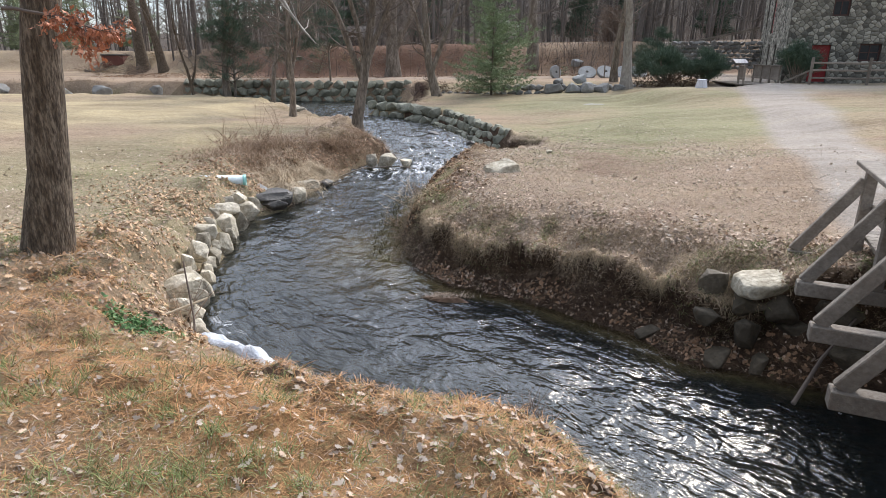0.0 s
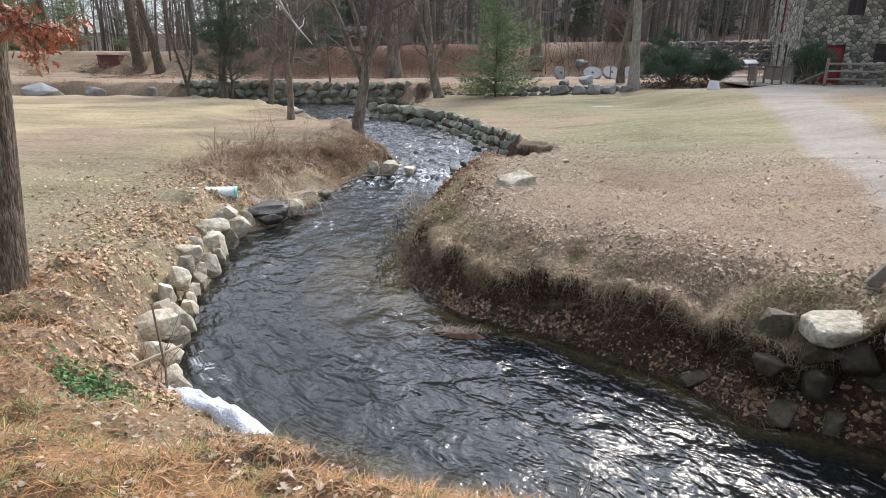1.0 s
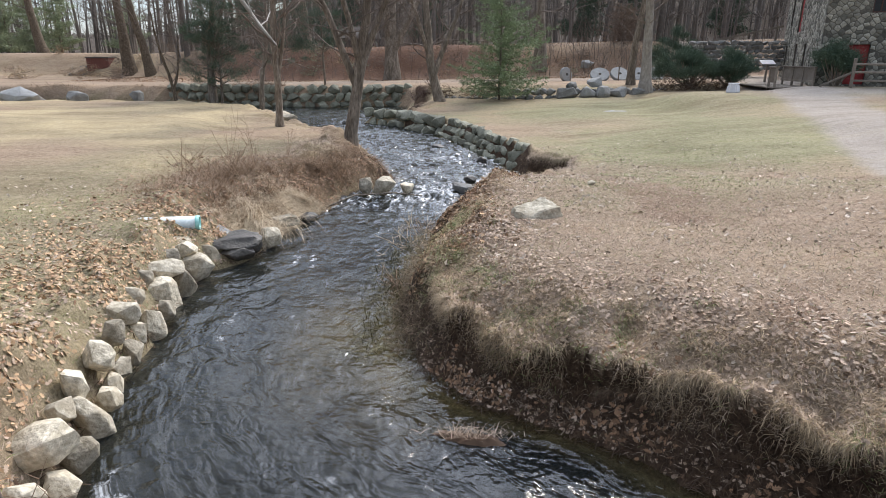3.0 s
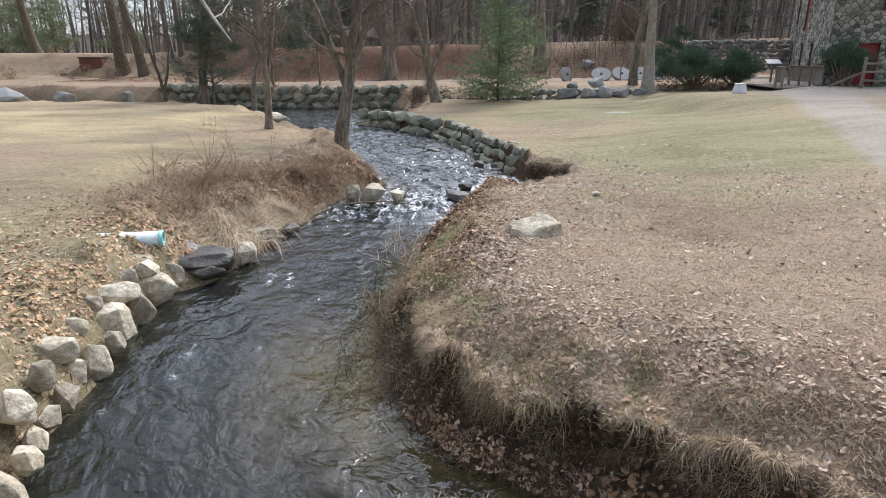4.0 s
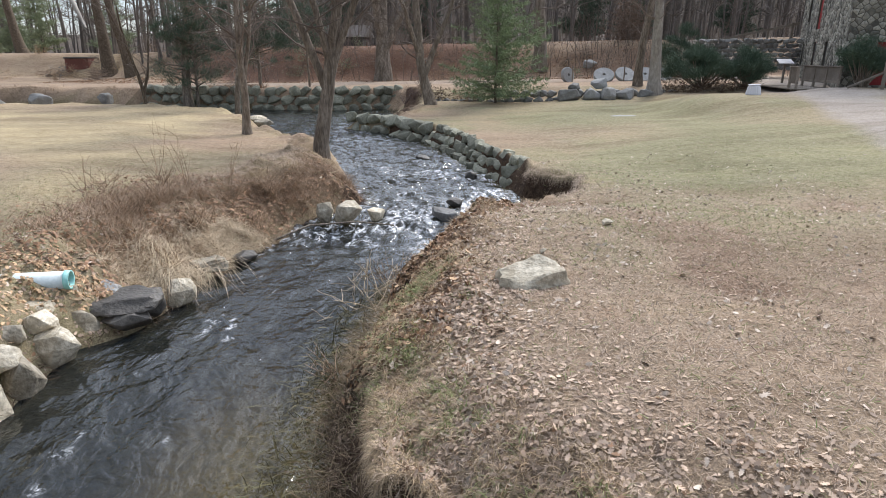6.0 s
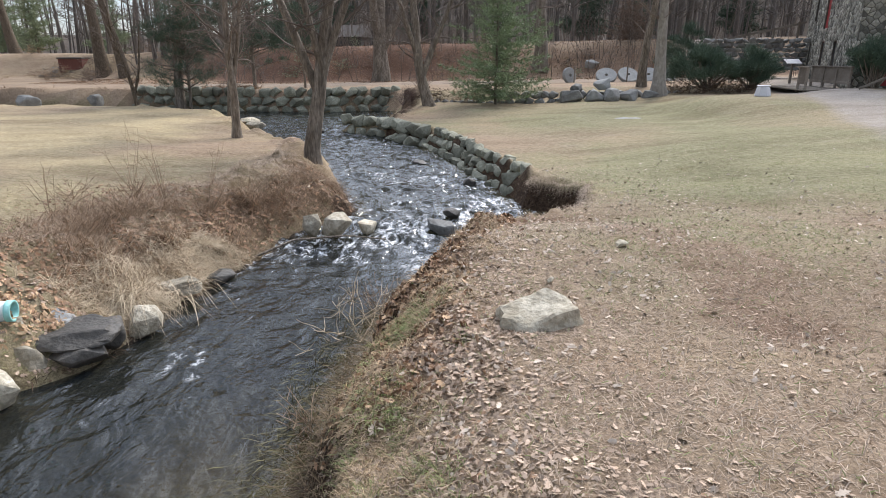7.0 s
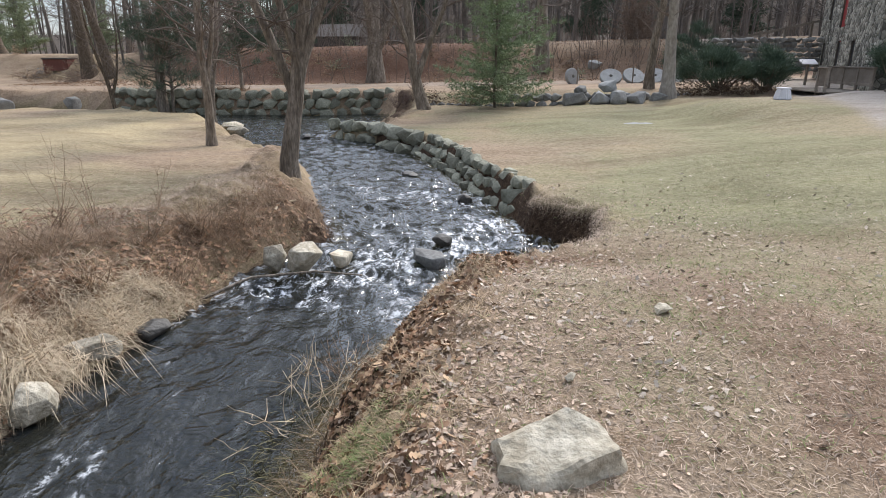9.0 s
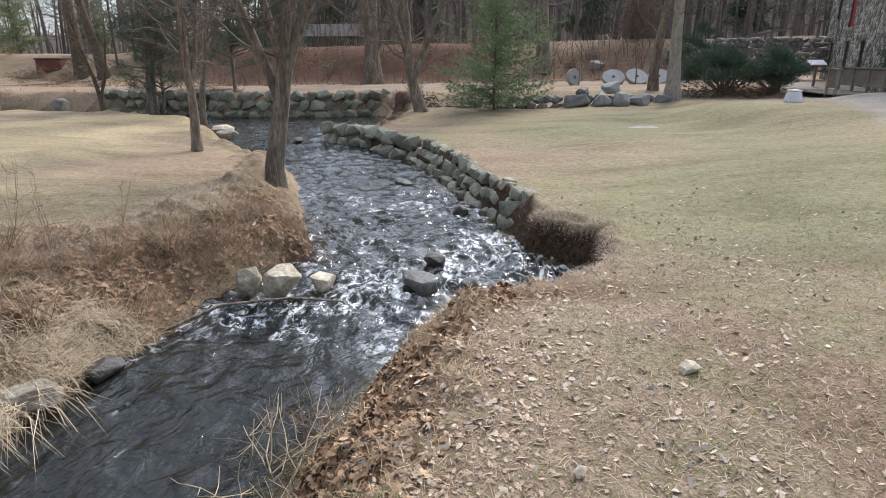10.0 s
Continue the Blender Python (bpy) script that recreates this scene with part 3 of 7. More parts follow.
    band = n.new("ShaderNodeTexNoise")
    band.inputs["Scale"].default_value, band.inputs["Detail"].default_value, band.inputs["Roughness"].default_value = 1.0, 7, 0.62
    l.new(mpb.outputs["Vector"], band.inputs["Vector"])
    col = mix_(0.6, col, ramp_(band.outputs["Fac"], [(0.34, (0.62, 0.58, 0.52)), (0.5, (1, 1, 1)), (0.66, (1.22, 1.2, 1.12))]), "MULTIPLY")
    l.new(col, bs.inputs["Base Color"])
    bs.inputs["Roughness"].default_value, bs.inputs["Specular IOR Level"].default_value = 0.95, 0.15
    bp = n.new("ShaderNodeBump")
    bp.inputs["Strength"].default_value, bp.inputs["Distance"].default_value = 0.9, 0.035
    l.new(noise_(28, 8, 0.7), bp.inputs["Height"])
    l.new(bp.outputs["Normal"], bs.inputs["Normal"])
    return m


terrain = part_mesh("ground", gme, ground_material(), None, "", True)
tagged(terrain, "tan winter lawn, leafy banks and stream bed", "ground", kind="structure")

# ---------------------------------------------------------------- the stream
wx = lines((-40, -8, 0.9, 0.25), (-8, -4.6, 0.25, 0.06), (-4.6, 4.6, 0.045, 0.045), (4.6, 9.6, 0.06, 0.4), (9.6, 60, 0.5, 5))
wy = lines((-13, 0, 1.2, 0.3), (0, 3, 0.2, 0.06), (3, 22, 0.045, 0.045), (22, 34, 0.05, 0.12), (34, 48, 0.14, 0.4))
WX, WY = np.meshgrid(wx, wy)
WD = shore_distance(WX, WY)


COURSE = np.array([(30.0, -6.0), (20.0, -2.6), (9.5, 1.5), (6.0, 2.8), (3.6, 4.1), (2.0, 5.3), (0.6, 6.4), (-1.4, 7.8), (-2.2, 9.8), (-2.3, 12.6), (-1.8, 15.1), (-0.5, 17.3), (0.1, 20.2),
                   (-0.7, 23.6), (-1.5, 26.3), (-4.2, 30.8), (-6.2, 36.0), (-12.0, 41.0), (-40.0, 44.5)])
for _ in range(3):
    COURSE = np.concatenate([COURSE[:1], np.stack([0.75 * COURSE[:-1] + 0.25 * COURSE[1:], 0.25 * COURSE[:-1] + 0.75 * COURSE[1:]], 1).reshape(-1, 2), COURSE[-1:]])


def current(x, y):
    """Metres along the stream's course, and across it."""
    best, along_, across = np.full(x.shape, 1e9), np.zeros(x.shape), np.zeros(x.shape)
    run = 0.0
    for (ax, ay), (bx, by) in zip(COURSE[:-1], COURSE[1:]):
        dx, dy = bx - ax, by - ay
        ln = math.hypot(dx, dy)
        t = np.clip(((x - ax) * dx + (y - ay) * dy) / ln ** 2, 0, 1)
        ox, oy = x - ax - t * dx, y - ay - t * dy
        dd = ox * ox + oy * oy
        near = dd < best
        best = np.where(near, dd, best)
        along_ = np.where(near, run + t * ln, along_)
        across = np.where(near, np.sign(dx * oy - dy * ox) * np.sqrt(dd), across)
        run += ln
    return along_, across


al, ac = current(WX, WY)
rapid = np.exp(-(((WY - 17.5 - 0.25 * (WX + 1)) / 1.5) ** 2)) + 0.35 * np.exp(-(((WY - 21.5) / 3.0) ** 2))
calm = 1 - 0.35 * smooth(9.5, 6.5, WY) + 0.2 * smooth(18.0, 20.0, WY) * smooth(36, 30, WY)
WZ = water_level(WY) + calm * 0.024 * fbm(al * 1.3, ac * 2.0, 1.0, 2, 101) + calm * (0.018 + 0.026 * smooth(17, 19, WY)) * fbm(al * 3.0, ac * 3.6, 1.0, 2, 111) + calm * (0.007 + 0.018 * smooth(17, 19, WY) + 0.06 * rapid) * fbm(al * 6.0, ac * 4.5, 1.0, 2, 121)
WZ = WZ + 0.07 * np.exp(-(((WY - 16.9) / 0.4) ** 2)) * fbm(WX, WY, 1.7, 2, 7) * smooth(0.1, 0.5, -WD)
keep = WD < 0.35
vid = np.full(WX.shape, -1)
q = keep[:-1, :-1] | keep[:-1, 1:] | keep[1:, 1:] | keep[1:, :-1]
used = np.zeros(WX.shape, bool)
used[:-1, :-1] |= q
used[:-1, 1:] |= q
used[1:, 1:] |= q
used[1:, :-1] |= q
vid[used] = np.arange(used.sum())
wq = np.stack([vid[:-1, :-1][q], vid[:-1, 1:][q], vid[1:, 1:][q], vid[1:, :-1][q]], -1)
wme = mesh_of("water", np.stack([WX[used], WY[used], WZ[used]], -1), wq)
shallow = smooth(-0.45, -0.02, WD[used])
# white water, with sun glitter on the riffle painted in as white flecks
white = smooth(0.34, 0.85, rapid[used] * 0.58 + 0.62 * fbm(al[used] * 2.2, ac[used] * 4, 1.0, 4, 141)) * np.clip(rapid[used] * 1.6, 0, 1)
side = np.exp(-((WX[used] + 3.0 - 0.1 * (WY[used] - 8)) / 0.6) ** 2) * smooth(17, 14, WY[used]) + 0.5 * np.exp(-(((WX[used] + 1.8) / 1.2) ** 2 + ((WY[used] - 7.0) / 0.9) ** 2))
white = np.maximum(white, 0.8 * smooth(0.36, 0.66, fbm(al[used] * 2.0, ac[used] * 3.5, 1.0, 3, 131)) * np.clip(side, 0, 1))
core = np.exp(-(((WX[used] + 0.45) / 0.75) ** 2 + ((WY[used] - 18.2) / 0.7) ** 2)) + 0.7 * np.exp(-(((WX[used] - 0.05) / 0.4) ** 2 + ((WY[used] - 16.4) / 0.5) ** 2))
white = np.maximum(white, np.clip(core * 1.1, 0, 1))
# upstream sun sparkle, put into the colour as light flecks
white = np.maximum(white, 0.9 * smooth(0.0, 0.45, fbm(al[used] * 1.2, ac[used] * 1.6, 1.0, 3, 161)) * smooth(17.5, 18.6, WY[used]) * smooth(27, 21, WY[used]))
at = wme.attributes.new("shoal", "FLOAT", "POINT")
at.data.foreach_set("value", np.clip(shallow * smooth(-2.2, -0.8, WX[used]) * 0.9 + 0.9 * np.exp(-(((WX[used] + 0.55) / 0.6) ** 2 + ((WY[used] - 9.2) / 1.1) ** 2)) + 0.8 * np.exp(-(((WX[used] + 1.6) / 0.55) ** 2 + ((WY[used] - 10.3) / 1.3) ** 2)), 0, 1).astype(np.float32))
at = wme.attributes.new("stream", "FLOAT_VECTOR", "POINT")
at.data.foreach_set("vector", np.stack([al[used], ac[used], np.zeros(used.sum())], -1).astype(np.float32).ravel())
at = wme.attributes.new("sheen", "FLOAT", "POINT")
at.data.foreach_set("value", smooth(9.5, 6.5, WY[used]).astype(np.float32))
at = wme.attributes.new("chop", "FLOAT", "POINT")
at.data.foreach_set("value", np.clip(0.8 * smooth(14.6, 17.0, WY[used]) + 0.4 * smooth(9.0, 6.5, WY[used]) + 0.35 * fbm(al[used], ac[used], 0.7, 3, 151), 0, 1).astype(np.float32))
at = wme.attributes.new("foam_glint", "FLOAT", "POINT")
at.data.foreach_set("value", np.clip(white, 0, 1).astype(np.float32))


def water_material():
    m = bpy.data.materials.new("stream_water")
    m.use_nodes = True
    n, l = m.node_tree.nodes, m.node_tree.links
    bs = n["Principled BSDF"]
    bs.inputs["Transmission Weight"].default_value = 0.92
    bs.inputs["IOR"].default_value = 1.333
    sh = n.new("ShaderNodeAttribute")
    sh.attribute_name = "shoal"
    dep = n.new("ShaderNodeMix")
    dep.data_type = "RGBA"
    dep.inputs["A"].default_value, dep.inputs["B"].default_value = (0.075, 0.097, 0.12, 1), (0.46, 0.39, 0.21, 1)
    l.new(sh.outputs["Fac"], dep.inputs["Factor"])
    l.new(dep.outputs["Result"], bs.inputs["Base Color"])
    ch = n.new("ShaderNodeAttribute")
    ch.attribute_name = "chop"
    rr = n.new("ShaderNodeMapRange")
    rr.inputs["To Min"].default_value, rr.inputs["To Max"].default_value = 0.03, 0.14
    fl = n.new("ShaderNodeAttribute")
    fl.attribute_name = "sheen"
    l.new(fl.outputs["Fac"], rr.inputs["Value"])
    l.new(rr.outputs["Result"], bs.inputs["Roughness"])
    st = n.new("ShaderNodeAttribute")
    st.attribute_name = "stream"

    def ripple(scale, detail, stretch, wander, crest=False, grit=0.55):
        """A ripple field that runs with the current; crest: sharp-backed wavelets."""
        mp = n.new("ShaderNodeMapping")
        mp.inputs["Scale"].default_value = stretch
        l.new(st.outputs["Vector"], mp.inputs["Vector"])
        t = n.new("ShaderNodeTexNoise")
        t.inputs["Scale"].default_value, t.inputs["Detail"].default_value, t.inputs["Roughness"].default_value, t.inputs["Distortion"].default_value = scale, detail, grit, wander
        l.new(mp.outputs["Vector"], t.inputs["Vector"])
        if not crest:
            return t.outputs["Fac"]
        half = n.new("ShaderNodeMath")
        half.operation, half.inputs[1].default_value = "SUBTRACT", 0.5
        l.new(t.outputs["Fac"], half.inputs[0])
        fold = n.new("ShaderNodeMath")
        fold.operation = "ABSOLUTE"
        l.new(half.outputs[0], fold.inputs[0])
        return fold.outputs[0]

    def add_(a_, b_, k):
        m_ = n.new("ShaderNodeMath")
        m_.operation = "MULTIPLY_ADD"
        m_.inputs[1].default_value = k
        l.new(b_, m_.inputs[0])
        l.new(a_, m_.inputs[2])
        return m_.outputs[0]

    height = add_(ripple(2.1, 3.0, (0.9, 1.2, 1), 0.5), ripple(3.4, 2.0, (0.85, 1.3, 1), 0.6, True), -0.45)
    height = add_(height, ripple(12.0, 2.5, (1.1, 1.0, 1), 0.6), 0.07)
    bp = n.new("ShaderNodeBump")
    bp.inputs["Distance"].default_value = 0.10
    rough_ = n.new("ShaderNodeMapRange")
    rough_.inputs["To Min"].default_value, rough_.inputs["To Max"].default_value = 0.85, 1.1
    l.new(ch.outputs["Fac"], rough_.inputs["Value"])
    l.new(rough_.outputs["Result"], bp.inputs["Strength"])
    l.new(height, bp.inputs["Height"])
    l.new(bp.outputs["Normal"], bs.inputs["Normal"])
    fo = n.new("ShaderNodeBsdfPrincipled")
    fo.inputs["Base Color"].default_value, fo.inputs["Roughness"].default_value = (0.78, 0.80, 0.82, 1), 0.45
    l.new(bp.outputs["Normal"], fo.inputs["Normal"])
    a = n.new("ShaderNodeAttribute")
    a.attribute_name = "foam_glint"
    mr = n.new("ShaderNodeMapRange")
    mr.inputs["From Min"].default_value, mr.inputs["From Max"].default_value = 0.495, 0.59
    l.new(ripple(5.5, 12.0, (1.0, 1.2, 1), 0.4, False, 0.78), mr.inputs["Value"])
    mu = n.new("ShaderNodeMath")
    mu.operation = "MULTIPLY"
    l.new(a.outputs["Fac"], mu.inputs[0])
    l.new(mr.outputs["Result"], mu.inputs[1])
    ms = n.new("ShaderNodeMixShader")
    l.new(mu.outputs[0], ms.inputs["Fac"])
    l.new(bs.outputs[0], ms.inputs[1])
    l.new(fo.outputs[0], ms.inputs[2])
    l.new(ms.outputs[0], n["Material Output"].inputs["Surface"])
    return m


water = part_mesh("water", wme, water_material(), None, "", True)
water.visible_shadow = False
tagged(water, "fast dark stream with riffles and white water", "water", kind="structure")

# ---------------------------------------------------------------- stones


def rock_mesh(seed, size, sub=2, cuts=9, rough=0.05, box=0.55):
    """A broken angular stone: the hull of a few points, its edges worn round."""
    r = random.Random(seed)
    bm = bmesh.new()
    for _ in range(11 + sub * 3):
        p = Vector((r.gauss(0, 1), r.gauss(0, 1), r.gauss(0, 1))).normalized()
        q = p / max(abs(p.x), abs(p.y), abs(p.z))
        bm.verts.new(p * (1 - box) + q * box * r.uniform(0.82, 1.0))
    hull = bmesh.ops.convex_hull(bm, input=bm.verts[:])
    bmesh.ops.delete(bm, geom=[e for e in {*hull["geom_interior"], *hull["geom_unused"]} if isinstance(e, bmesh.types.BMVert)], context="VERTS")
    bmesh.ops.dissolve_limit(bm, angle_limit=radians(9), verts=bm.verts[:], edges=bm.edges[:])
    bmesh.ops.bevel(bm, geom=bm.edges[:], offset=0.10, segments=2, profile=0.6, affect="EDGES", clamp_overlap=True)
    bmesh.ops.triangulate(bm, faces=bm.faces[:])
    if sub > 2:
        bmesh.ops.subdivide_edges(bm, edges=[e for e in bm.edges if e.calc_length() > 0.45], cuts=2, use_grid_fill=True)
        bmesh.ops.triangulate(bm, faces=bm.faces[:])
    off = Vector((r.uniform(0, 50), r.uniform(0, 50), r.uniform(0, 50)))
    for v in bm.verts:
        v.co *= 1 + rough * 1.2 * noise.noise(v.co * 1.9 + off) + rough * 0.8 * noise.noise(v.co * 5.3 + off)
    lo = [min(v.co[i] for v in bm.verts) for i in range(3)]
    hi = [max(v.co[i] for v in bm.verts) for i in range(3)]
    for v in bm.verts:
        v.co = Vector([((v.co[i] - lo[i]) / (hi[i] - lo[i]) - 0.5) * size[i] for i in range(3)])
    bmesh.ops.recalc_face_normals(bm, faces=bm.faces[:])
    me = bpy.data.meshes.new("stone")
    bm.to_mesh(me)
    bm.free()
    me.polygons.foreach_set("use_smooth", [True] * len(me.polygons))
    me.set_sharp_from_angle(angle=radians(40))
    return me


def slab_mesh(sx=1.0, sy=1.0, sz=1.0):
    """A split block: flat top, broken sloping sides, one low end."""
    bm = bmesh.new()
    top = [bm.verts.new(p) for p in ((-0.36, 0.02, 0.10), (-0.30, 0.24, 0.12), (0.14, 0.27, 0.15), (0.35, 0.10, 0.15), (0.33, -0.08, 0.13), (0.02, -0.17, 0.09), (-0.20, -0.13, 0.08))]
    low = [bm.verts.new(p) for p in ((-0.42, 0.0, -0.2), (-0.34, 0.30, -0.2), (0.18, 0.33, -0.2), (0.42, 0.13, -0.2), (0.40, -0.16, -0.2), (0.02, -0.31, -0.2), (-0.30, -0.22, -0.2))]
    bm.faces.new(top)
    bm.faces.new(low[::-1])
    for i in range(7):
        j = (i + 1) % 7
        bm.faces.new((low[i], low[j], top[j], top[i]))
    bmesh.ops.bevel(bm, geom=bm.edges[:], offset=0.04, segments=2, profile=0.6, affect="EDGES", clamp_overlap=True)
    bmesh.ops.triangulate(bm, faces=bm.faces[:])
    for _ in range(2):
        bmesh.ops.subdivide_edges(bm, edges=[e for e in bm.edges if e.calc_length() > 0.07], cuts=1)
        bmesh.ops.triangulate(bm, faces=bm.faces[:])
    for v in bm.verts:
        v.co += 0.045 * noise.noise_vector(v.co * 4.5) + 0.014 * noise.noise_vector(v.co * 15.0)
        v.co = Vector((v.co.x * sx, v.co.y * sy, v.co.z * sz))
    bmesh.ops.recalc_face_normals(bm, faces=bm.faces[:])
    me = bpy.data.meshes.new("slab_stone")
    bm.to_mesh(me)
    bm.free()
    me.polygons.foreach_set("use_smooth", [True] * len(me.polygons))
    me.set_sharp_from_angle(angle=radians(28))
    return me


def stone(me, at, turn, mat, name="stone", parent=None, tip=(0, 0), label=""):
    ob = part_mesh(name, me, mat, None)
    if parent is not None:
        ob.parent = parent
        ob.matrix_parent_inverse = parent.matrix_world.inverted()
    ob.matrix_world = pose(*at, tip[0], tip[1], turn)
    if label:
        ob["label"] = label
    return ob


def along(path, step):
    """Points and headings every step metres along a plan line."""
    p = np.array(path, float)
    seg = np.hypot(*np.diff(p, axis=0).T)
    s = np.r_[0, np.cumsum(seg)]
    out, c = [], step / 2
    while c < s[-1]:
        k = min(np.searchsorted(s, c) - 1, len(seg) - 1)
        f = (c - s[k]) / seg[k]
        d = (p[k + 1] - p[k]) / seg[k]
        out.append((p[k] + f * (p[k + 1] - p[k]), d))
        c += step
    return out


def stone_wall(name, label, path, base, courses, size, mat, lean=0.12, side=1, seed=1, sub=2, loose=1.0):
    """Dry-laid field stones in uneven courses; each stone a piece of the wall."""
    root = empty(name, (*path[0], base))
    tagged(root, label, "stone wall")
    r = random.Random(seed)
    pool = [rock_mesh(seed * 100 + k, (size * r.uniform(0.95, 1.35), size * r.uniform(0.75, 1.0), size * r.uniform(0.68, 0.92)), sub, 10, 0.04) for k in range(14)]
    for c in range(courses):
        for (p, d) in along(path, size * 1.02):
            nrm = np.array([-d[1], d[0]]) * side
            q = p + nrm * (lean * c + r.uniform(-0.15, 0.15) * loose * size) + d * (r.uniform(-0.18, 0.18) * loose + 0.5 * (c % 2)) * size
            stone(r.choice(pool), (q[0], q[1], base + size * (0.30 + 0.72 * c) + r.uniform(-0.05, 0.05) * size), math.degrees(math.atan2(d[1], d[0])) + r.choice((0, 180)) + r.uniform(-22, 22) * loose, mat, "stone", root, (r.uniform(-14, 14) * loose, r.uniform(-14, 14) * loose))
    return root


stone_wall("far_bank_wall", "mossy green-grey field stone wall on the far bank", [(-19.0, 45.2), (-17.0, 44.3), (-11.0, 42.95), (-6.0, 42.85), (-3.2, 43.5), (-2.0, 44.2)], 0.05, 3, 0.72, MOSSY, 0.12, 1, 3)
stone_wall("bend_wall", "curving low wall of pale green-grey field stones at the water", [(2.1, 20.9), (1.65, 22.0), (1.1, 23.9), (0.6, 26.4), (-0.2, 28.6)], 0.05, 3, 0.40, MOSSY, 0.17, -1, 4)
stone_wall("bend_wall", "low wall of larger mossy stones round the grassy tip", [(-0.2, 28.6), (-1.0, 30.0), (-2.4, 32.1), (-4.1, 33.5)], 0.02, 2, 0.66, MOSSY, 0.2, -1, 9)
stone_wall("lawn_edge_wall", "low tumbled grey stone wall behind the lawn", [(3.6, 38.9), (6.0, 39.1), (8.5, 39.3), (12.6, 39.6)], 0.85, 2, 0.5, GREYROCK, 0.15, 1, 5)

stone_wall("lawn_edge_wall", "scattered low grey stones along the lawn's back edge", [(-1.2, 41.2), (1.2, 39.9), (3.6, 39.0)], 0.72, 1, 0.52, GREYROCK, 0.15, 1, 12)

# boulders heaped on the low wall
for k, (bx, by, bz, sx, sy, sz) in enumerate([(6.9, 38.6, 1.25, 1.2, 0.8, 0.8), (8.1, 38.7, 1.3, 1.2, 0.9, 0.85), (9.0, 38.7, 1.3, 1.1, 0.8, 0.9), (10.0, 38.9, 1.3, 1.2, 0.8, 0.75), (8.6, 39.2, 1.9, 0.9, 0.7, 0.6), (11.2, 39.0, 1.3, 1.0, 0.8, 0.6), (7.2, 39.0, 1.7, 0.8, 0.6, 0.5)]):
    tagged(stone(rock_mesh(900 + k, (sx, sy, sz), 3, 9), (bx, by, bz), 40 * k, BLUESTONE if k % 3 == 1 else GREYROCK, "boulder"), "pale grey boulder heaped on the low wall", "boulder", "boulders at the wall")

# the rough retaining wall of the near left bank: loose stones, each lying on its own
left_root = empty("retaining_wall", (-3.6, 8.0, 0.0))
tagged(left_root, "rough retaining wall of loose grey field stones beside the water", "stone wall")
_r = random.Random(11)
UPPER = [(-4.37, 10.94, 0.27, 0.27), (-4.25, 11.32, 0.50, 0.22), (-4.05, 9.75, 0.38, 0.24), (-3.86, 9.22, 0.21, 0.25), (-3.74, 8.66, 0.30, 0.32), (-3.66, 8.14, 0.17, 0.38), (-3.5, 7.68, 0.16, 0.2),
         (-3.42, 7.25, 0.52, 0.26), (-3.12, 6.6, 0.26, 0.22), (-3.22, 6.25, 0.2, 0.26), (-4.3, 12.2, 0.34, 0.27), (-4.5, 12.95, 0.46, 0.28), (-4.5, 12.53, 0.36, 0.2), (-4.4, 11.85, 0.3, 0.22), (-4.2, 10.3, 0.26, 0.2)]
LOWER = [(-4.12, 11.45, 0.42, 0.48), (-4.14, 10.98, 0.40, 0.46), (-3.88, 10.51, 0.22, 0.26), (-3.86, 10.05, 0.25, 0.36), (-3.98, 9.82, 0.28, 0.30), (-3.74, 9.33, 0.22, 0.24), (-3.70, 8.96, 0.18, 0.2), (-3.62, 8.66, 0.18, 0.2),
         (-3.5, 8.37, 0.19, 0.2), (-3.5, 8.02, 0.29, 0.44), (-3.32, 7.5, 0.28, 0.26), (-3.2, 7.08, 0.22, 0.2), (-3.0, 6.62, 0.2, 0.2), (-4.1, 12.12, 0.46, 0.44), (-4.15, 12.7, 0.36, 0.36), (-2.86, 6.45, 0.24, 0.2)]
for k, (sx, sy, a, c) in enumerate(UPPER + LOWER):
    up_ = k < len(UPPER)
    turn_ = _r.uniform(-25, 25) if a < 0.35 or not up_ else _r.uniform(5, 25)
    stone(rock_mesh(300 + k, (a * 1.2, max(a * 0.85, 0.22), c * 1.18), 3, 8, 0.04), (sx, sy, 0.46 if up_ else 0.17), turn_, STONE, "stone", left_root, (_r.uniform(-12, 12), _r.uniform(-14, 14)))
for k, (sx, sy, sz, a, b, c, m) in enumerate([(-3.95, 13.1, 0.36, 1.15, 0.72, 0.17, DARKSTONE), (-3.76, 12.98, 0.12, 0.62, 0.5, 0.36, DARKSTONE), (-3.42, 13.85, 0.16, 0.40, 0.40, 0.42, STONE), (-3.42, 14.9, 0.22, 0.60, 0.32, 0.20, STONE),
                                              (-3.66, 13.42, 0.18, 0.40, 0.36, 0.40, DARKSTONE), (-3.12, 15.7, 0.06, 0.45, 0.34, 0.24, DARKSTONE)]):
    tagged(stone(slab_mesh(a / 0.8, b / 0.62, c / 0.36) if k in (0, 3) else rock_mesh(360 + k, (a, b, c), 3, 8, 0.03), (sx, sy, sz), [12, 20, 10, 20, 30, 50][k], m, "rock"), "dark wet flat ledge rock at the water" if m is DARKSTONE else "pale weathered rock at the waterline", "rock")

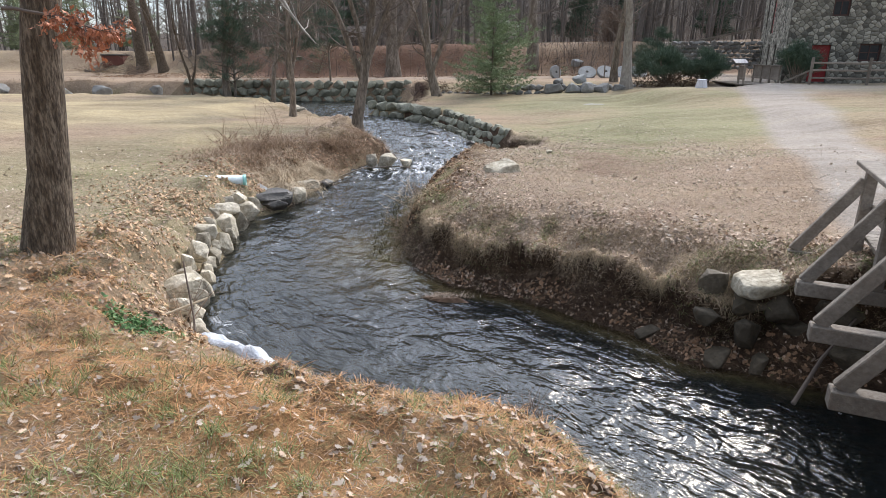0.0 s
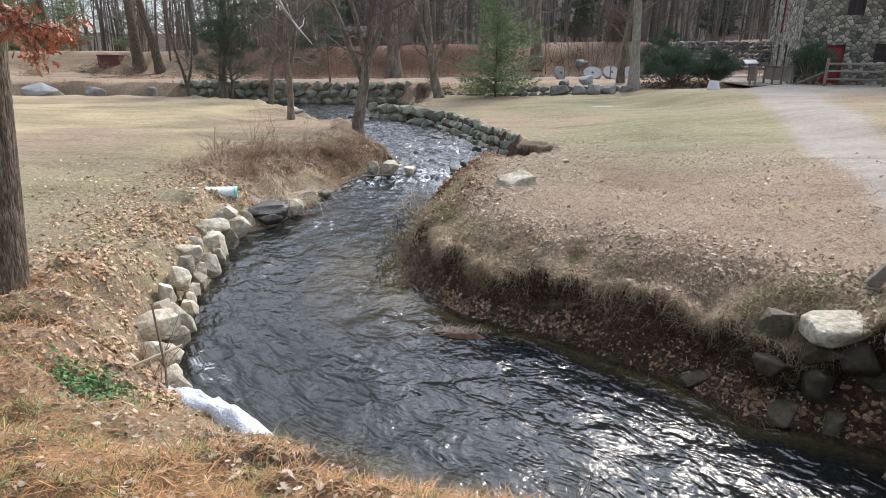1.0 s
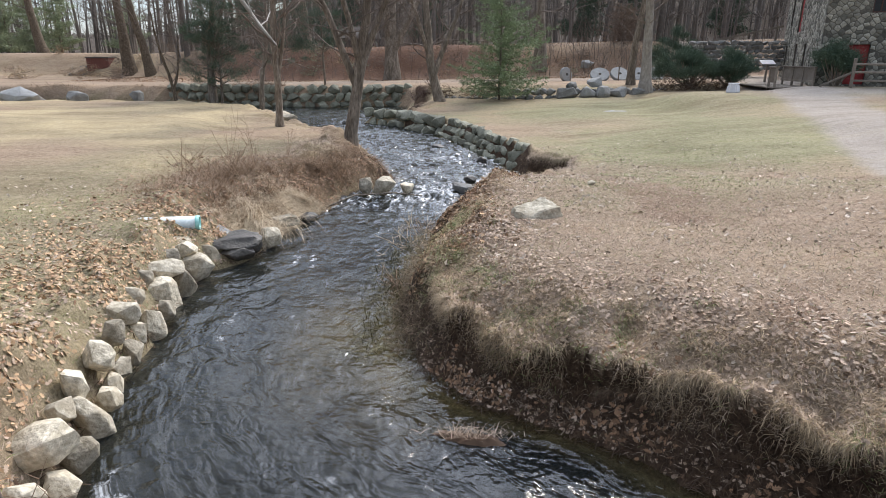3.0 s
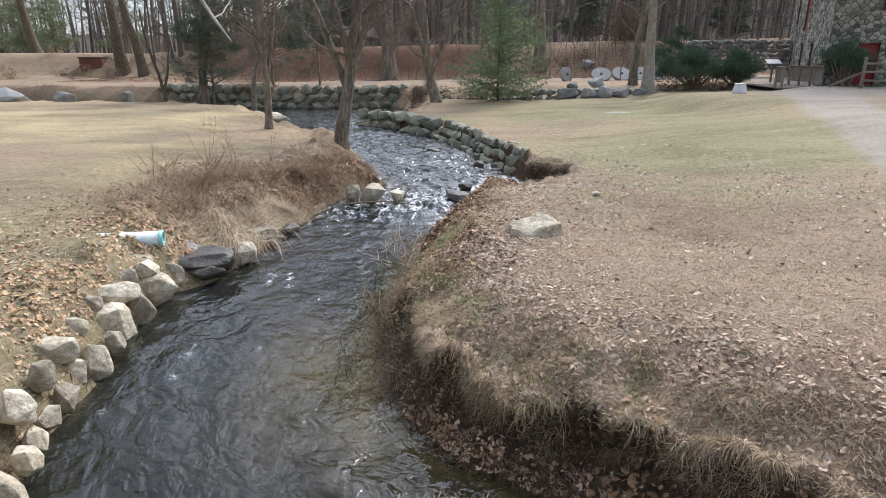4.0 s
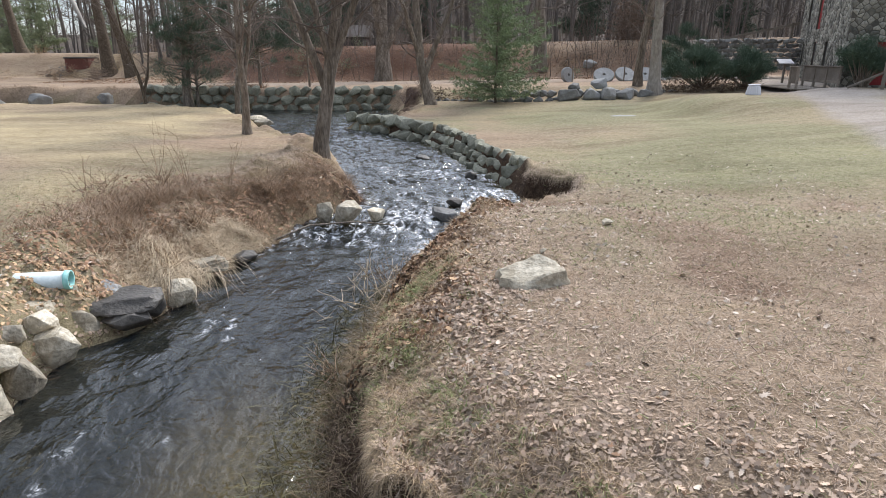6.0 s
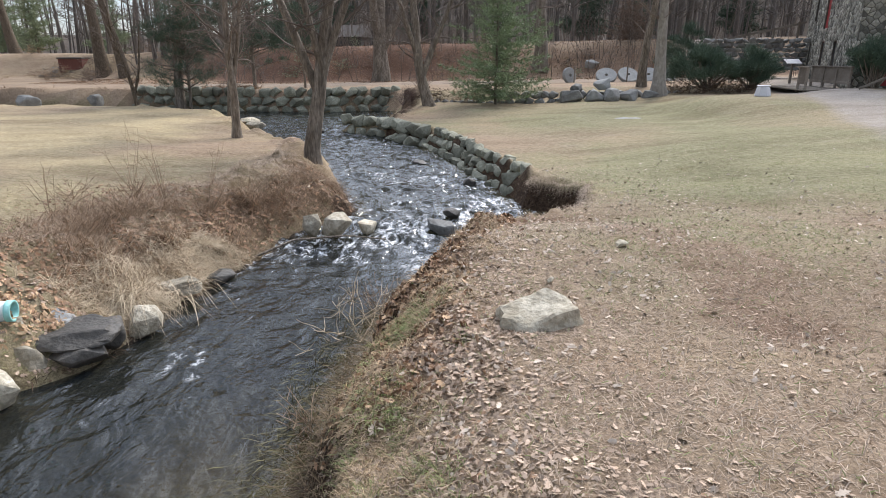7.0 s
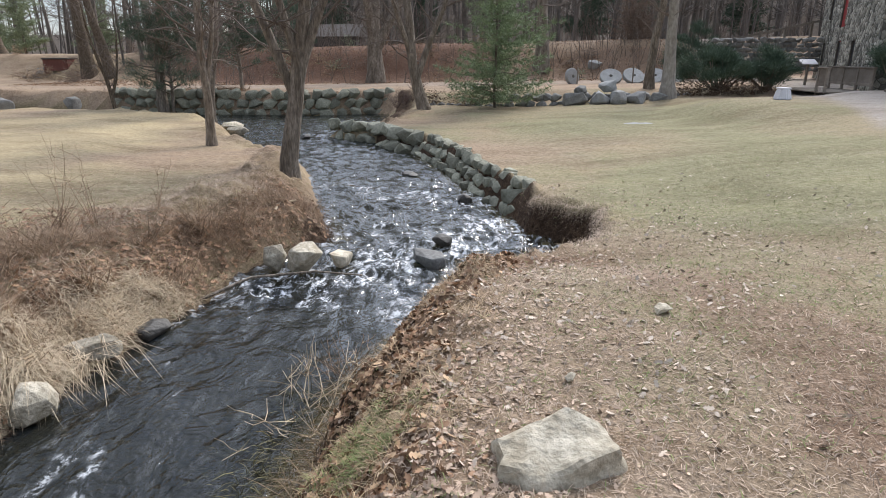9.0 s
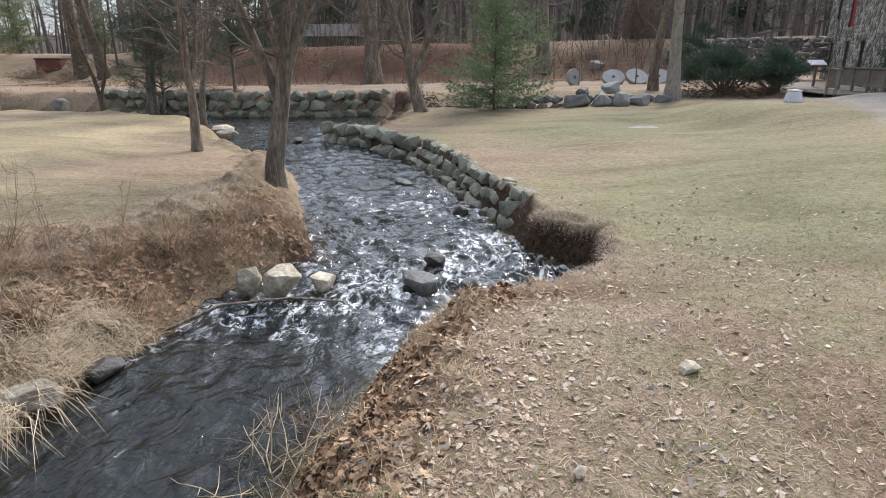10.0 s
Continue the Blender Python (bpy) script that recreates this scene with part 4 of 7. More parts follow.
# rocks of the riffle
for k, (sx, sy, sz, a, b, c, m) in enumerate([(-2.1, 17.7, 0.32, 0.34, 0.34, 0.44, STONE), (-1.62, 17.7, 0.32, 0.52, 0.5, 0.46, STONE), (-1.1, 18.0, 0.22, 0.4, 0.3, 0.24, STONE), (0.30, 18.05, 0.18, 0.64, 0.44, 0.30, GREYROCK), (0.52, 18.85, 0.25, 0.34, 0.3, 0.24, DARKSTONE),
                                              (0.42, 15.95, 0.1, 0.34, 0.24, 0.2, BLUESTONE), (1.05, 17.95, 0.2, 0.3, 0.2, 0.16, DARKSTONE), (-4.9, 32.9, 0.25, 0.6, 0.4, 0.25, DARKSTONE),
                                              (-0.4, 25.2, 0.2, 0.5, 0.4, 0.2, DARKSTONE), (1.0, 22.3, 0.2, 0.45, 0.35, 0.25, DARKSTONE), (-8.0, 34.0, 0.35, 0.9, 0.6, 0.4, STONE), (-8.9, 36.0, 0.35, 1.0, 0.6, 0.4, STONE)]):
    tagged(stone(rock_mesh(400 + k, (a, b, c), 3, 8, 0.03), (sx, sy, sz), 37 * k, m, "rock"), "wet rock in the riffle" if m is DARKSTONE else "pale grey rock beside the riffle", "rock", "rocks of the riffle")

# flat sitting stone on the right bank, and small stones in the lawn
tagged(stone(slab_mesh(0.94, 0.94, 1.0), (1.16, 11.6, gz(1.16, 11.6) + 0.015), 14, STONE, "slab_stone", None, (7, -4)), "flat pale grey boulder lying on the leafy grass", "boulder")
for k, (sx, sy, a) in enumerate([(2.41, 13.56, 0.15), (1.4, 12.5, 0.09)]):
    tagged(stone(rock_mesh(520 + k, (a, a * 0.8, a * 0.6), 2, 8), (sx, sy, gz(sx, sy) + 0.03), 50 * k, STONE, "small_stone"), "small pale stone in the grass", "stone")

# abutment stones under the footbridge
ab = empty("bridge_abutment", (3.6, 6.0, 0.0))
tagged(ab, "mossy stacked stones below the footbridge", "stone wall")
for k, (sx, sy, sz, a, b, c, m) in enumerate([(3.52, 6.12, 0.98, 0.62, 0.50, 0.22, STONE), (3.12, 6.36, 0.80, 0.30, 0.30, 0.50, WETMOSS), (3.45, 6.12, 0.70, 0.42, 0.40, 0.30, WETMOSS), (3.72, 5.95, 0.74, 0.44, 0.40, 0.34, WETMOSS),
                                              (3.35, 5.98, 0.42, 0.34, 0.34, 0.40, WETMOSS), (3.0, 6.16, 0.52, 0.34, 0.26, 0.22, WETMOSS), (3.95, 5.95, 0.42, 0.50, 0.40, 0.34, WETMOSS), (2.50, 6.56, 0.12, 0.34, 0.26, 0.24, WETMOSS),
                                              (3.12, 6.0, 0.10, 0.55, 0.30, 0.24, WETMOSS), (3.5, 5.85, 0.10, 0.50, 0.30, 0.28, WETMOSS), (3.92, 5.7, 0.14, 0.50, 0.36, 0.30, WETMOSS), (4.25, 5.75, 0.75, 0.55, 0.45, 0.36, WETMOSS), (4.3, 5.5, 0.3, 0.55, 0.4, 0.4, WETMOSS)]):
    stone(rock_mesh(540 + k, (a * (0.95 if k else 1.05), b * 0.95, c * 0.95), 3, 8, 0.03), (sx + 0.06, sy + (0.13 if k == 0 else 0.19), sz - 0.05), 29 * k, m, "stone", ab, (5, -4))

# ---------------------------------------------------------------- box-shaped helpers


def box_bm(size, at=(0, 0, 0), bevel=0.0, turn=None):
    bm = bmesh.new()
    bmesh.ops.create_cube(bm, size=1.0, matrix=Matrix.Translation(at) @ (turn or Matrix()) @ Matrix.Diagonal((*size, 1)))
    if bevel:
        bmesh.ops.bevel(bm, geom=bm.edges[:], offset=bevel, segments=1, affect="EDGES")
    return bm


def beam(name, a, b, w, h, mat, parent, label="", bevel=0.008):
    """A squared timber from a to b, in the parent's own space."""
    a, b = Vector(a), Vector(b)
    d = b - a
    rot = d.to_track_quat("X", "Z").to_matrix().to_4x4()
    bm = box_bm((d.length, w, h), (0, 0, 0), bevel)
    bmesh.ops.transform(bm, matrix=Matrix.Translation((a + b) / 2) @ rot, verts=bm.verts[:])
    return part(name, bm, mat, parent, label)


# ---------------------------------------------------------------- footbridge
BT = -24.3                                # the bridge runs away from the stream, turned a little to the right
bridge = empty("footbridge", (2.65, 3.6, 1.13), BT)
tagged(bridge, "weathered grey timber footbridge with braced railing", "footbridge")
# local y runs along the bridge, local x across it; outriggers stick out towards -x
for k in range(-3, 4):
    y0 = 1.12 * k
    if k >= 0:
        beam("outrigger", (0.0, y0, 0), (2.9, y0, 0), 0.14, 0.14, TIMBER, bridge)
        beam("brace", (0.06, y0, 0.07), (0.62, y0, 0.93), 0.07, 0.12, TIMBER, bridge)
    bm = box_bm((0.11, 0.11, 1.0), (0.66, y0, 0.57), 0.008)
    part("post", bm, TIMBER, bridge)
beam("rail_cap", (0.64, -3.6, 1.09), (0.64, 3.62, 1.09), 0.2, 0.05, TIMBER, bridge)
beam("rail", (0.73, -3.6, 0.62), (0.73, 3.6, 0.62), 0.04, 0.14, TIMBER, bridge)
for x0 in (0.9, 1.7, 2.6):
    beam("joist", (x0, -3.7, 0.17), (x0, 3.7, 0.17), 0.1, 0.19, TIMBER, bridge)
plank = box_bm((2.15, 0.138, 0.04), (1.8, 0, 0), 0.004)
plank_me = bpy.data.meshes.new("plank")
plank.to_mesh(plank_me)
plank.free()
for k in range(50):
    ob = part_mesh("plank", plank_me, TIMBER, bridge)
    ob.location = (0, -3.6 + 0.147 * k, 0.29)

# ---------------------------------------------------------------- trees


def tube(verts, faces, pts, radii, sides):
    """Appends a tapered tube along pts."""
    base = len(verts)
    up = Vector((0.13, 0.21, 0.97))
    for i, (p, r) in enumerate(zip(pts, radii)):
        d = (pts[min(i + 1, len(pts) - 1)] - pts[max(i - 1, 0)]).normalized()
        u = d.cross(Vector((1, 0, 0)) if abs(d.z) > 0.6 else up).normalized()
        v = d.cross(u)
        for s in range(sides):
            a = 2 * math.pi * s / sides
            verts.append(p + (u * math.cos(a) + v * math.sin(a)) * r)
    for i in range(len(pts) - 1):
        for s in range(sides):
            a, b = base + i * sides + s, base + i * sides + (s + 1) % sides
            faces.append((a, b, b + sides, a + sides))


def limb(r, start, heading, length, radius, steps, wander=0.18, rise=0.05, taper=0.75):
    pts, rad, d = [start.copy()], [radius], heading.normalized()
    for i in range(steps):
        d = (d + Vector((r.gauss(0, wander), r.gauss(0, wander), r.gauss(0, wander * 0.7) + rise))).normalized()
        pts.append(pts[-1] + d * length / steps)
        rad.append(radius * (1 - taper * (i + 1) / steps))
    return pts, rad


def tree_meshes(seed, height, radius, lean=(0, 0), forks=0, low=2.0, limbs=14, twigs=4, droop=0.0, sides=10, fork_at=2.0, reach=0.3, flare=1.5, spread=0.35):
    """Meshes of a bare tree: the trunk with its forks, and the crown of limbs and twigs."""
    r = random.Random(seed)
    tv, tf, cv, cf = [], [], [], []
    stems = []
    d = Vector((lean[0], lean[1], 1)).normalized()
    steps = 12
    pts, rad, p = [], [], Vector((0, 0, -0.3))
    for i in range(steps + 1):
        u = i / steps
        pts.append(p.copy())
        rad.append(radius * ((1 - 0.72 * u) + (flare - 1) * math.exp(-u * height / (radius * 2.2))))
        d = (d + Vector((r.gauss(0, 0.055), r.gauss(0, 0.055), 0.05))).normalized()
        p = p + d * height / steps
    stems.append((pts, rad))
    for k in range(forks):
        i0 = max(1, int(fork_at / height * steps) + (k % 2))
        a = r.uniform(0, 6.28) if k else 0.3
        fp, fr = limb(r, pts[i0], Vector((math.cos(a) * spread, math.sin(a) * spread, 1)), height * r.uniform(0.65, 0.9), rad[i0] * r.uniform(0.6, 0.8), 9, 0.07, 0.06, 0.8)
        stems.append((fp, fr))
    for pts_, rad_ in stems:
        tube(tv, tf, pts_, rad_, sides)
    n = max(1, limbs)
    for k in range(n):
        pts_, rad_ = stems[k % len(stems)]
        h = low + (height - low) * (k / n) ** 1.0 * 0.95
        j = min(range(len(pts_)), key=lambda q: abs(pts_[q].z - h))
        a = r.uniform(0, 6.283)
        L = height * reach * r.uniform(0.5, 1.1)
        lp, lr = limb(r, pts_[j], Vector((math.cos(a), math.sin(a), r.uniform(0.25, 1.0))), L, max(0.010, min(rad_[j] * 0.45, 0.010 + L * 0.010)), 7, 0.2, 0.02 - droop, 0.85)
        tube(cv, cf, lp, lr, 5)
        for t in range(twigs):
            b = r.randrange(2, 8)
            ang = Vector((r.gauss(0, 1), r.gauss(0, 1), r.gauss(0.1, 0.6) - droop * 8))
            sp, sr = limb(r, lp[min(b, 7)], ang, L * r.uniform(0.2, 0.55), max(0.006, lr[min(b, 7)] * 0.55), 4, 0.3, -droop, 0.8)
            tube(cv, cf, sp, sr, 3)
            for s in range(2):
                ang2 = ang.normalized() + Vector((r.gauss(0, 0.7), r.gauss(0, 0.7), r.gauss(0, 0.6) - droop * 5))
                qp, qr = limb(r, sp[r.randrange(1, 4)], ang2, L * r.uniform(0.1, 0.25), 0.005, 2, 0.3, -droop, 0.7)
                tube(cv, cf, qp, qr, 3)
    return mesh_of("trunk", [tuple(v) for v in tv], tf), mesh_of("crown", [tuple(v) for v in cv], cf)


def bare_tree(name, at, label, bark, meshes, turn=0, twig=None, group=""):
    root = empty(name, at, turn)
    tagged(root, label, "tree", group)
    part_mesh("trunk", meshes[0], bark, root, "", True)
    part_mesh("crown", meshes[1], twig or TWIG, root, "", True)
    return root


def on(x, y, dz=0.0):
    return (x, y, gz(x, y) + dz)


oak = bare_tree("oak_tree", on(-4.6, 6.55), "large oak with dark furrowed bark and a few russet leaves", BARK, tree_meshes(21, 15.0, 0.215, (0.13, 0.0), 0, 5.5, 14, 3, sides=40, flare=1.4, reach=0.25))
# deep furrows in the oak's bark
_rg = random.Random(3)
_ridge = [_rg.uniform(-1, 1) for _ in range(40)]
for i, vtx in enumerate(oak.children[0].data.vertices):
    ring, side_i = divmod(i, 40)
    if ring * 40 + 39 >= len(oak.children[0].data.vertices):
        break
    k_ = 1 + 0.035 * _ridge[(side_i + ring // 4) % 40]
    ctr = sum((oak.children[0].data.vertices[ring * 40 + j].co for j in range(0, 40, 10)), Vector()) / 4
    vtx.co = ctr + (vtx.co - ctr) * k_

bare_tree("streamside_tree", on(-3.35, 23.9), "forked grey-brown tree leaning at the water's edge", BARK2, tree_meshes(22, 9.0, 0.225, (-0.03, 0), 3, 3.0, 46, 11, 0.015, 14, 2.6, 0.32, 1.35, 0.34))
bare_tree("slim_tree", on(-6.95, 28.3), "slim grey bare tree on the bank", BARK2, tree_meshes(23, 8.5, 0.15, (-0.06, 0), 1, 2.2, 44, 11, 0.05, 10, 2.5, 0.36))
bare_tree("slim_tree", on(-10.4, 38.0), "slim brown bare tree beside the stream", BARK2, tree_meshes(24, 8.5, 0.15, (-0.02, 0), 1, 2.0, 44, 11, 0.05, 10, 3.0, 0.36))
bare_tree("leaning_tree", on(-0.3, 38.2), "forked grey tree leaning over the lawn edge", BARK2, tree_meshes(25, 10.0, 0.27, (-0.22, 0), 2, 2.2, 46, 11, 0.02, 12, 2.0, 0.34, 1.4, 0.4))
bare_tree("curved_sapling", on(-16.0, 40.3), "thin dark curved sapling", BARK, tree_meshes(26, 6.0, 0.13, (-0.32, 0), 1, 1.4, 22, 8, 0.0, 8, 1.5, 0.36))
bare_tree("bank_tree", on(-15.0, 43.1), "grey trunk with dark evergreen sprays", BARK2, tree_meshes(27, 9.0, 0.30, (0.0, 0), 1, 1.8, 36, 10, 0.02, 12, 3.0, 0.32))
bare_tree("tall_oak", on(-30.2, 63.2), "tall dark oak on the far bank", BARK, tree_meshes(28, 14.0, 0.55, (-0.08, 0), 0, 3.5, 24, 5, 0.0, 14))
bare_tree("tall_oak", on(-27.4, 61.5), "tall dark oak on the far bank", BARK, tree_meshes(29, 14.0, 0.42, (-0.10, 0), 0, 3.0, 24, 5, 0.0, 12))
bare_tree("tall_oak", on(-44.0, 72.5), "tall dark leaning oak beyond the field", BARK, tree_meshes(30, 14.0, 0.48, (-0.2, 0), 0, 4.0, 20, 5, 0.0, 12))
bare_tree("hill_tree", on(-4.3, 53.6), "broad grey-brown trunk on the leafy slope", BARK2, tree_meshes(31, 13.0, 0.55, (0, 0), 2, 2.6, 44, 10, 0.0, 12, 3.0, 0.3))
bare_tree("hill_tree", on(7.85, 55.6), "straight grey trunk on the leafy slope", BARK2, tree_meshes(32, 14.0, 0.50, (0.02, 0), 0, 4.0, 18, 4, 0.0, 12))
bare_tree("pale_tree", on(11.55, 39.1), "pale grey-barked tree beside the bushes", BARK3, tree_meshes(33, 12.0, 0.30, (0.0, 0), 0, 3.4, 22, 5, 0.0, 14, 3.2, 0.2, 1.8))
bare_tree("pale_tree", on(11.4, 41.5), "darker twin trunk behind the pale tree", BARK2, tree_meshes(34, 12.0, 0.24, (0.02, 0), 0, 3.0, 18, 4, 0.0, 12))
bare_tree("slope_tree", on(-12.0, 58.5), "bare grey tree on the upper bank", BARK2, tree_meshes(35, 13.0, 0.40, (0.05, 0), 1, 2.5, 44, 10, 0.0, 10))


def needle_mesh(seed, n_tiers, height, base_r, z0, tuft=0.16, per=26, droop=-0.1, blades=9, cone=0.8):
    """Sprays of needle clumps round a stem; thin pointed leaves, not a solid."""
    r = random.Random(seed)
    v, f = [], []
    for t in range(n_tiers):
        u = t / n_tiers
        h = z0 + (height - z0) * u
        rad = base_r * (1 - u) ** cone * r.uniform(0.6, 1.2) + 0.12
        arms = max(4, int(per * (0.35 + 0.65 * (1 - u)) / 4))
        for k in range(arms):
            a = r.uniform(0, 6.283)
            L = rad * r.uniform(0.6, 1.1)
            m = max(2, int(L / 0.16))
            for s in range(m):
                q = (s + 1) / m
                c = Vector((math.cos(a) * L * q, math.sin(a) * L * q, h + droop * L * q + 0.22 * q * q * L)) + Vector((r.gauss(0, 0.05), r.gauss(0, 0.05), r.gauss(0, 0.05)))
                for b in range(blades):
                    d = Vector((math.cos(a) * 0.6 + r.gauss(0, 0.7), math.sin(a) * 0.6 + r.gauss(0, 0.7), r.gauss(0.15, 0.6))).normalized()
                    w = d.cross(Vector((r.gauss(0, 1), r.gauss(0, 1), r.gauss(0, 1)))).normalized() * tuft * 0.05
                    L2 = tuft * r.uniform(0.7, 1.3)
                    i = len(v)
                    v += [c - w, c + w, c + d * L2]
                    f.append((i, i + 1, i + 2))
    return mesh_of("crown", [tuple(p) for p in v], f)


def evergreen(name, at, label, height, radius, trunk_r, seed, z0=0.6, mat=NEEDLE, tuft=0.18, tiers=26, per=30, blades=9, cone=0.8):
    root = empty(name, at)
    tagged(root, label, "tree" if height > 3 else "bush")
    r = random.Random(seed)
    tv, tf = [], []
    pts, rad = limb(r, Vector((0, 0, -0.2)), Vector((0, 0, 1)), height + 0.1, trunk_r, 8, 0.02, 0.1, 0.85)
    tube(tv, tf, pts, rad, 8)
    for k in range(int(tiers * 1.6)):
        u = r.random()
        a = r.uniform(0, 6.28)
        lp, lr = limb(r, Vector((0, 0, z0 + (height - z0) * u)), Vector((math.cos(a), math.sin(a), 0.1)), radius * (1 - u) ** 0.8 + 0.1, 0.02, 4, 0.1, 0.02, 0.8)
        tube(tv, tf, lp, lr, 4)
    part_mesh("trunk", mesh_of("trunk", [tuple(p) for p in tv], tf), BARK2, root, "", True)
    part_mesh("crown", needle_mesh(seed, tiers, height, radius, z0, tuft, per, -0.1, blades, cone), mat, root)
    return root


evergreen("white_pine", on(3.0, 38.3), "young soft green white pine behind the lawn", 10.0, 2.8, 0.08, 41, 0.35, NEEDLE2, 0.28, 34, 34, 15, 0.4)


def juniper(at, label, height, radius, seed, low=0.35, puffs=26, name="evergreen_bush", mat=NEEDLE, trunk=0.0):
    """A spreading evergreen: leaning stems, each with loose feathery sprays and gaps between."""
    root = empty(name, at)
    tagged(root, label, "bush" if not trunk else "tree")
    r = random.Random(seed)
    v, f = [], []
    for k in range(puffs):
        a = 6.283 * (k * 0.618 % 1.0)
        u = r.random() ** 0.7
        top = Vector((math.cos(a) * radius * u, math.sin(a) * radius * u * 0.9, height * (low + (1 - low) * r.random() ** 0.8 * (1.05 - 0.45 * u))))
        start = Vector((0.1 * r.gauss(0, 1), 0.1 * r.gauss(0, 1), -0.15)) if not trunk else Vector((0, 0, max(0.4, top.z - 0.5)))
        pts, rad = limb(r, start, Vector((top.x * 0.6, top.y * 0.6, top.z - start.z)), (top - start).length, 0.045, 6, 0.10, 0.0, 0.8)
        off = top - pts[-1]
        pts = [p + off * (i / 6) for i, p in enumerate(pts)]
        tv, tf = [], []
        tube(tv, tf, pts, rad, 5)
        part_mesh("stem", mesh_of("stem", [tuple(p) for p in tv], tf), BARK2, root, "", True)
        size = r.uniform(0.28, 0.62) * (min(1.0, height / 2.2) if not trunk else 1.0)
        out = Vector((top.x, top.y, 0.35 * radius)).normalized()
        for b in range(int((1250 if not trunk else 520) * size)):
            c = top + Vector((r.gauss(0, 0.5), r.gauss(0, 0.5), r.gauss(0, 0.30))) * size
            d = (out * 0.7 + Vector((r.gauss(0, 0.55), r.gauss(0, 0.55), r.gauss(0.3, 0.5)))).normalized()
            w = d.cross(Vector((r.gauss(0, 1), r.gauss(0, 1), r.gauss(0, 1)))).normalized() * 0.011
            i = len(v)
            v += [c - w, c + w, c + d * r.uniform(0.14, 0.30)]
            f.append((i, i + 1, i + 2))
    if trunk:
        tv, tf = [], []
        pts, rad = limb(r, Vector((0, 0, -0.2)), Vector((0, 0, 1)), height, trunk, 8, 0.02, 0.1, 0.8)
        tube(tv, tf, pts, rad, 10)
        part_mesh("trunk", mesh_of("trunk", [tuple(p) for p in tv], tf), BARK2, root, "", True)
    part_mesh("crown", mesh_of("crown", [tuple(p) for p in v], f), NEEDLE, root)
    return root


juniper(on(14.6, 40.6), "dark green spreading evergreen bush with bare lower stems", 1.95, 2.0, 42, 0.28, 40)
juniper(on(17.0, 40.4), "dark green evergreen bush beside the boardwalk", 2.0, 1.3, 43, 0.2, 32)
juniper(on(20.6, 36.2), "dark green evergreen bush at the mill corner", 2.2, 1.05, 44, 0.3, 24)
juniper(on(18.0, 52.5), "tall dark evergreen bush on the slope", 3.4, 2.2, 45, 0.15, 36)
juniper(on(-14.4, 42.8), "dark cedar sprays round the bank tree", 8.0, 2.0, 47, 0.2, 80, "cedar", CEDAR, 0.10)
juniper(on(-11.2, 45.0), "dark cedar on the far bank", 8.0, 2.0, 48, 0.2, 80, "cedar", CEDAR, 0.12)
juniper(on(-8.2, 45.4), "small dark cedar on the far bank", 7.0, 1.4, 50, 0.3, 34, "cedar", CEDAR, 0.08)
evergreen("beech_shrub", on(15.7, 59.3), "dense rounded shrub with tan clinging leaves", 3.2, 2.1, 0.06, 46, 0.2, BEECH, 0.2, 18, 60, 12, 0.3)
evergreen("beech_shrub", on(-4.3, 61.0), "small shrub with russet clinging leaves", 1.7, 0.8, 0.03, 49, 0.3, LEAF_RED, 0.14, 10, 30, 9, 0.3)

# woods on the hill: past counting, one mesh
wr = random.Random(77)
wv, wf, wtv, wtf = [], [], [], []
for k in range(860):
    y = 62 + (wr.random() ** 1.5) * 90
    x = wr.uniform(-0.85, 0.85) * (y + 12)
    if k >= 520:
        x, y = (wr.uniform(-78, -24), wr.uniform(88, 112)) if k < 610 else (wr.uniform(-22, 62), wr.uniform(84, 120))
    if (x < -35 and y < 90) or (-0.19 * y < x < -0.04 * y and y < 78):
        continue
    z = gz(x, y) - 0.2
    rad = 0.07 + 0.26 * wr.random() ** 2
    h = wr.uniform(9, 15)
    pts, rr = limb(wr, Vector((x, y, z)), Vector((wr.gauss(0, 0.05), wr.gauss(0, 0.05), 1)), h, rad, 5, 0.03, 0.06, 0.7)
    tube(wv, wf, pts, rr, 6)
    for b in range(12):
        j = wr.randrange(1, 5)
        a = wr.uniform(0, 6.28)
        lp, lr = limb(wr, pts[j], Vector((math.cos(a), math.sin(a), 0.5)), wr.uniform(1.5, 4), 0.05, 3, 0.2, 0.02, 0.75)
        tube(wtv, wtf, lp, lr, 3)
        for c in range(3):
            a2 = Vector((wr.gauss(0, 1), wr.gauss(0, 1), wr.gauss(0.3, 0.5)))
            sp, sr = limb(wr, lp[wr.randrange(1, 4)], a2, wr.uniform(0.6, 1.6), 0.022, 2, 0.3, 0, 0.6)
            tube(wtv, wtf, sp, sr, 3)
woods = empty("far_woods", (0, 110, 5))
tagged(woods, "bare grey-brown woods on the hillside", "woods", kind="stuff")
for nm, v_, f_, m_ in (("trunks", wv, wf, HAZEBARK), ("branches", wtv, wtf, HAZEBARK)):
    ob = part_mesh(nm, mesh_of(nm, [tuple(p) for p in v_], f_), m_, None, "", True)
    ob.parent = woods
    ob.matrix_parent_inverse = woods.matrix_world.inverted()
    ob["kind"] = "stuff"
for k, (x, y, h) in enumerate([(-12, 84, 8), (16, 76, 9), (24, 84, 10), (-2, 88, 10), (34, 80, 9)]):
    evergreen("far_pine", on(x, y), "dark far pine among the bare woods", h, 3.0, 0.2, 60 + k, 1.0, NEEDLE, 0.6, 20, 26, 12)

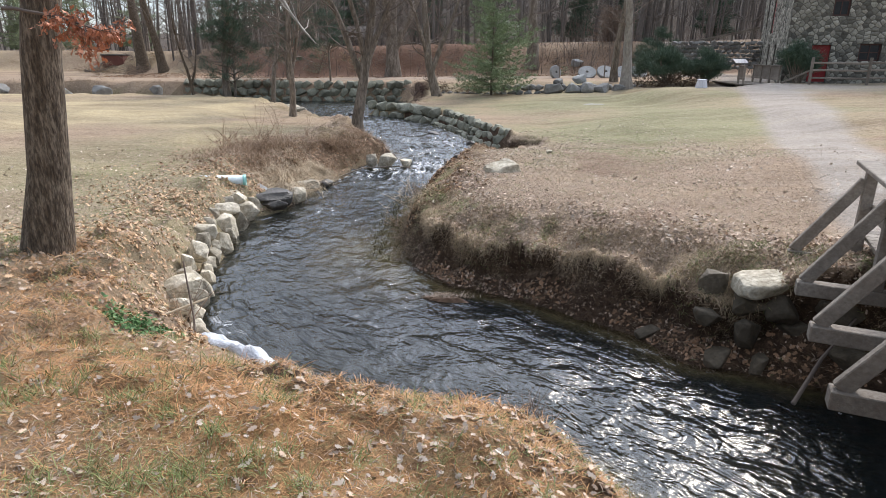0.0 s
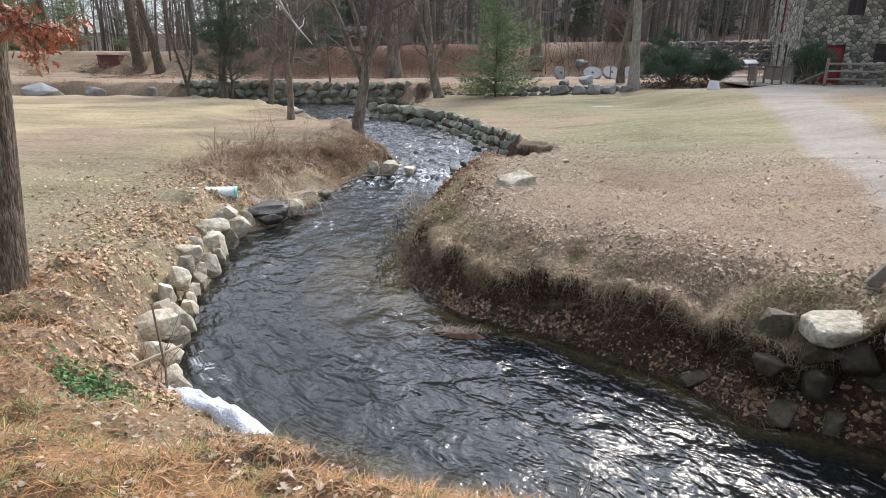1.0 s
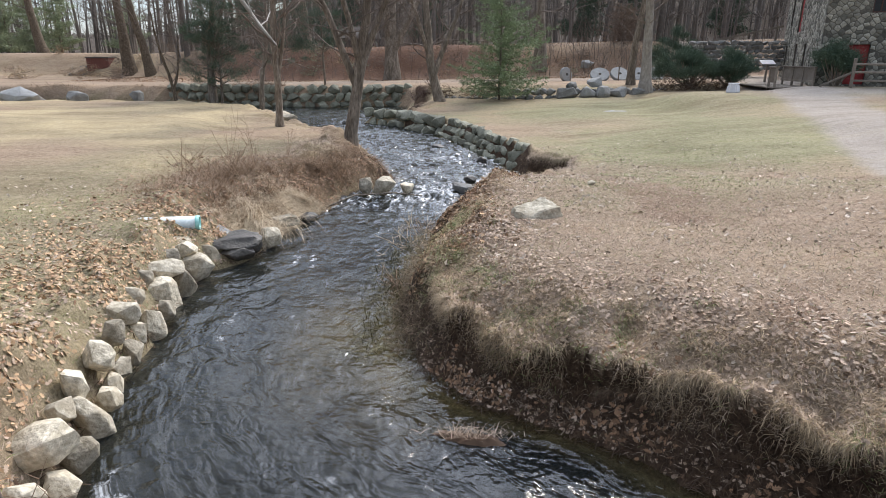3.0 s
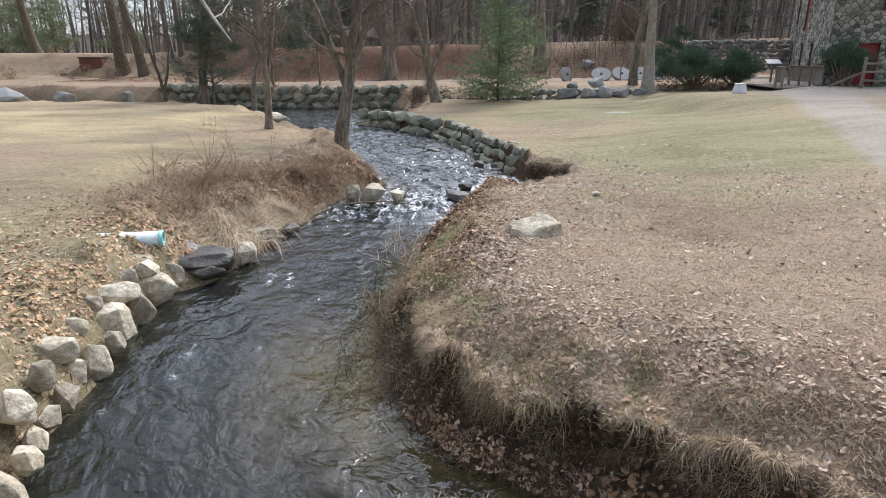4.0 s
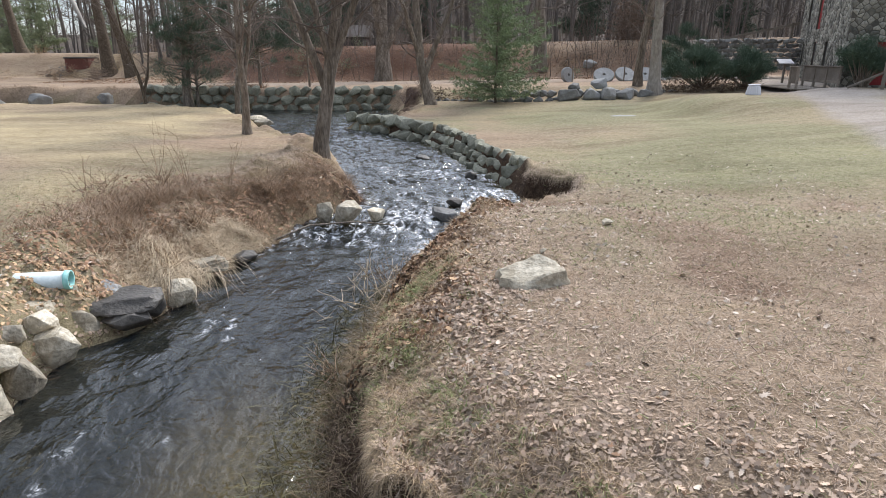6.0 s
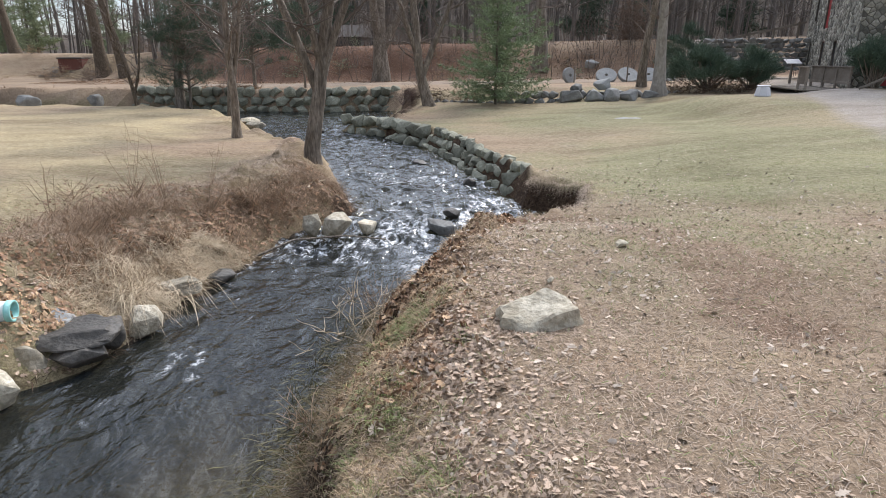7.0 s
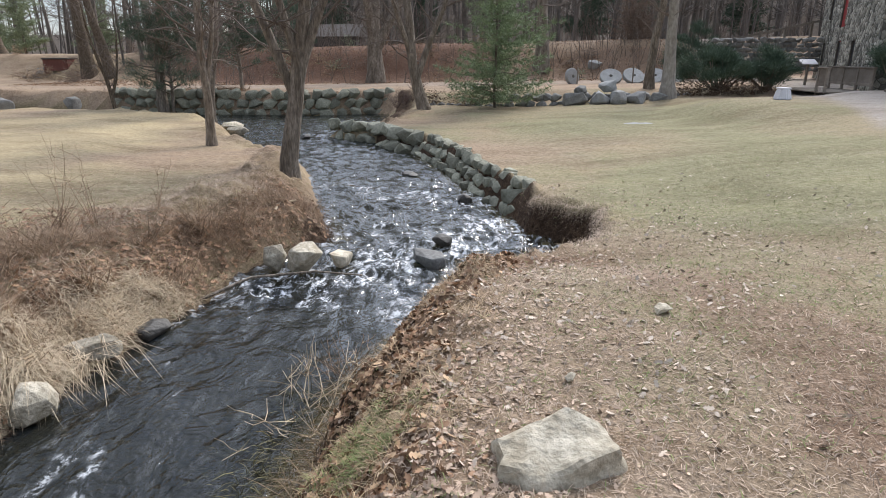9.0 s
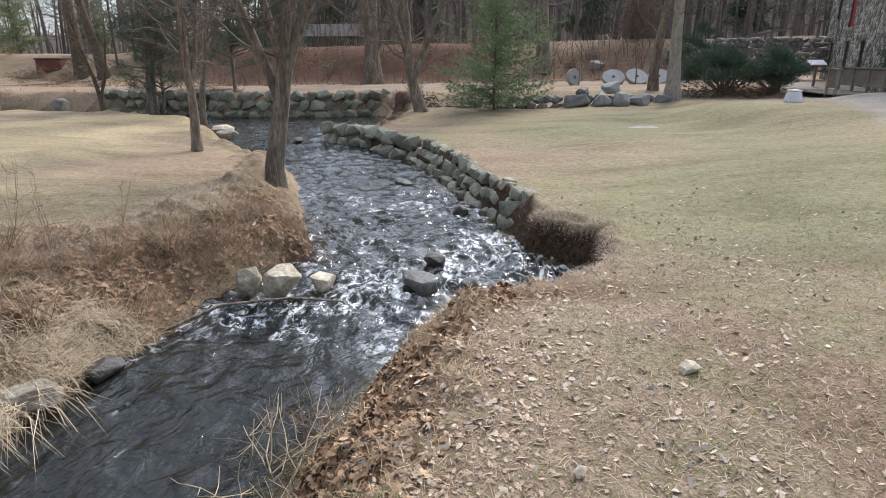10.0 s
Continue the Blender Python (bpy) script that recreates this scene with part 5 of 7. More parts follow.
for k, (x, y, h) in enumerate([(-46.5, 80, 9), (-51, 82, 9), (-57, 86, 9), (-43.0, 90, 8)]):
    evergreen("field_pine", on(x, y), "olive green pine at the far edge of the field", h, 2.8, 0.16, 80 + k, 0.4, OLIVE, 0.5, 20, 30, 12, 0.5)

# ---------------------------------------------------------------- the stone mill
MT = -20.5
mill = empty("stone_mill", (20.73, 38.18, 1.3), MT)
tagged(mill, "tall grey fieldstone mill with red door and dark windows", "building")
# local x runs along the door front, local y along the side wall
LX, LY, HZ = 12.5, 13.6, 9.5


def holed(name, holes, length, height, thick, front):
    """One wall slab with rectangular openings right through it. front: lies along local x, else along local y."""
    bm = bmesh.new()
    us = sorted({0.0, length, *[h[0] for h in holes], *[h[1] for h in holes]})
    zs = sorted({0.0, height, *[h[2] for h in holes], *[h[3] for h in holes]})
    solid = {(i, j) for i in range(len(us) - 1) for j in range(len(zs) - 1)
             if not any(h[0] <= us[i] and us[i + 1] <= h[1] and h[2] <= zs[j] and zs[j + 1] <= h[3] for h in holes)}
    made = {}

    def vert(i, j, back):
        if (i, j, back) not in made:
            d = thick if back else 0.0
            made[i, j, back] = bm.verts.new((us[i], d, zs[j]) if front else (d, us[i], zs[j]))
        return made[i, j, back]

    for i, j in solid:
        for back in (0, 1):
            bm.faces.new([vert(i, j, back), vert(i + 1, j, back), vert(i + 1, j + 1, back), vert(i, j + 1, back)])
        for di, dj, (a0, b0), (a1, b1) in ((-1, 0, (i, j), (i, j + 1)), (1, 0, (i + 1, j), (i + 1, j + 1)), (0, -1, (i, j), (i + 1, j)), (0, 1, (i, j + 1), (i + 1, j + 1))):
            if (i + di, j + dj) not in solid:
                bm.faces.new([vert(a0, b0, 0), vert(a1, b1, 0), vert(a1, b1, 1), vert(a0, b0, 1)])
    bmesh.ops.recalc_face_normals(bm, faces=bm.faces[:])
    return part(name, bm, MORTAR, mill)


FRONT_HOLES = [(1.35, 2.35, 0.55, 2.65), (2.1, 2.95, 4.25, 5.9), (3.8, 4.9, 1.75, 2.72), (5.0, 5.9, 4.25, 5.9), (7.6, 8.7, 1.75, 2.72), (8.2, 9.1, 4.25, 5.9)]
SIDE_HOLES = [(4.2, 4.95, 1.4, 2.75), (7.4, 8.2, 1.3, 2.8), (11.3, 12.05, 1.4, 2.75), (7.3, 8.5, 3.55, 6.2), (10.8, 11.6, 4.1, 6.0)]
holed("wall", FRONT_HOLES, LX, HZ, 0.6, True)
side_wall = holed("wall", [(a - 0.6, b - 0.6, c, d) for a, b, c, d in SIDE_HOLES], LY - 0.6, HZ, 0.6, False)
side_wall.location = (0, 0.6, 0)
for sz_, at_ in (((0.6, LY - 0.6, HZ), (LX - 0.3, LY / 2 + 0.3, HZ / 2)), ((LX - 1.2, 0.6, HZ), (LX / 2, LY - 0.3, HZ / 2))):
    part("wall", box_bm(sz_, at_), MORTAR, mill)
roof = bmesh.new()
rv = [roof.verts.new(p) for p in ((-0.5, -0.5, HZ), (LX + 0.5, -0.5, HZ), (LX + 0.5, LY + 0.5, HZ), (-0.5, LY + 0.5, HZ), (-0.5, LY / 2, HZ + 4.5), (LX + 0.5, LY / 2, HZ + 4.5))]
for fc in ((0, 1, 5, 4), (2, 3, 4, 5), (3, 0, 4), (1, 2, 5), (3, 2, 1, 0)):
    roof.faces.new([rv[i] for i in fc])
part("roof", roof, SHINGLE, mill)
for k, (a, b, c, d) in enumerate(FRONT_HOLES):
    door_like = k == 0
    nm = "door" if door_like else "window"
    pn = part(nm, box_bm((b - a, 0.06, d - c), ((a + b) / 2, 0.25, (c + d) / 2)), REDPAINT if door_like else DARKWOOD, mill, "red plank door" if door_like else "dark red-brown shuttered window")
    if door_like:
        for i in range(5):
            part("board", box_bm((0.165, 0.02, d - c - 0.1), (a + 0.1 + 0.175 * i, 0.21, (c + d) / 2), 0.006), REDPAINT, pn)
    else:
        for (w_, h_, px, pz) in ((b - a, 0.09, 0, (d - c) / 2 - 0.045), (b - a, 0.09, 0, -(d - c) / 2 + 0.045), (0.09, d - c, -(b - a) / 2 + 0.045, 0), (0.09, d - c, (b - a) / 2 - 0.045, 0), (0.05, d - c, 0, 0), (b - a, 0.05, 0, 0)):
            part("frame", box_bm((w_, 0.07, h_), ((a + b) / 2 + px, 0.19, (c + d) / 2 + pz)), DARKWOOD, pn)
        part("pane", box_bm((b - a - 0.1, 0.012, d - c - 0.1), ((a + b) / 2, 0.205, (c + d) / 2)), GLASSDARK, pn)
for k, (a, b, c, d) in enumerate(SIDE_HOLES):
    pn = part("window", box_bm((0.06, b - a, d - c), (0.12, (a + b) / 2, (c + d) / 2)), REDPAINT if k in (1, 3) else DARKWOOD, mill, "narrow window with red-brown frame")
    if k not in (3,):
        part("pane", box_bm((0.012, b - a - 0.12, d - c - 0.12), (0.082, (a + b) / 2, (c + d) / 2)), GLASSDARK, pn)

# face stones of the mill: one course after another, uneven and proud of the mortar


def clip_poly(poly, px, py, nx_, ny_):
    """Keeps the part of a polygon behind the line through (px, py) with the given normal."""
    out = []
    for i, (ax, ay) in enumerate(poly):
        bx, by = poly[(i + 1) % len(poly)]
        da, db = (ax - px) * nx_ + (ay - py) * ny_, (bx - px) * nx_ + (by - py) * ny_
        if da <= 0:
            out.append((ax, ay))
        if (da < 0) != (db < 0) and abs(da - db) > 1e-9:
            t = da / (da - db)
            out.append((ax + t * (bx - ax), ay + t * (by - ay)))
    return out


def face_stones(wall_u, height, holes, front, seed):
    """Rubble facing: many-sided stones fitted together, each proud of the mortar."""
    r = random.Random(seed)
    v, f3, f4 = [], [], []
    cw, chh = 0.36, 0.20
    nu, nz = int(wall_u / cw), int(height / chh)
    cw, chh = wall_u / nu, height / nz
    pts = {(i, j): ((i + 0.5 + (0.5 * (j % 2) - 0.25) + r.uniform(-0.40, 0.40)) * cw, (j + 0.5 + r.uniform(-0.24, 0.24)) * chh) for i in range(-1, nu + 1) for j in range(-1, nz + 1)}
    for i in range(nu):
        for j in range(nz):
            cx, cz = pts[i, j]
            poly = [(max(0.0, cx - 1.2), max(0.0, cz - 0.9)), (min(wall_u, cx + 1.2), max(0.0, cz - 0.9)), (min(wall_u, cx + 1.2), min(height, cz + 0.9)), (max(0.0, cx - 1.2), min(height, cz + 0.9))]
            for di in (-2, -1, 0, 1, 2):
                for dj in (-2, -1, 0, 1, 2):
                    o_ = pts.get((i + di, j + dj))
                    if o_ is None or (di == 0 and dj == 0) or len(poly) < 3:
                        continue
                    dx, dz = o_[0] - cx, o_[1] - cz
                    k = math.hypot(dx, dz) or 1.0
                    poly = clip_poly(poly, cx + dx / 2 - dx / k * 0.017, cz + dz / 2 - dz / k * 0.017, dx / k, dz / k)
            if len(poly) < 3:
                continue
            lo_u, hi_u, lo_z, hi_z = min(p[0] for p in poly), max(p[0] for p in poly), min(p[1] for p in poly), max(p[1] for p in poly)
            if any(lo_u < h[1] and hi_u > h[0] and lo_z < h[3] and hi_z > h[2] for h in holes):
                for h in holes:
                    if lo_u < h[1] and hi_u > h[0] and lo_z < h[3] and hi_z > h[2]:
                        cuts = [(cx - h[0], h[0], cz, 1, 0), (h[1] - cx, h[1], cz, -1, 0), (cz - h[2], cx, h[2], 0, 1), (h[3] - cz, cx, h[3], 0, -1)]
                        _, qx, qz, qa, qb = min(cuts)
                        poly = clip_poly(poly, qx, qz, qa, qb) if len(poly) > 2 else []
                if len(poly) < 3:
                    continue
            dep = r.uniform(0.008, 0.035)
            mu, mz = sum(p[0] for p in poly) / len(poly), sum(p[1] for p in poly) / len(poly)
            b0 = len(v)
            n_ = len(poly)
            for (pu, pz), kk, dd in [(p, 1.0, 0.0) for p in poly] + [(p, 0.84, -dep) for p in poly]:
                uu, zz = mu + (pu - mu) * kk, mz + (pz - mz) * kk
                v.append((uu, dd, zz) if front else (dd, uu, zz))
            v.append((mu, -dep * 1.15, mz) if front else (-dep * 1.15, mu, mz))
            for t in range(n_):
                t2 = (t + 1) % n_
                tri = [(b0 + t, b0 + t2, b0 + n_ + t2), (b0 + t, b0 + n_ + t2, b0 + n_ + t), (b0 + n_ + t, b0 + n_ + t2, b0 + 2 * n_)]
                f3 += tri if front else [q_[::-1] for q_ in tri]
    return mesh_of("facing", v, f3)


MILLSTONE = material("mill_wall_stone", [(0.23, 0.218, 0.178), (0.37, 0.348, 0.292), (0.11, 0.104, 0.082)], 1.6, 12, 0.9, 0.4, 0.6, island=0.62)
for fr, uu, hh, sd in ((True, LX, FRONT_HOLES, 5), (False, LY, SIDE_HOLES, 6)):
    ob = part_mesh("facing", face_stones(uu, 8.0, hh, fr, sd), MILLSTONE, mill, "uneven grey fieldstone facing")
    ob["kind"] = "stuff"

# ---------------------------------------------------------------- round the mill
# plank ramp with railings
ramp = empty("boardwalk", (17.4, 36.6, gz(17.6, 36.6)), -3)
tagged(ramp, "grey timber boardwalk with railings leading to the mill", "boardwalk")
for k in range(38):
    part("plank", box_bm((2.5, 0.14, 0.04), (1.32, 0.15 * k, 0.10 + 0.004 * (k % 3)), 0.0), TIMBER, ramp)
for sx, n_post, ln, gap in ((0.35, 2, 1.0, 0.7), (2.35, 4, 3.8, 1.13)):
    for k in range(n_post):
        part("post", box_bm((0.10, 0.10, 1.2), (sx, 0.2 + gap * k, 0.55)), TIMBER, ramp)
    beam("rail", (sx, 0.1, 1.16), (sx, ln, 1.16), 0.16, 0.06, TIMBER, ramp)
    beam("rail", (sx, 0.1, 0.42), (sx, ln, 0.42), 0.05, 0.12, TIMBER, ramp)
    part("panel", box_bm((0.03, ln - 0.3, 0.66), (sx, ln / 2 + 0.05, 0.80)), TIMBER, ramp, "wire-and-board infill panel")

# split rail fence before the mill
fence = empty("rail_fence", (19.8, 33.6, gz(19.8, 33.6)), -14)
tagged(fence, "grey split-rail fence before the mill", "fence")
for k in range(4):
    ob = part("post", box_bm((0.13, 0.13, 1.5), (2.75 * k, 0, 0.65), 0.02), TIMBER, fence)
    if k < 3:
        for z_ in (0.35, 0.75, 1.12):
            beam("rail", (2.75 * k, 0.02, z_ + 0.03 * (k % 2)), (2.75 * k + 2.75, 0.02, z_ - 0.02), 0.07, 0.1, TIMBER, fence, "", 0.02)
beam("rail", (-1.3, 0.25, 0.05), (-0.05, 0.02, 0.72), 0.08, 0.1, TIMBER, fence)

# retaining wall with a ramp above, and its handrail
stone_wall("ramp_wall", "dark grey rubble retaining wall under a gravel ramp", [(18.3, 50.6), (23.5, 50.0), (26.0, 49.5)], 2.3, 7, 0.42, GREYROCK, 0.01, 1, 8, 2, 0.35)
hr = empty("ramp_handrail", (20.3, 51.8, 3.6))
tagged(hr, "weathered timber handrail climbing along the ramp", "handrail")
for k in range(4):
    part("post", box_bm((0.12, 0.12, 1.3), (1.4 * k, -0.5 * k, 0.2 + 0.33 * k)), TIMBER, hr)
beam("rail", (-0.2, 0.07, 0.72), (4.6, -1.65, 1.82), 0.09, 0.14, TIMBER, hr)

# sign on its post
sg = empty("lectern_sign", on(20.2, 42.6))
tagged(sg, "pale slanted information board on a post", "sign")
part("post", box_bm((0.1, 0.1, 1.15), (0, 0, 0.55)), TIMBER, sg)
part("board", box_bm((0.85, 0.5, 0.04), (0, 0, 1.2), 0.0, Euler((radians(28), 0, 0)).to_matrix().to_4x4()), WHITEPAINT, sg, "pale sloping board")

# white drum cover on the lawn
wb = empty("white_bin", on(13.5, 32.4))
tagged(wb, "white plastic cover standing on the grass", "bin")
bm = bmesh.new()
bmesh.ops.create_cone(bm, cap_ends=True, segments=8, radius1=0.34, radius2=0.25, depth=0.38, matrix=Matrix.Translation((0, 0, 0.19)))
bmesh.ops.bevel(bm, geom=bm.edges[:], offset=0.03, segments=2, affect="EDGES")
part("body", bm, WHITEPAINT, wb)
part("lid", box_bm((0.42, 0.36, 0.05), (0, 0, 0.41), 0.015), WHITEPAINT, wb)

# picnic table behind the bushes
pt = empty("picnic_table", on(16.9, 43.4), 12)
tagged(pt, "grey weathered picnic table half hidden by bushes", "table")
for k in range(5):
    part("board", box_bm((1.9, 0.14, 0.04), (0, -0.3 + 0.15 * k, 0.76), 0.005), TIMBER, pt)
for sy in (-0.75, 0.75):
    part("bench", box_bm((1.9, 0.26, 0.04), (0, sy, 0.45), 0.005), TIMBER, pt)
for sx in (-0.7, 0.7):
    beam("leg", (sx, -0.55, 0.0), (sx, 0.2, 0.74), 0.05, 0.09, TIMBER, pt)
    beam("leg", (sx, 0.55, 0.0), (sx, -0.2, 0.74), 0.05, 0.09, TIMBER, pt)
    beam("crossbar", (sx, -0.85, 0.41), (sx, 0.85, 0.41), 0.05, 0.09, TIMBER, pt)


# old millstones leaning in a row
def millstone(at, turn, tip, dia=1.35):
    bm = bmesh.new()
    n = 32
    rings = [(0.11, -0.12), (dia / 2 - 0.03, -0.12), (dia / 2, -0.09), (dia / 2, 0.09), (dia / 2 - 0.03, 0.12), (0.11, 0.12)]
    vs = [[bm.verts.new((math.cos(6.28318 * i / n) * r_, z_, math.sin(6.28318 * i / n) * r_)) for i in range(n)] for r_, z_ in rings]
    for a in range(len(rings)):
        b = (a + 1) % len(rings)
        for i in range(n):
            j = (i + 1) % n
            bm.faces.new((vs[a][i], vs[a][j], vs[b][j], vs[b][i]))
    bmesh.ops.recalc_face_normals(bm, faces=bm.faces[:])
    ob = part("millstone", bm, BLUESTONE)
    ob.matrix_world = pose(*at, tip, 0, turn)
    return tagged(ob, "worn pale granite millstone leaning on the bank", "millstone", "millstones")


for k, (x, y, dia, tr_) in enumerate([(10.5, 47.9, 1.35, -8), (11.9, 47.8, 1.35, 6), (13.3, 48.0, 1.3, -16), (14.5, 48.1, 1.3, 10)]):
    millstone((x + 0.55, y, gz(x + 0.55, y) + dia * 0.27), tr_, -50, dia)
millstone((8.6, 47.8, gz(8.6, 47.8) + 0.42), 35, -14, 1.05)
for x, y in ((8.75, 46.9), (12.1, 46.8)):
    sp_ = empty("small_post", on(x, y))
    tagged(sp_, "thin dark marker post beside the path", "post")
    part("shaft", box_bm((0.07, 0.07, 1.0), (0, 0, 0.5), 0.01), TIMBER, sp_)
tagged(stone(rock_mesh(610, (1.1, 0.8, 0.75), 3), (12.0, 56.2, gz(12.0, 56.2) + 0.2), 20, BLUESTONE, "boulder"), "blue-grey boulder on the upper bank", "boulder")

# cabin beyond the slope
cab = empty("cabin", (-9.9, 72.0, 4.15), -8)
tagged(cab, "low dark log cabin with a shingled gable roof", "cabin")
part("wall", box_bm((4.6, 3.4, 1.3), (0, 0, 0.5)), SHINGLE, cab)
bm = bmesh.new()
rv = [bm.verts.new(p) for p in ((-2.7, -2.1, 0.95), (2.6, -2.1, 0.95), (2.6, 2.1, 0.95), (-2.7, 2.1, 0.95), (-2.7, 0, 2.15), (2.6, 0, 2.15))]
for fc in ((0, 1, 5, 4), (2, 3, 4, 5), (3, 0, 4), (1, 2, 5), (3, 2, 1, 0)):
    bm.faces.new([rv[i] for i in fc])
part("roof", bm, SHINGLE, cab, "grey shingled roof")
part("doorway", box_bm((0.05, 1.0, 1.0), (2.32, 0, 0.5)), DARKWOOD, cab, "dark doorway")

# red brick kiln-like shed on the far left
kiln = empty("brick_shed", (-34.6, 66.4, gz(-34.6, 65.2) - 0.22), 6)
tagged(kiln, "low red brick shed built into the bank with a slab roof", "shed")
for sx in (-0.75, 0.95):
    part("wall", box_bm((0.4, 2.2, 1.6), (sx, 0, 0.8), 0.02), BRICKRED, kiln)
part("wall", box_bm((1.3, 0.4, 1.6), (0.1, 0.85, 0.8)), BRICKRED, kiln)
part("lintel", box_bm((1.3, 0.45, 1.0), (0.1, -0.85, 1.1), 0.02), BRICKRED, kiln, "red brick front above the dark opening")
part("roof", box_bm((2.25, 2.4, 0.14), (0.1, 0, 1.67), 0.04), SHINGLE, kiln, "grey flat slab roof")
kr = random.Random(41)
for k in range(26):
    kx, ky = -34.6 - kr.uniform(1.1, 2.8), 66.0 + kr.uniform(-1.6, 1.2)
    ks = kr.uniform(0.25, 0.6)
    tagged(stone(rock_mesh(660 + k % 6, (ks, ks * 0.8, ks * 0.6), 2), (kx, ky, gz(kx, ky) + ks * 0.12), kr.uniform(0, 180), GREYROCK, "rubble_stone"), "grey rubble stone tumbled beside the brick shed", "stone", "rubble beside the shed")

# boulders at the far left edge of the lawn
for k, (x, y, a) in enumerate([(-25.7, 40.6, 2.6), (-22.6, 41.0, 1.2), (-30, 41.3, 1.8), (-19.5, 42.0, 1.1)]):
    tagged(stone(rock_mesh(630 + k, (a, a * 0.7, 0.5 + a * 0.3), 3), (x, y, 0.82 + a * 0.05), 30 * k, GREYROCK if k else BLUESTONE, "boulder"), "grey boulder at the lawn's far edge", "boulder")

# ---------------------------------------------------------------- pipe, snow, sticks
pipe = empty("drain_pipe", (-4.3, 12.9, 0.72), 0)
tagged(pipe, "teal plastic drain pipe lying out of the bank", "pipe")
d = Vector((-0.95, -0.22, 0.03)).normalized()
bm = bmesh.new()
n, ro, ri, L = 28, 0.11, 0.098, 1.7
rot = d.to_track_quat("Z", "Y").to_matrix().to_4x4()
rg = []
for r_, z_ in ((ro, L), (ro, 0.0), (ri, 0.0), (ri, L)):
    rg.append([bm.verts.new(rot @ Vector((math.cos(6.28318 * i / n) * r_, math.sin(6.28318 * i / n) * r_, z_))) for i in range(n)])
for a in range(4):
    b = (a + 1) % 4
    for i in range(n):
        j = (i + 1) % n
        bm.faces.new((rg[a][i], rg[a][j], rg[b][j], rg[b][i]))
bmesh.ops.recalc_face_normals(bm, faces=bm.faces[:])
part("barrel", bm, PVCPALE, pipe, "sun-bleached pale barrel", True)
bm = bmesh.new()
rg = []
for r_, z_ in ((ro + 0.010, 0.05), (ro + 0.010, -0.01), (ri - 0.004, -0.01), (ri - 0.004, 0.5)):
    rg.append([bm.verts.new(rot @ Vector((math.cos(6.28318 * i / n) * r_, math.sin(6.28318 * i / n) * r_, z_))) for i in range(n)])
for a in range(3):
    for i in range(n):
        j = (i + 1) % n
        bm.faces.new((rg[a][i], rg[a][j], rg[a + 1][j], rg[a + 1][i]))
bmesh.ops.recalc_face_normals(bm, faces=bm.faces[:])
part("collar", bm, PVC, pipe, "teal end collar", True)


def lumpy_patch(name, cx, cy, rx, ry, turn, thick, mat, label, cat, seed):
    """A low, ragged heap lying on the ground."""
    n_r, n_a = 12, 48
    v, f = [], []
    ca, sa = math.cos(radians(turn)), math.sin(radians(turn))
    for i in range(n_r + 1):
        for j in range(n_a):
            a = 2 * math.pi * j / n_a
            rr = i / n_r * (1 + 0.45 * float(fbm(np.cos(a) * 2 + seed, np.sin(a) * 2, 1.3, 3, seed)))
            lx, ly = rx * rr * math.cos(a), ry * rr * math.sin(a)
            x, y = cx + lx * ca - ly * sa, cy + lx * sa + ly * ca
            zz = max(gz(x, y), float(water_level(y)) - 0.02)
            v.append((x, y, zz + thick * (1 - (i / n_r) ** 2) * (0.7 + 0.6 * float(fbm(x, y, 5, 3, seed))) - 0.015 * (i == n_r)))
    for i in range(n_r):
        for j in range(n_a):
            k = (j + 1) % n_a
            f.append((i * n_a + j, (i + 1) * n_a + j, (i + 1) * n_a + k, i * n_a + k))
    ob = part_mesh(name, mesh_of(name, v, f), mat, None, "", True)
    return tagged(ob, label, cat)


lumpy_patch("snow_patch", -2.2, 5.86, 0.72, 0.3, -39, 0.30, SNOW, "crusted white snow at the water's edge", "snow", 3)
lumpy_patch("gravel_bar", -3.95, 13.35, 0.26, 0.12, 10, 0.03, BLUESTONE, "pale gravel heap below the pipe", "gravel", 5)
lumpy_patch("islet", 0.05, 7.95, 0.34, 0.11, -12, 0.10, ROOT, "small dark mud and grass islet in the stream", "islet", 7)


def stick(at, pts, r0, mat, label, name="stick"):
    v, f = [], []
    P = [Vector(p) for p in pts]
    tube(v, f, P, [r0 * (1 - 0.6 * i / len(P)) for i in range(len(P))], 6)
    ob = part_mesh(name, mesh_of(name, [tuple(p) for p in v], f), mat, None, "", True)
    ob.location = at
    return tagged(ob, label, "stick")


stick((-2.75, 6.0, 0.1), [(0, 0, -0.1), (0.02, 0.03, 0.5), (0.0, 0.0, 1.15)], 0.014, TWIG, "thin upright dead stem in the bank")
stick((-3.1, 5.8, 0.55), [(-0.5, -0.3, -0.12), (0, 0, 0.1), (0.5, 0.35, 0.22)], 0.02, DRYPALE, "pale bare stick across the bank")
stick((-2.0, 17.2, 0.15), [(-0.9, -0.5, -0.1), (-0.3, -0.1, 0.08), (0.6, 0.1, 0.1), (1.3, 0.2, 0.0)], 0.025, BARK2, "wet dead branch caught on the riffle rocks")
stick((-2.3, 19.6, 0.7), [(-0.2, -0.3, 0.0), (-0.15, 0.0, 0.05), (0.1, 0.1, 0.08)], 0.03, DRYPALE, "pale short branch on the bank")
stick((4.0, 5.5, 0.35), [(-0.5, -0.3, -0.3), (-0.1, 0, 0.05), (0.3, 0.2, 0.4)], 0.025, TWIG, "bare stick at the water under the bridge")

# ---------------------------------------------------------------- grass, leaves, brush: past counting
g = np.random.default_rng(91)


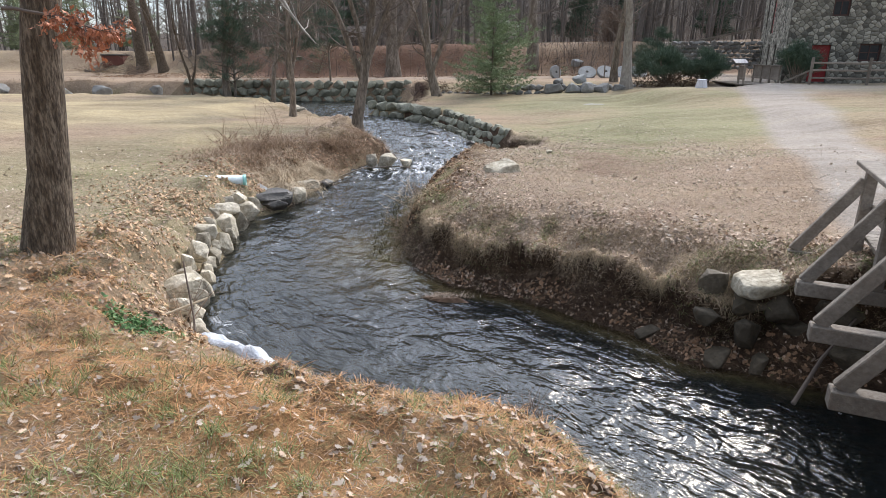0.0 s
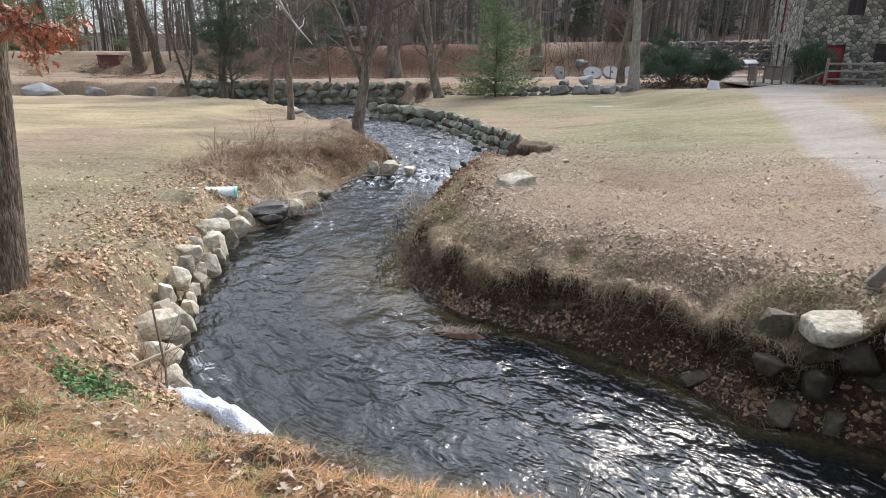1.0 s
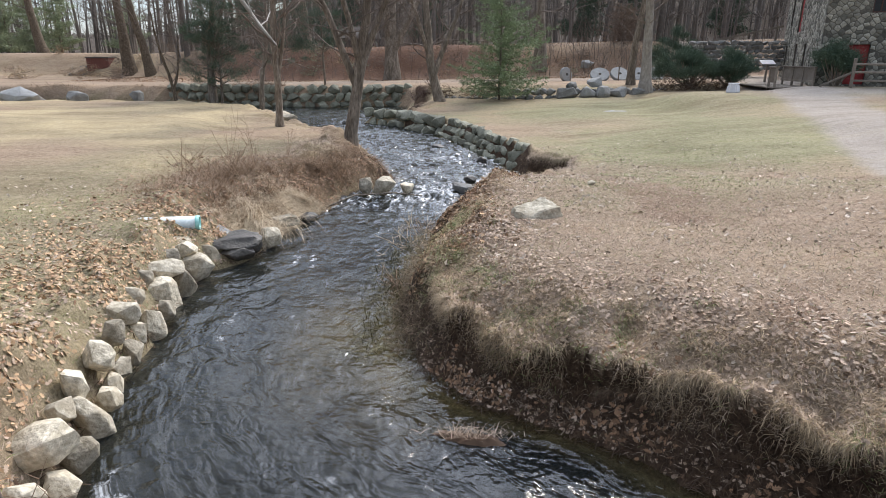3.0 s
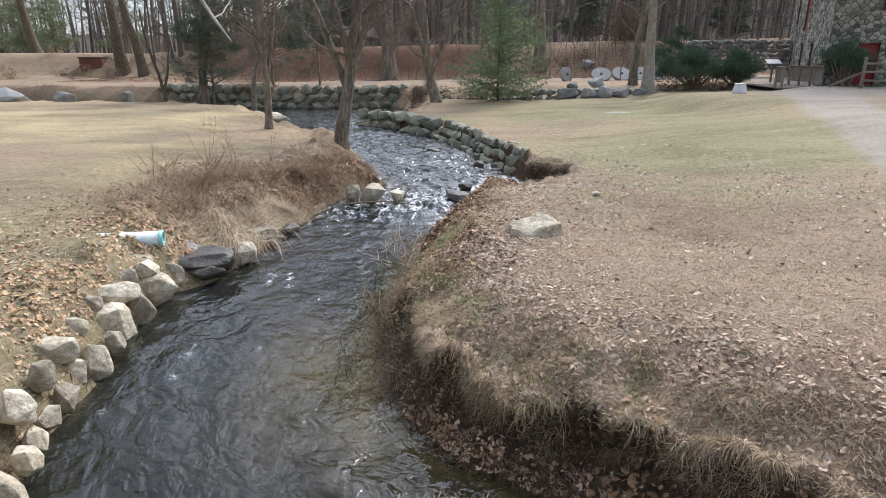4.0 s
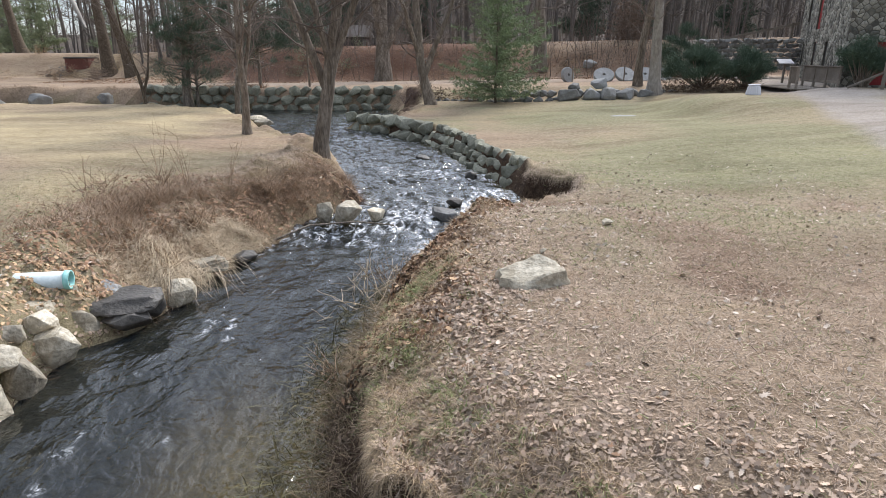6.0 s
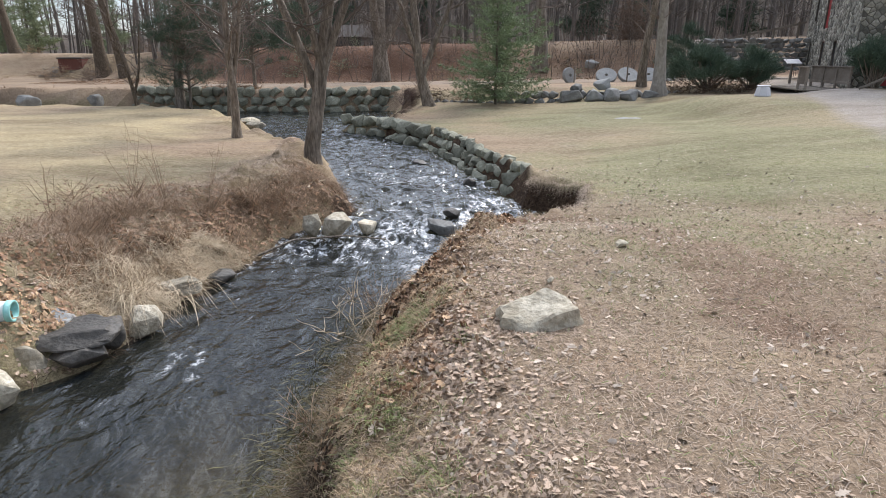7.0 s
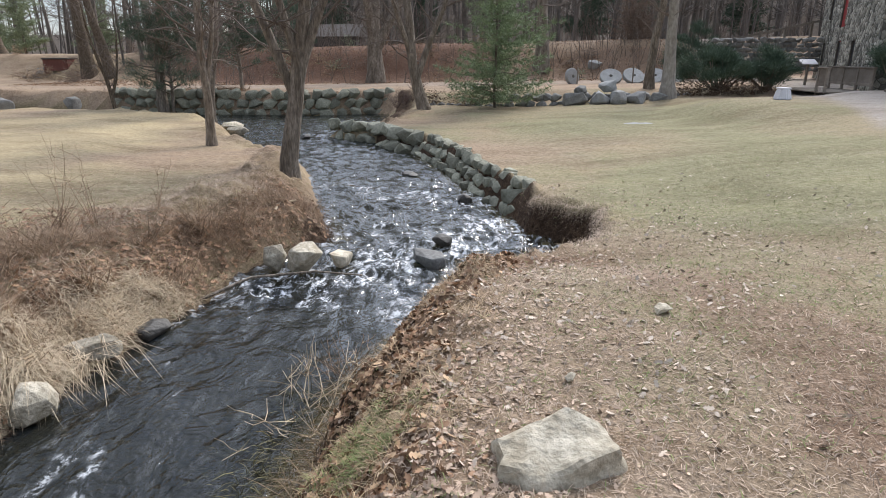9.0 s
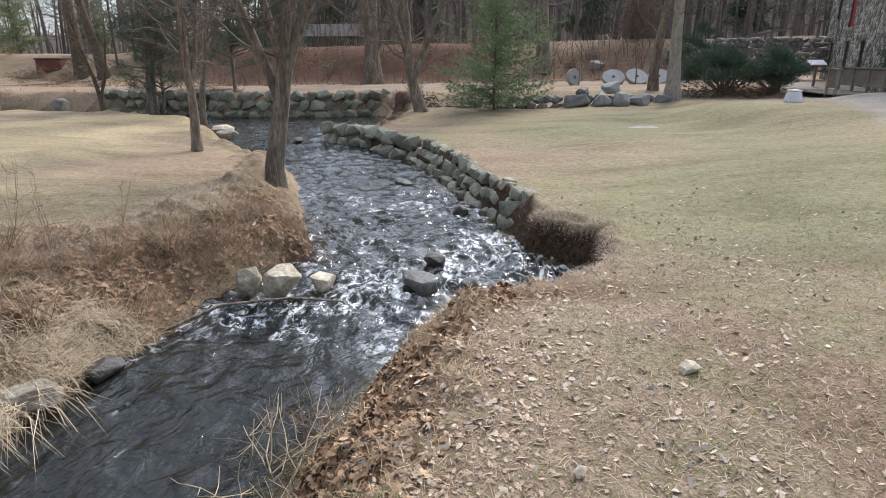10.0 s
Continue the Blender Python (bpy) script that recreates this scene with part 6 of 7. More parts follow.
def normals_at(x, y, e=0.06):
    gx_ = (ground(x + e, y) - ground(x - e, y)) / (2 * e)
    gy_ = (ground(x, y + e) - ground(x, y - e)) / (2 * e)
    n = np.stack([-gx_, -gy_, np.ones_like(gx_)], -1)
    return n / np.linalg.norm(n, axis=1, keepdims=True)


def blades(name, p, heading, length, width, bend, mat, label, category="grass"):
    """Narrow bent ribbons: base p, unit heading, length, width; bend sinks the tip."""
    n = len(p)
    side = np.cross(heading, np.tile([0.0, 0.0, 1.0], (n, 1)) + 0.3 * g.normal(size=(n, 3)))
    side /= np.maximum(np.linalg.norm(side, axis=1, keepdims=True), 1e-6)
    w = (width / 2)[:, None] * side
    mid = p + heading * (length * 0.55)[:, None]
    tip = p + heading * length[:, None]
    tip[:, 2] -= bend * length
    mid[:, 2] -= bend * length * 0.15
    v = np.stack([p - w, p + w, mid - w * 0.8, mid + w * 0.8, tip], 1).reshape(-1, 3)
    b = np.arange(n)[:, None] * 5
    f = np.concatenate([b + [0, 1, 3], b + [0, 3, 2], b + [2, 3, 4]], 1).reshape(-1, 3)
    ob = part_mesh(name, mesh_of(name, v, f), mat)
    tagged(ob, label, category, kind="stuff")
    return ob


def headings(n, up, out=None, flat=1.0):
    a = g.uniform(0, 2 * np.pi, n)
    h = np.stack([np.cos(a) * flat, np.sin(a) * flat, np.full(n, 1.0) * up], -1) if np.ndim(up) == 0 else np.stack([np.cos(a) * flat, np.sin(a) * flat, up], -1)
    if out is not None:
        h = h + out
    return h / np.linalg.norm(h, axis=1, keepdims=True)


def spots(n, x0, x1, y0, y1, weight=None, dmin=0.05):
    """Random places on dry ground; weight gives the chance of keeping one."""
    out = np.zeros((0, 2))
    while len(out) < n:
        q = np.stack([g.uniform(x0, x1, 4 * n), g.uniform(y0, y1, 4 * n)], -1)
        ok = shore_distance(q[:, 0], q[:, 1]) > dmin
        if weight is not None:
            ok &= g.random(len(q)) < weight(q[:, 0], q[:, 1])
        out = np.vstack([out, q[ok]])
    return out[:n]


def slope_band(x, y):
    """1 on the leaf-strewn slope of the inner bend, above the water."""
    return np.exp(-((shore_distance(x, y) - 0.4) / 0.65) ** 2) * (x > -1.5) * smooth(10, 12, y) * smooth(16.5, 15.5, y)


def near_path(x, y):
    """More cover near the line of flight, where single blades can be told apart."""
    r = np.hypot(x, np.maximum(np.abs(y - 6.5) - 5.5, 0))
    return np.clip(1.15 - r / 9.0, 0.06, 1.0)


def upon(q, dz=0.0):
    ox, oy = overhang(q[:, 0], q[:, 1])
    return np.stack([q[:, 0] + ox, q[:, 1] + oy, ground(q[:, 0], q[:, 1]) + dz], -1)


# short matted lawn grass
q = spots(190000, -8, 9, 1.0, 24, lambda x, y: near_path(x, y) * (1 - 0.9 * trail(x, y)) * (1 - 0.75 * slope_band(x, y)))
gr = greenness(q[:, 0], q[:, 1]) * (1 - duffness(q[:, 0], q[:, 1])) + 0.22 * np.exp(-((q[:, 1] - 3) / 3) ** 2)
df = duffness(q[:, 0], q[:, 1])
roll = g.random(len(q))
patch = fbm(q[:, 0], q[:, 1], 0.9, 3, 77)
kind = np.where(roll < gr * (0.55 + 0.8 * (patch > 0.1)), 1, np.where(g.random(len(q)) < df * 0.75, 2, 0))
for kk, mat_, nm, lab in ((0, DRY, "dry_grass", "short matted straw-coloured winter grass"), (1, GREENBLADE, "green_grass", "sparse dull green grass blades"), (2, PINEDUFF, "pine_straw", "fallen orange-brown pine needles in the grass")):
    s_ = q[kind == kk]
    n_ = len(s_)
    up_ = g.uniform(0.12, 0.9, n_) if kk != 2 else g.uniform(0.0, 0.25, n_)
    blades(nm, upon(s_, 0.0), headings(n_, up_), g.uniform(0.035, 0.095, n_) * (1.3 if kk == 2 else 1.0), g.uniform(0.003, 0.007, n_) * (0.75 if kk == 2 else 1), g.uniform(0.0, 0.35, n_), mat_, lab)

# taller tufts on the near bank
q = spots(420, -6.5, 1.5, 1.2, 7.0, lambda x, y: smooth(0.5, 3.0, shore_distance(x, y)) + 0.1)
tuft_p = np.repeat(q, 45, axis=0) + g.normal(0, 0.06, (420 * 45, 2))
blades("grass_tuft", upon(tuft_p), headings(len(tuft_p), g.uniform(0.5, 1.8, len(tuft_p))), g.uniform(0.06, 0.17, len(tuft_p)), g.uniform(0.003, 0.006, len(tuft_p)), g.uniform(0.0, 0.4, len(tuft_p)), GREENBLADE, "green grass tufts on the near bank")


# long dead grass hanging down the banks
def downhill(p):
    n = normals_at(p[:, 0], p[:, 1], 0.15)
    d = np.stack([n[:, 0], n[:, 1], np.zeros(len(p))], -1)
    return d / np.maximum(np.linalg.norm(d, axis=1, keepdims=True), 1e-3)


def bank_weight(x, y):
    d = shore_distance(x, y)
    w = np.maximum(blend(BANK, x, y, 4.0), 0.1)
    bare = hollow(x, y) * (x > -1.2) * (y < 11) * smooth(0.98, 0.8, d / w)
    return (1 - bare) * np.exp(-((d / w - 0.95) / 0.35) ** 2) + 0.9 * (x > -1.2) * (y < 10.6) * np.exp(-((d - 0.7) / 0.3) ** 2)


q = np.stack([g.normal(0.05, 0.2, 260), g.normal(7.95, 0.05, 260)], -1)
blades("islet_grass", np.stack([q[:, 0], q[:, 1], np.full(260, 0.05)], -1), headings(260, 0.9), g.uniform(0.05, 0.16, 260), g.uniform(0.003, 0.006, 260), g.uniform(0.1, 0.6, 260), DRY, "dead grass on the islet")
for mat_, nm, lab, n_, box_, lmin, lmax, up_ in (
        (THATCH, "bank_grass", "long dead grass hanging over the bank edge", 17000, (-1.2, 4.6, 5.4, 10.6), 0.04, 0.14, 0.4),
        (DRY, "bank_grass", "tangled pale dead grass on the cut bank", 11000, (-1.2, 4.6, 5.4, 10.6), 0.04, 0.13, 0.4),
        (THATCH, "bank_grass", "long dead grass on the sloping bank", 6000, (-1.2, 3.0, 10.6, 16.2), 0.07, 0.24, 0.35),
        (DRY, "bank_grass", "long dead grass on the stream bank", 22000, (-6.8, -1.4, 14.5, 25.5), 0.07, 0.24, 0.5),
        (BRUSH, "bank_grass", "brown dead grass on the stream bank", 6000, (-6.8, -1.6, 14.0, 18.5), 0.08, 0.26, 0.5),
        (PINEDUFF, "bank_grass", "orange dead grass sagging over the near bank", 9000, (-5.5, 1.6, 3.4, 7.4), 0.08, 0.26, 0.25)):
    clump = (lambda x, y: np.clip(bank_weight(x, y) * (0.5 + 1.6 * fbm(x, y, 2.4, 3, 55)), 0, 1)) if box_[0] > -2 else bank_weight
    q = spots(n_, *box_, clump, 0.03)
    p = upon(q)
    h = headings(n_, up_ + g.normal(0, 0.35, n_), downhill(p) * g.uniform(0.0, 0.65, (n_, 1)), 1.0)
    blades(nm, p, h, g.uniform(lmin, lmax, n_), g.uniform(0.003, 0.0065, n_), g.uniform(0.1, 0.75, n_), mat_, lab)

# pale fringe drooping over the lip of the cut bank
q = spots(8000, -1.0, 4.4, 5.6, 10.6, lambda x, y: np.exp(-((shore_distance(x, y) / np.maximum(blend(BANK, x, y, 4.0), 0.1) - 1.0) / 0.16) ** 2) * np.clip(0.5 + 1.6 * fbm(x, y, 2.4, 3, 55), 0, 1), 0.03)
p = upon(q, 0.01)
blades("bank_fringe", p, headings(len(p), g.uniform(-0.2, 0.6, len(p)), downhill(p) * g.uniform(0.1, 1.0, (len(p), 1)), 0.9), g.uniform(0.04, 0.16, len(p)), g.uniform(0.003, 0.006, len(p)), g.uniform(0.6, 1.3, len(p)), THATCH, "brown dead grass drooping over the cut bank")
q = spots(2500, 2.2, 3.6, 16.2, 20.2, lambda x, y: np.exp(-((shore_distance(x, y) - 0.2) / 0.12) ** 2), 0.08)
p = upon(q, 0.01)
blades("bank_fringe", p, headings(len(p), 0.5, downhill(p) * 0.8, 0.8), g.uniform(0.06, 0.18, len(p)), g.uniform(0.003, 0.006, len(p)), g.uniform(0.3, 0.9, len(p)), DRY, "pale grass lip over the undercut hollow")

# olive and brown tufts along the top of the cut bank
q = spots(420, -0.9, 4.8, 5.4, 12.5, lambda x, y: np.exp(-((shore_distance(x, y) - 0.65) / 0.35) ** 2) * np.clip(0.4 + 1.4 * fbm(x, y, 1.5, 3, 53), 0, 1), 0.3)
tp = np.repeat(q, 45, axis=0) + g.normal(0, 0.055, (420 * 45, 2))
sel = np.repeat(g.random(420) < 0.5, 45)
for pp, m_, lab in ((tp[sel], GREENBLADE, "olive grass tufts on the bank top"), (tp[~sel], THATCH, "brown grass tufts on the bank top")):
    blades("bank_tuft", upon(pp), headings(len(pp), g.uniform(0.2, 1.4, len(pp)), downhill(upon(pp)) * 0.5), g.uniform(0.05, 0.15, len(pp)), g.uniform(0.003, 0.006, len(pp)), g.uniform(0.1, 0.7, len(pp)), m_, lab)

# roots and dark strands in the undercut
q = spots(2600, -1.0, 4.4, 5.4, 10.4, lambda x, y: (1 - 0.8 * hollow(x, y)) * np.exp(-((shore_distance(x, y) / np.maximum(blend(BANK, x, y, 4.0), 0.1) - 0.4) / 0.3) ** 2), 0.02)
p = upon(q, 0.02)
blades("bank_roots", p, headings(len(p), g.normal(-0.3, 0.7, len(p)), downhill(p) * 0.6, 1.0), g.uniform(0.06, 0.22, len(p)), g.uniform(0.003, 0.007, len(p)), g.uniform(0.1, 0.6, len(p)), ROOT, "dark roots and dead stems in the cut bank", "roots")

# debris caught along the waterline
q = spots(7000, -4.5, 4.6, 4.0, 20.5, lambda x, y: np.exp(-((shore_distance(x, y) - 0.04) / 0.07) ** 2), -0.08)
p = np.stack([q[:, 0], q[:, 1], np.maximum(ground(q[:, 0], q[:, 1]), water_level(q[:, 1]) - 0.01)], -1)
blades("shore_debris", p, headings(len(p), g.normal(0.1, 0.3, len(p))), g.uniform(0.05, 0.22, len(p)), g.uniform(0.005, 0.012, len(p)), g.uniform(0.0, 0.4, len(p)), ROOT, "dark twigs and dead stems caught at the waterline", "debris")

# brush on the left bank above the ledge
q = spots(17000, -6.8, -1.5, 14.0, 23.0, lambda x, y: np.maximum(np.exp(-((x + 4.3 - 0.18 * (y - 17)) / 1.0) ** 2) * smooth(13.5, 15.0, y) * smooth(18.0, 16.6, y), 0.8 * np.exp(-((shore_distance(x, y) - 0.6) / 0.5) ** 2) * smooth(23, 20, y)) * np.clip(0.5 + 1.5 * fbm(x, y, 1.6, 3, 57), 0, 1))
p = upon(q)
blades("bank_brush", p, headings(len(p), g.uniform(0.3, 1.6, len(p))), g.uniform(0.08, 0.36, len(p)), g.uniform(0.003, 0.007, len(p)), g.uniform(0, 0.3, len(p)), BRUSH, "brown dead brush on the bank", "brush")
q = spots(8000, -5.2, -2.2, 13.6, 16.6, lambda x, y: np.exp(-((shore_distance(x, y) - 0.45) / 0.35) ** 2), 0.02)
p = upon(q, 0.02)
blades("pale_grass", p, headings(len(p), g.uniform(0.1, 0.9, len(p)), downhill(p) * 0.6), g.uniform(0.12, 0.4, len(p)), g.uniform(0.004, 0.008, len(p)), g.uniform(0.1, 0.7, len(p)), DRYPALE, "bleached dead grass spilling to the water")
for cx, cy, nn in ((-3.8, 14.3, 240), (-3.45, 14.8, 90), (-4.2, 14.5, 70)):
    a = g.uniform(0, 2 * np.pi, nn)
    p = np.stack([cx + g.normal(0, 0.13, nn), cy + g.normal(0, 0.13, nn), np.full(nn, gz(cx, cy) + 0.14)], -1)
    h = np.stack([0.8 * np.cos(a) + 0.25, 0.8 * np.sin(a) - 0.55, g.uniform(0.05, 0.8, nn)], -1) + g.normal(0, 0.3, (nn, 3))
    h /= np.linalg.norm(h, axis=1, keepdims=True)
    blades("reed_clump", p, h, g.uniform(0.45, 1.1, nn), g.uniform(0.004, 0.008, nn), g.uniform(0.4, 1.0, nn), DRYPALE, "collapsed clump of bleached reeds", "reeds")

# drowned grass along the inner bend
q = np.stack([g.normal(-1.0, 0.22, 5200), g.uniform(9.6, 14.4, 5200)], -1)
q = q[shore_distance(q[:, 0], q[:, 1]) < 0.1]
p = np.stack([q[:, 0], q[:, 1], np.clip(ground(q[:, 0], q[:, 1]), -0.16, -0.05)], -1)
blades("drowned_grass", p, headings(len(p), g.uniform(0.05, 0.45, len(p)), np.tile([0.15, -0.7, 0.0], (len(p), 1)), 0.6), g.uniform(0.12, 0.4, len(p)), g.uniform(0.004, 0.009, len(p)), g.uniform(0.0, 0.3, len(p)), DROWNED, "drowned olive grass trailing in the current", "water grass")
q = np.stack([g.normal(-0.74, 0.22, 4200), g.uniform(9.6, 15.2, 4200)], -1)
q = q[np.abs(shore_distance(q[:, 0], q[:, 1]) - 0.12) < 0.28]
p = np.stack([q[:, 0], q[:, 1], np.maximum(ground(q[:, 0], q[:, 1]), -0.03)], -1)
blades("shore_stems", p, headings(len(p), g.uniform(0.1, 1.0, len(p)), np.tile([-0.25, -0.3, 0.0], (len(p), 1)), 0.8), g.uniform(0.1, 0.42, len(p)), g.uniform(0.004, 0.008, len(p)), g.uniform(0.1, 0.5, len(p)), STEMS, "dead stems along the waterline", "grass")


# fallen oak leaves: lobed, curled
def leaves(name, q, size, mat, label, lift=0.008, slope_follow=True, stand=0.22):
    n = len(q)
    outline = np.array([(0, -0.55), (0.10, -0.30), (0.24, -0.26), (0.14, -0.10), (0.34, 0.02), (0.16, 0.14), (0.27, 0.32), (0.0, 0.5), (-0.27, 0.32), (-0.16, 0.14), (-0.34, 0.02), (-0.14, -0.10), (-0.24, -0.26), (-0.10, -0.30)])
    m = len(outline)
    nr = normals_at(q[:, 0], q[:, 1], 0.1) + stand * g.normal(size=(n, 3))
    nr /= np.linalg.norm(nr, axis=1, keepdims=True)
    a = g.normal(size=(n, 3))
    t = np.cross(nr, a)
    t /= np.linalg.norm(t, axis=1, keepdims=True)
    b = np.cross(nr, t)
    c = upon(q, lift)
    curl = g.uniform(-0.5, 0.35, n)
    v = np.zeros((n, m + 1, 3))
    for i, (ox, oy) in enumerate(outline):
        k = curl * (ox * ox * 2.2 + oy * oy * 0.9)
        v[:, i] = c + size[:, None] * (t * ox + b * oy + nr * k[:, None])
    v[:, m] = c
    base = np.arange(n)[:, None] * (m + 1)
    f = np.concatenate([base + [i, (i + 1) % m, m] for i in range(m)], 1).reshape(-1, 3)
    ob = part_mesh(name, mesh_of(name, v.reshape(-1, 3), f), mat)
    tagged(ob, label, "leaves", kind="stuff")
    return ob


def off_face(x, y):
    """0 on the steep face of the cut bank, where no leaf would lie."""
    u = shore_distance(x, y) / np.maximum(blend(BANK, x, y, 4.0), 0.1)
    return np.where((x > -1.2) & (y > 5) & (y < 10.6) & (u < 1.05) & (u > 0.5), 0.03, 1.0)


def leafy(x, y):
    d = shore_distance(x, y)
    band = np.exp(-((d - 0.4) / 0.6) ** 2) * (x > -1.5) * smooth(10, 12, y)
    return (1 - 0.75 * band) * np.clip((0.10 + 0.9 * np.exp(-((d - 0.7) / 0.9) ** 2)) * (0.45 + 0.9 * (fbm(x, y, 0.8, 3, 88) + 0.3)) * near_path(x, y) * (1 - 0.8 * trail(x, y)), 0, 1)


q = spots(5600, -0.8, 8.5, 5.2, 21, lambda x, y: leafy(x, y) * off_face(x, y), 0.02)
leaves("leaf_litter", q, g.uniform(0.024, 0.056, len(q)), LEAF, "scattered pale brown fallen oak leaves")
q = spots(5200, -7.5, 1.8, 1.0, 14, lambda x, y: leafy(x, y) * off_face(x, y), 0.02)
leaves("leaf_litter", q, g.uniform(0.035, 0.075, len(q)), LEAF, "scattered tan oak leaves on the near bank")
q = spots(2100, -6.5, 1.8, 2.4, 12, lambda x, y: np.exp(-((shore_distance(x, y) - 0.6) / 0.7) ** 2) * np.clip(0.5 + fbm(x, y, 1.1, 3, 19), 0, 1) * off_face(x, y), 0.02)
leaves("russet_litter", q, g.uniform(0.035, 0.075, len(q)), LEAF_RED, "drifts of russet oak leaves on the bank")
q = spots(900, -0.6, 4.4, 5.4, 15.6, lambda x, y: np.exp(-((shore_distance(x, y) - 0.45) / 0.35) ** 2) * np.clip(0.2 + smooth(11.5, 13.5, y) * 0.6 + 0.8 * fbm(x, y, 1.1, 3, 29), 0, 1) * off_face(x, y), 0.02)
leaves("russet_litter", q, g.uniform(0.05, 0.11, len(q)), LEAF_RED, "drifts of russet leaves down the bank")
q = spots(5200, -0.9, 1.4, 10.8, 16.0, lambda x, y: np.exp(-((shore_distance(x, y) - 0.5) / 0.45) ** 2), 0.02)
sel = g.random(len(q)) < 0.3
for qq, m_ in ((q[sel], LEAF_RUST), (q[~sel], LEAF_RED)):
    leaves("russet_litter", qq, g.uniform(0.045, 0.10, len(qq)), m_, "deep drift of russet leaves on the slope", 0.015, True, 0.55)
q = spots(6200, -7.0, -1.5, 13, 22.0, lambda x, y: np.maximum(np.exp(-((x + 4.6) / 1.3) ** 2) * (y < 18.5), 0.9 * np.exp(-((shore_distance(x, y) - 0.6) / 0.45) ** 2)), 0.05)
leaves("russet_litter", q, g.uniform(0.05, 0.11, len(q)), LEAF_RED, "brown leaves caught in the bank brush")

q = spots(4600, -0.9, 5.0, 5.4, 11.5, lambda x, y: np.exp(-((shore_distance(x, y) - 0.85) / 0.45) ** 2) * np.clip(0.45 + 1.2 * fbm(x, y, 1.3, 3, 43), 0, 1), 0.4)
leaves("lip_litter", q, g.uniform(0.03, 0.07, len(q)), LEAF, "pale oak leaves caught along the bank top", 0.02, True, 0.5)

q = spots(420, -0.4, 4.4, 5.2, 9.2, lambda x, y: np.exp(-((shore_distance(x, y) - 0.14) / 0.1) ** 2) * np.clip(0.15 + 0.4 * smooth(1.0, 3.0, x) + 1.2 * fbm(x, y, 1.4, 3, 39), 0, 1), 0.02)
leaves("toe_litter", q, g.uniform(0.04, 0.09, len(q)), LEAF_RED, "damp russet leaves at the foot of the cut bank", 0.015, True, 0.5)

q = spots(1900, -0.6, 9.5, 6.5, 21, lambda x, y: (0.06 + 0.94 * smooth(-0.05, 0.4, fbm(x, y, 0.9, 3, 87) + 0.35 * np.exp(-((shore_distance(x, y) - 0.9) / 0.5) ** 2))) * near_path(x, y) * off_face(x, y), 0.3)
leaves("pale_litter", q, g.uniform(0.03, 0.08, len(q)), LEAF_PALE, "bleached oak leaves scattered on the lawn", 0.012, True, 0.5)
q = spots(1900, -9, 1.0, 2.0, 15, lambda x, y: (0.25 + 0.75 * smooth(-0.1, 0.35, fbm(x, y, 0.7, 3, 89))) * near_path(x, y), 0.4)
leaves("pale_litter", q, g.uniform(0.035, 0.08, len(q)), LEAF_PALE, "bleached oak leaves on the near lawn", 0.012, True, 0.5)
q = spots(5200, -7.5, -2.4, 5.4, 13.4, lambda x, y: np.clip(1.1 - shore_distance(x, y) / 2.6, 0.08, 1) * np.clip(0.6 + 1.4 * fbm(x, y, 1.0, 3, 90), 0, 1), 0.25)
leaves("russet_litter", q, g.uniform(0.04, 0.085, len(q)), LEAF_RUST, "orange-brown oak leaves behind the stone row", 0.012, True, 0.5)

# crumbled leaf bits and broken stalks between the blades
q = spots(34000, -7, 8, 1.2, 21, lambda x, y: near_path(x, y) * (1 - 0.7 * trail(x, y)) * smooth(0.35, 1.0, shore_distance(x, y)) * (1 - 0.9 * slope_band(x, y)))
p = upon(q, 0.006)
blades("leaf_bits", p, headings(len(p), g.uniform(0.0, 0.5, len(p))), g.uniform(0.010, 0.026, len(p)), g.uniform(0.004, 0.009, len(p)), g.uniform(0.0, 0.2, len(p)), CRUMB, "crumbled dead leaves in the grass", "leaves")

# longer grass on the near bank, under the start of the flight
q = spots(36000, -5.0, 2.2, 1.2, 5.6, lambda x, y: np.clip(1.1 - 0.12 * y, 0.3, 1), 0.25)
p = upon(q)
sel = g.random(len(p)) < np.clip(0.38 + 1.2 * fbm(q[:, 0], q[:, 1], 0.8, 3, 99), 0.05, 0.85)
for pp, m_, nm, lab in ((p[sel], GREENBLADE, "green_grass", "dull green winter grass on the near bank"), (p[~sel], PINEDUFF, "pine_straw", "orange needles and dead grass on the near bank")):
    blades(nm, pp, headings(len(pp), g.uniform(0.1, 0.8, len(pp))), g.uniform(0.05, 0.13, len(pp)), g.uniform(0.0025, 0.005, len(pp)), g.uniform(0.0, 0.5, len(pp)), m_, lab)

# green ground plant
q = np.stack([g.normal(-3.05, 0.14, 520), g.normal(5.4, 0.10, 520)], -1)
leaves("ground_ivy", q, g.uniform(0.03, 0.06, 520), VINE, "small bright green plant on the near bank", 0.05, True, 0.8)

# ---------------------------------------------------------------- weeds, shrubs and branches


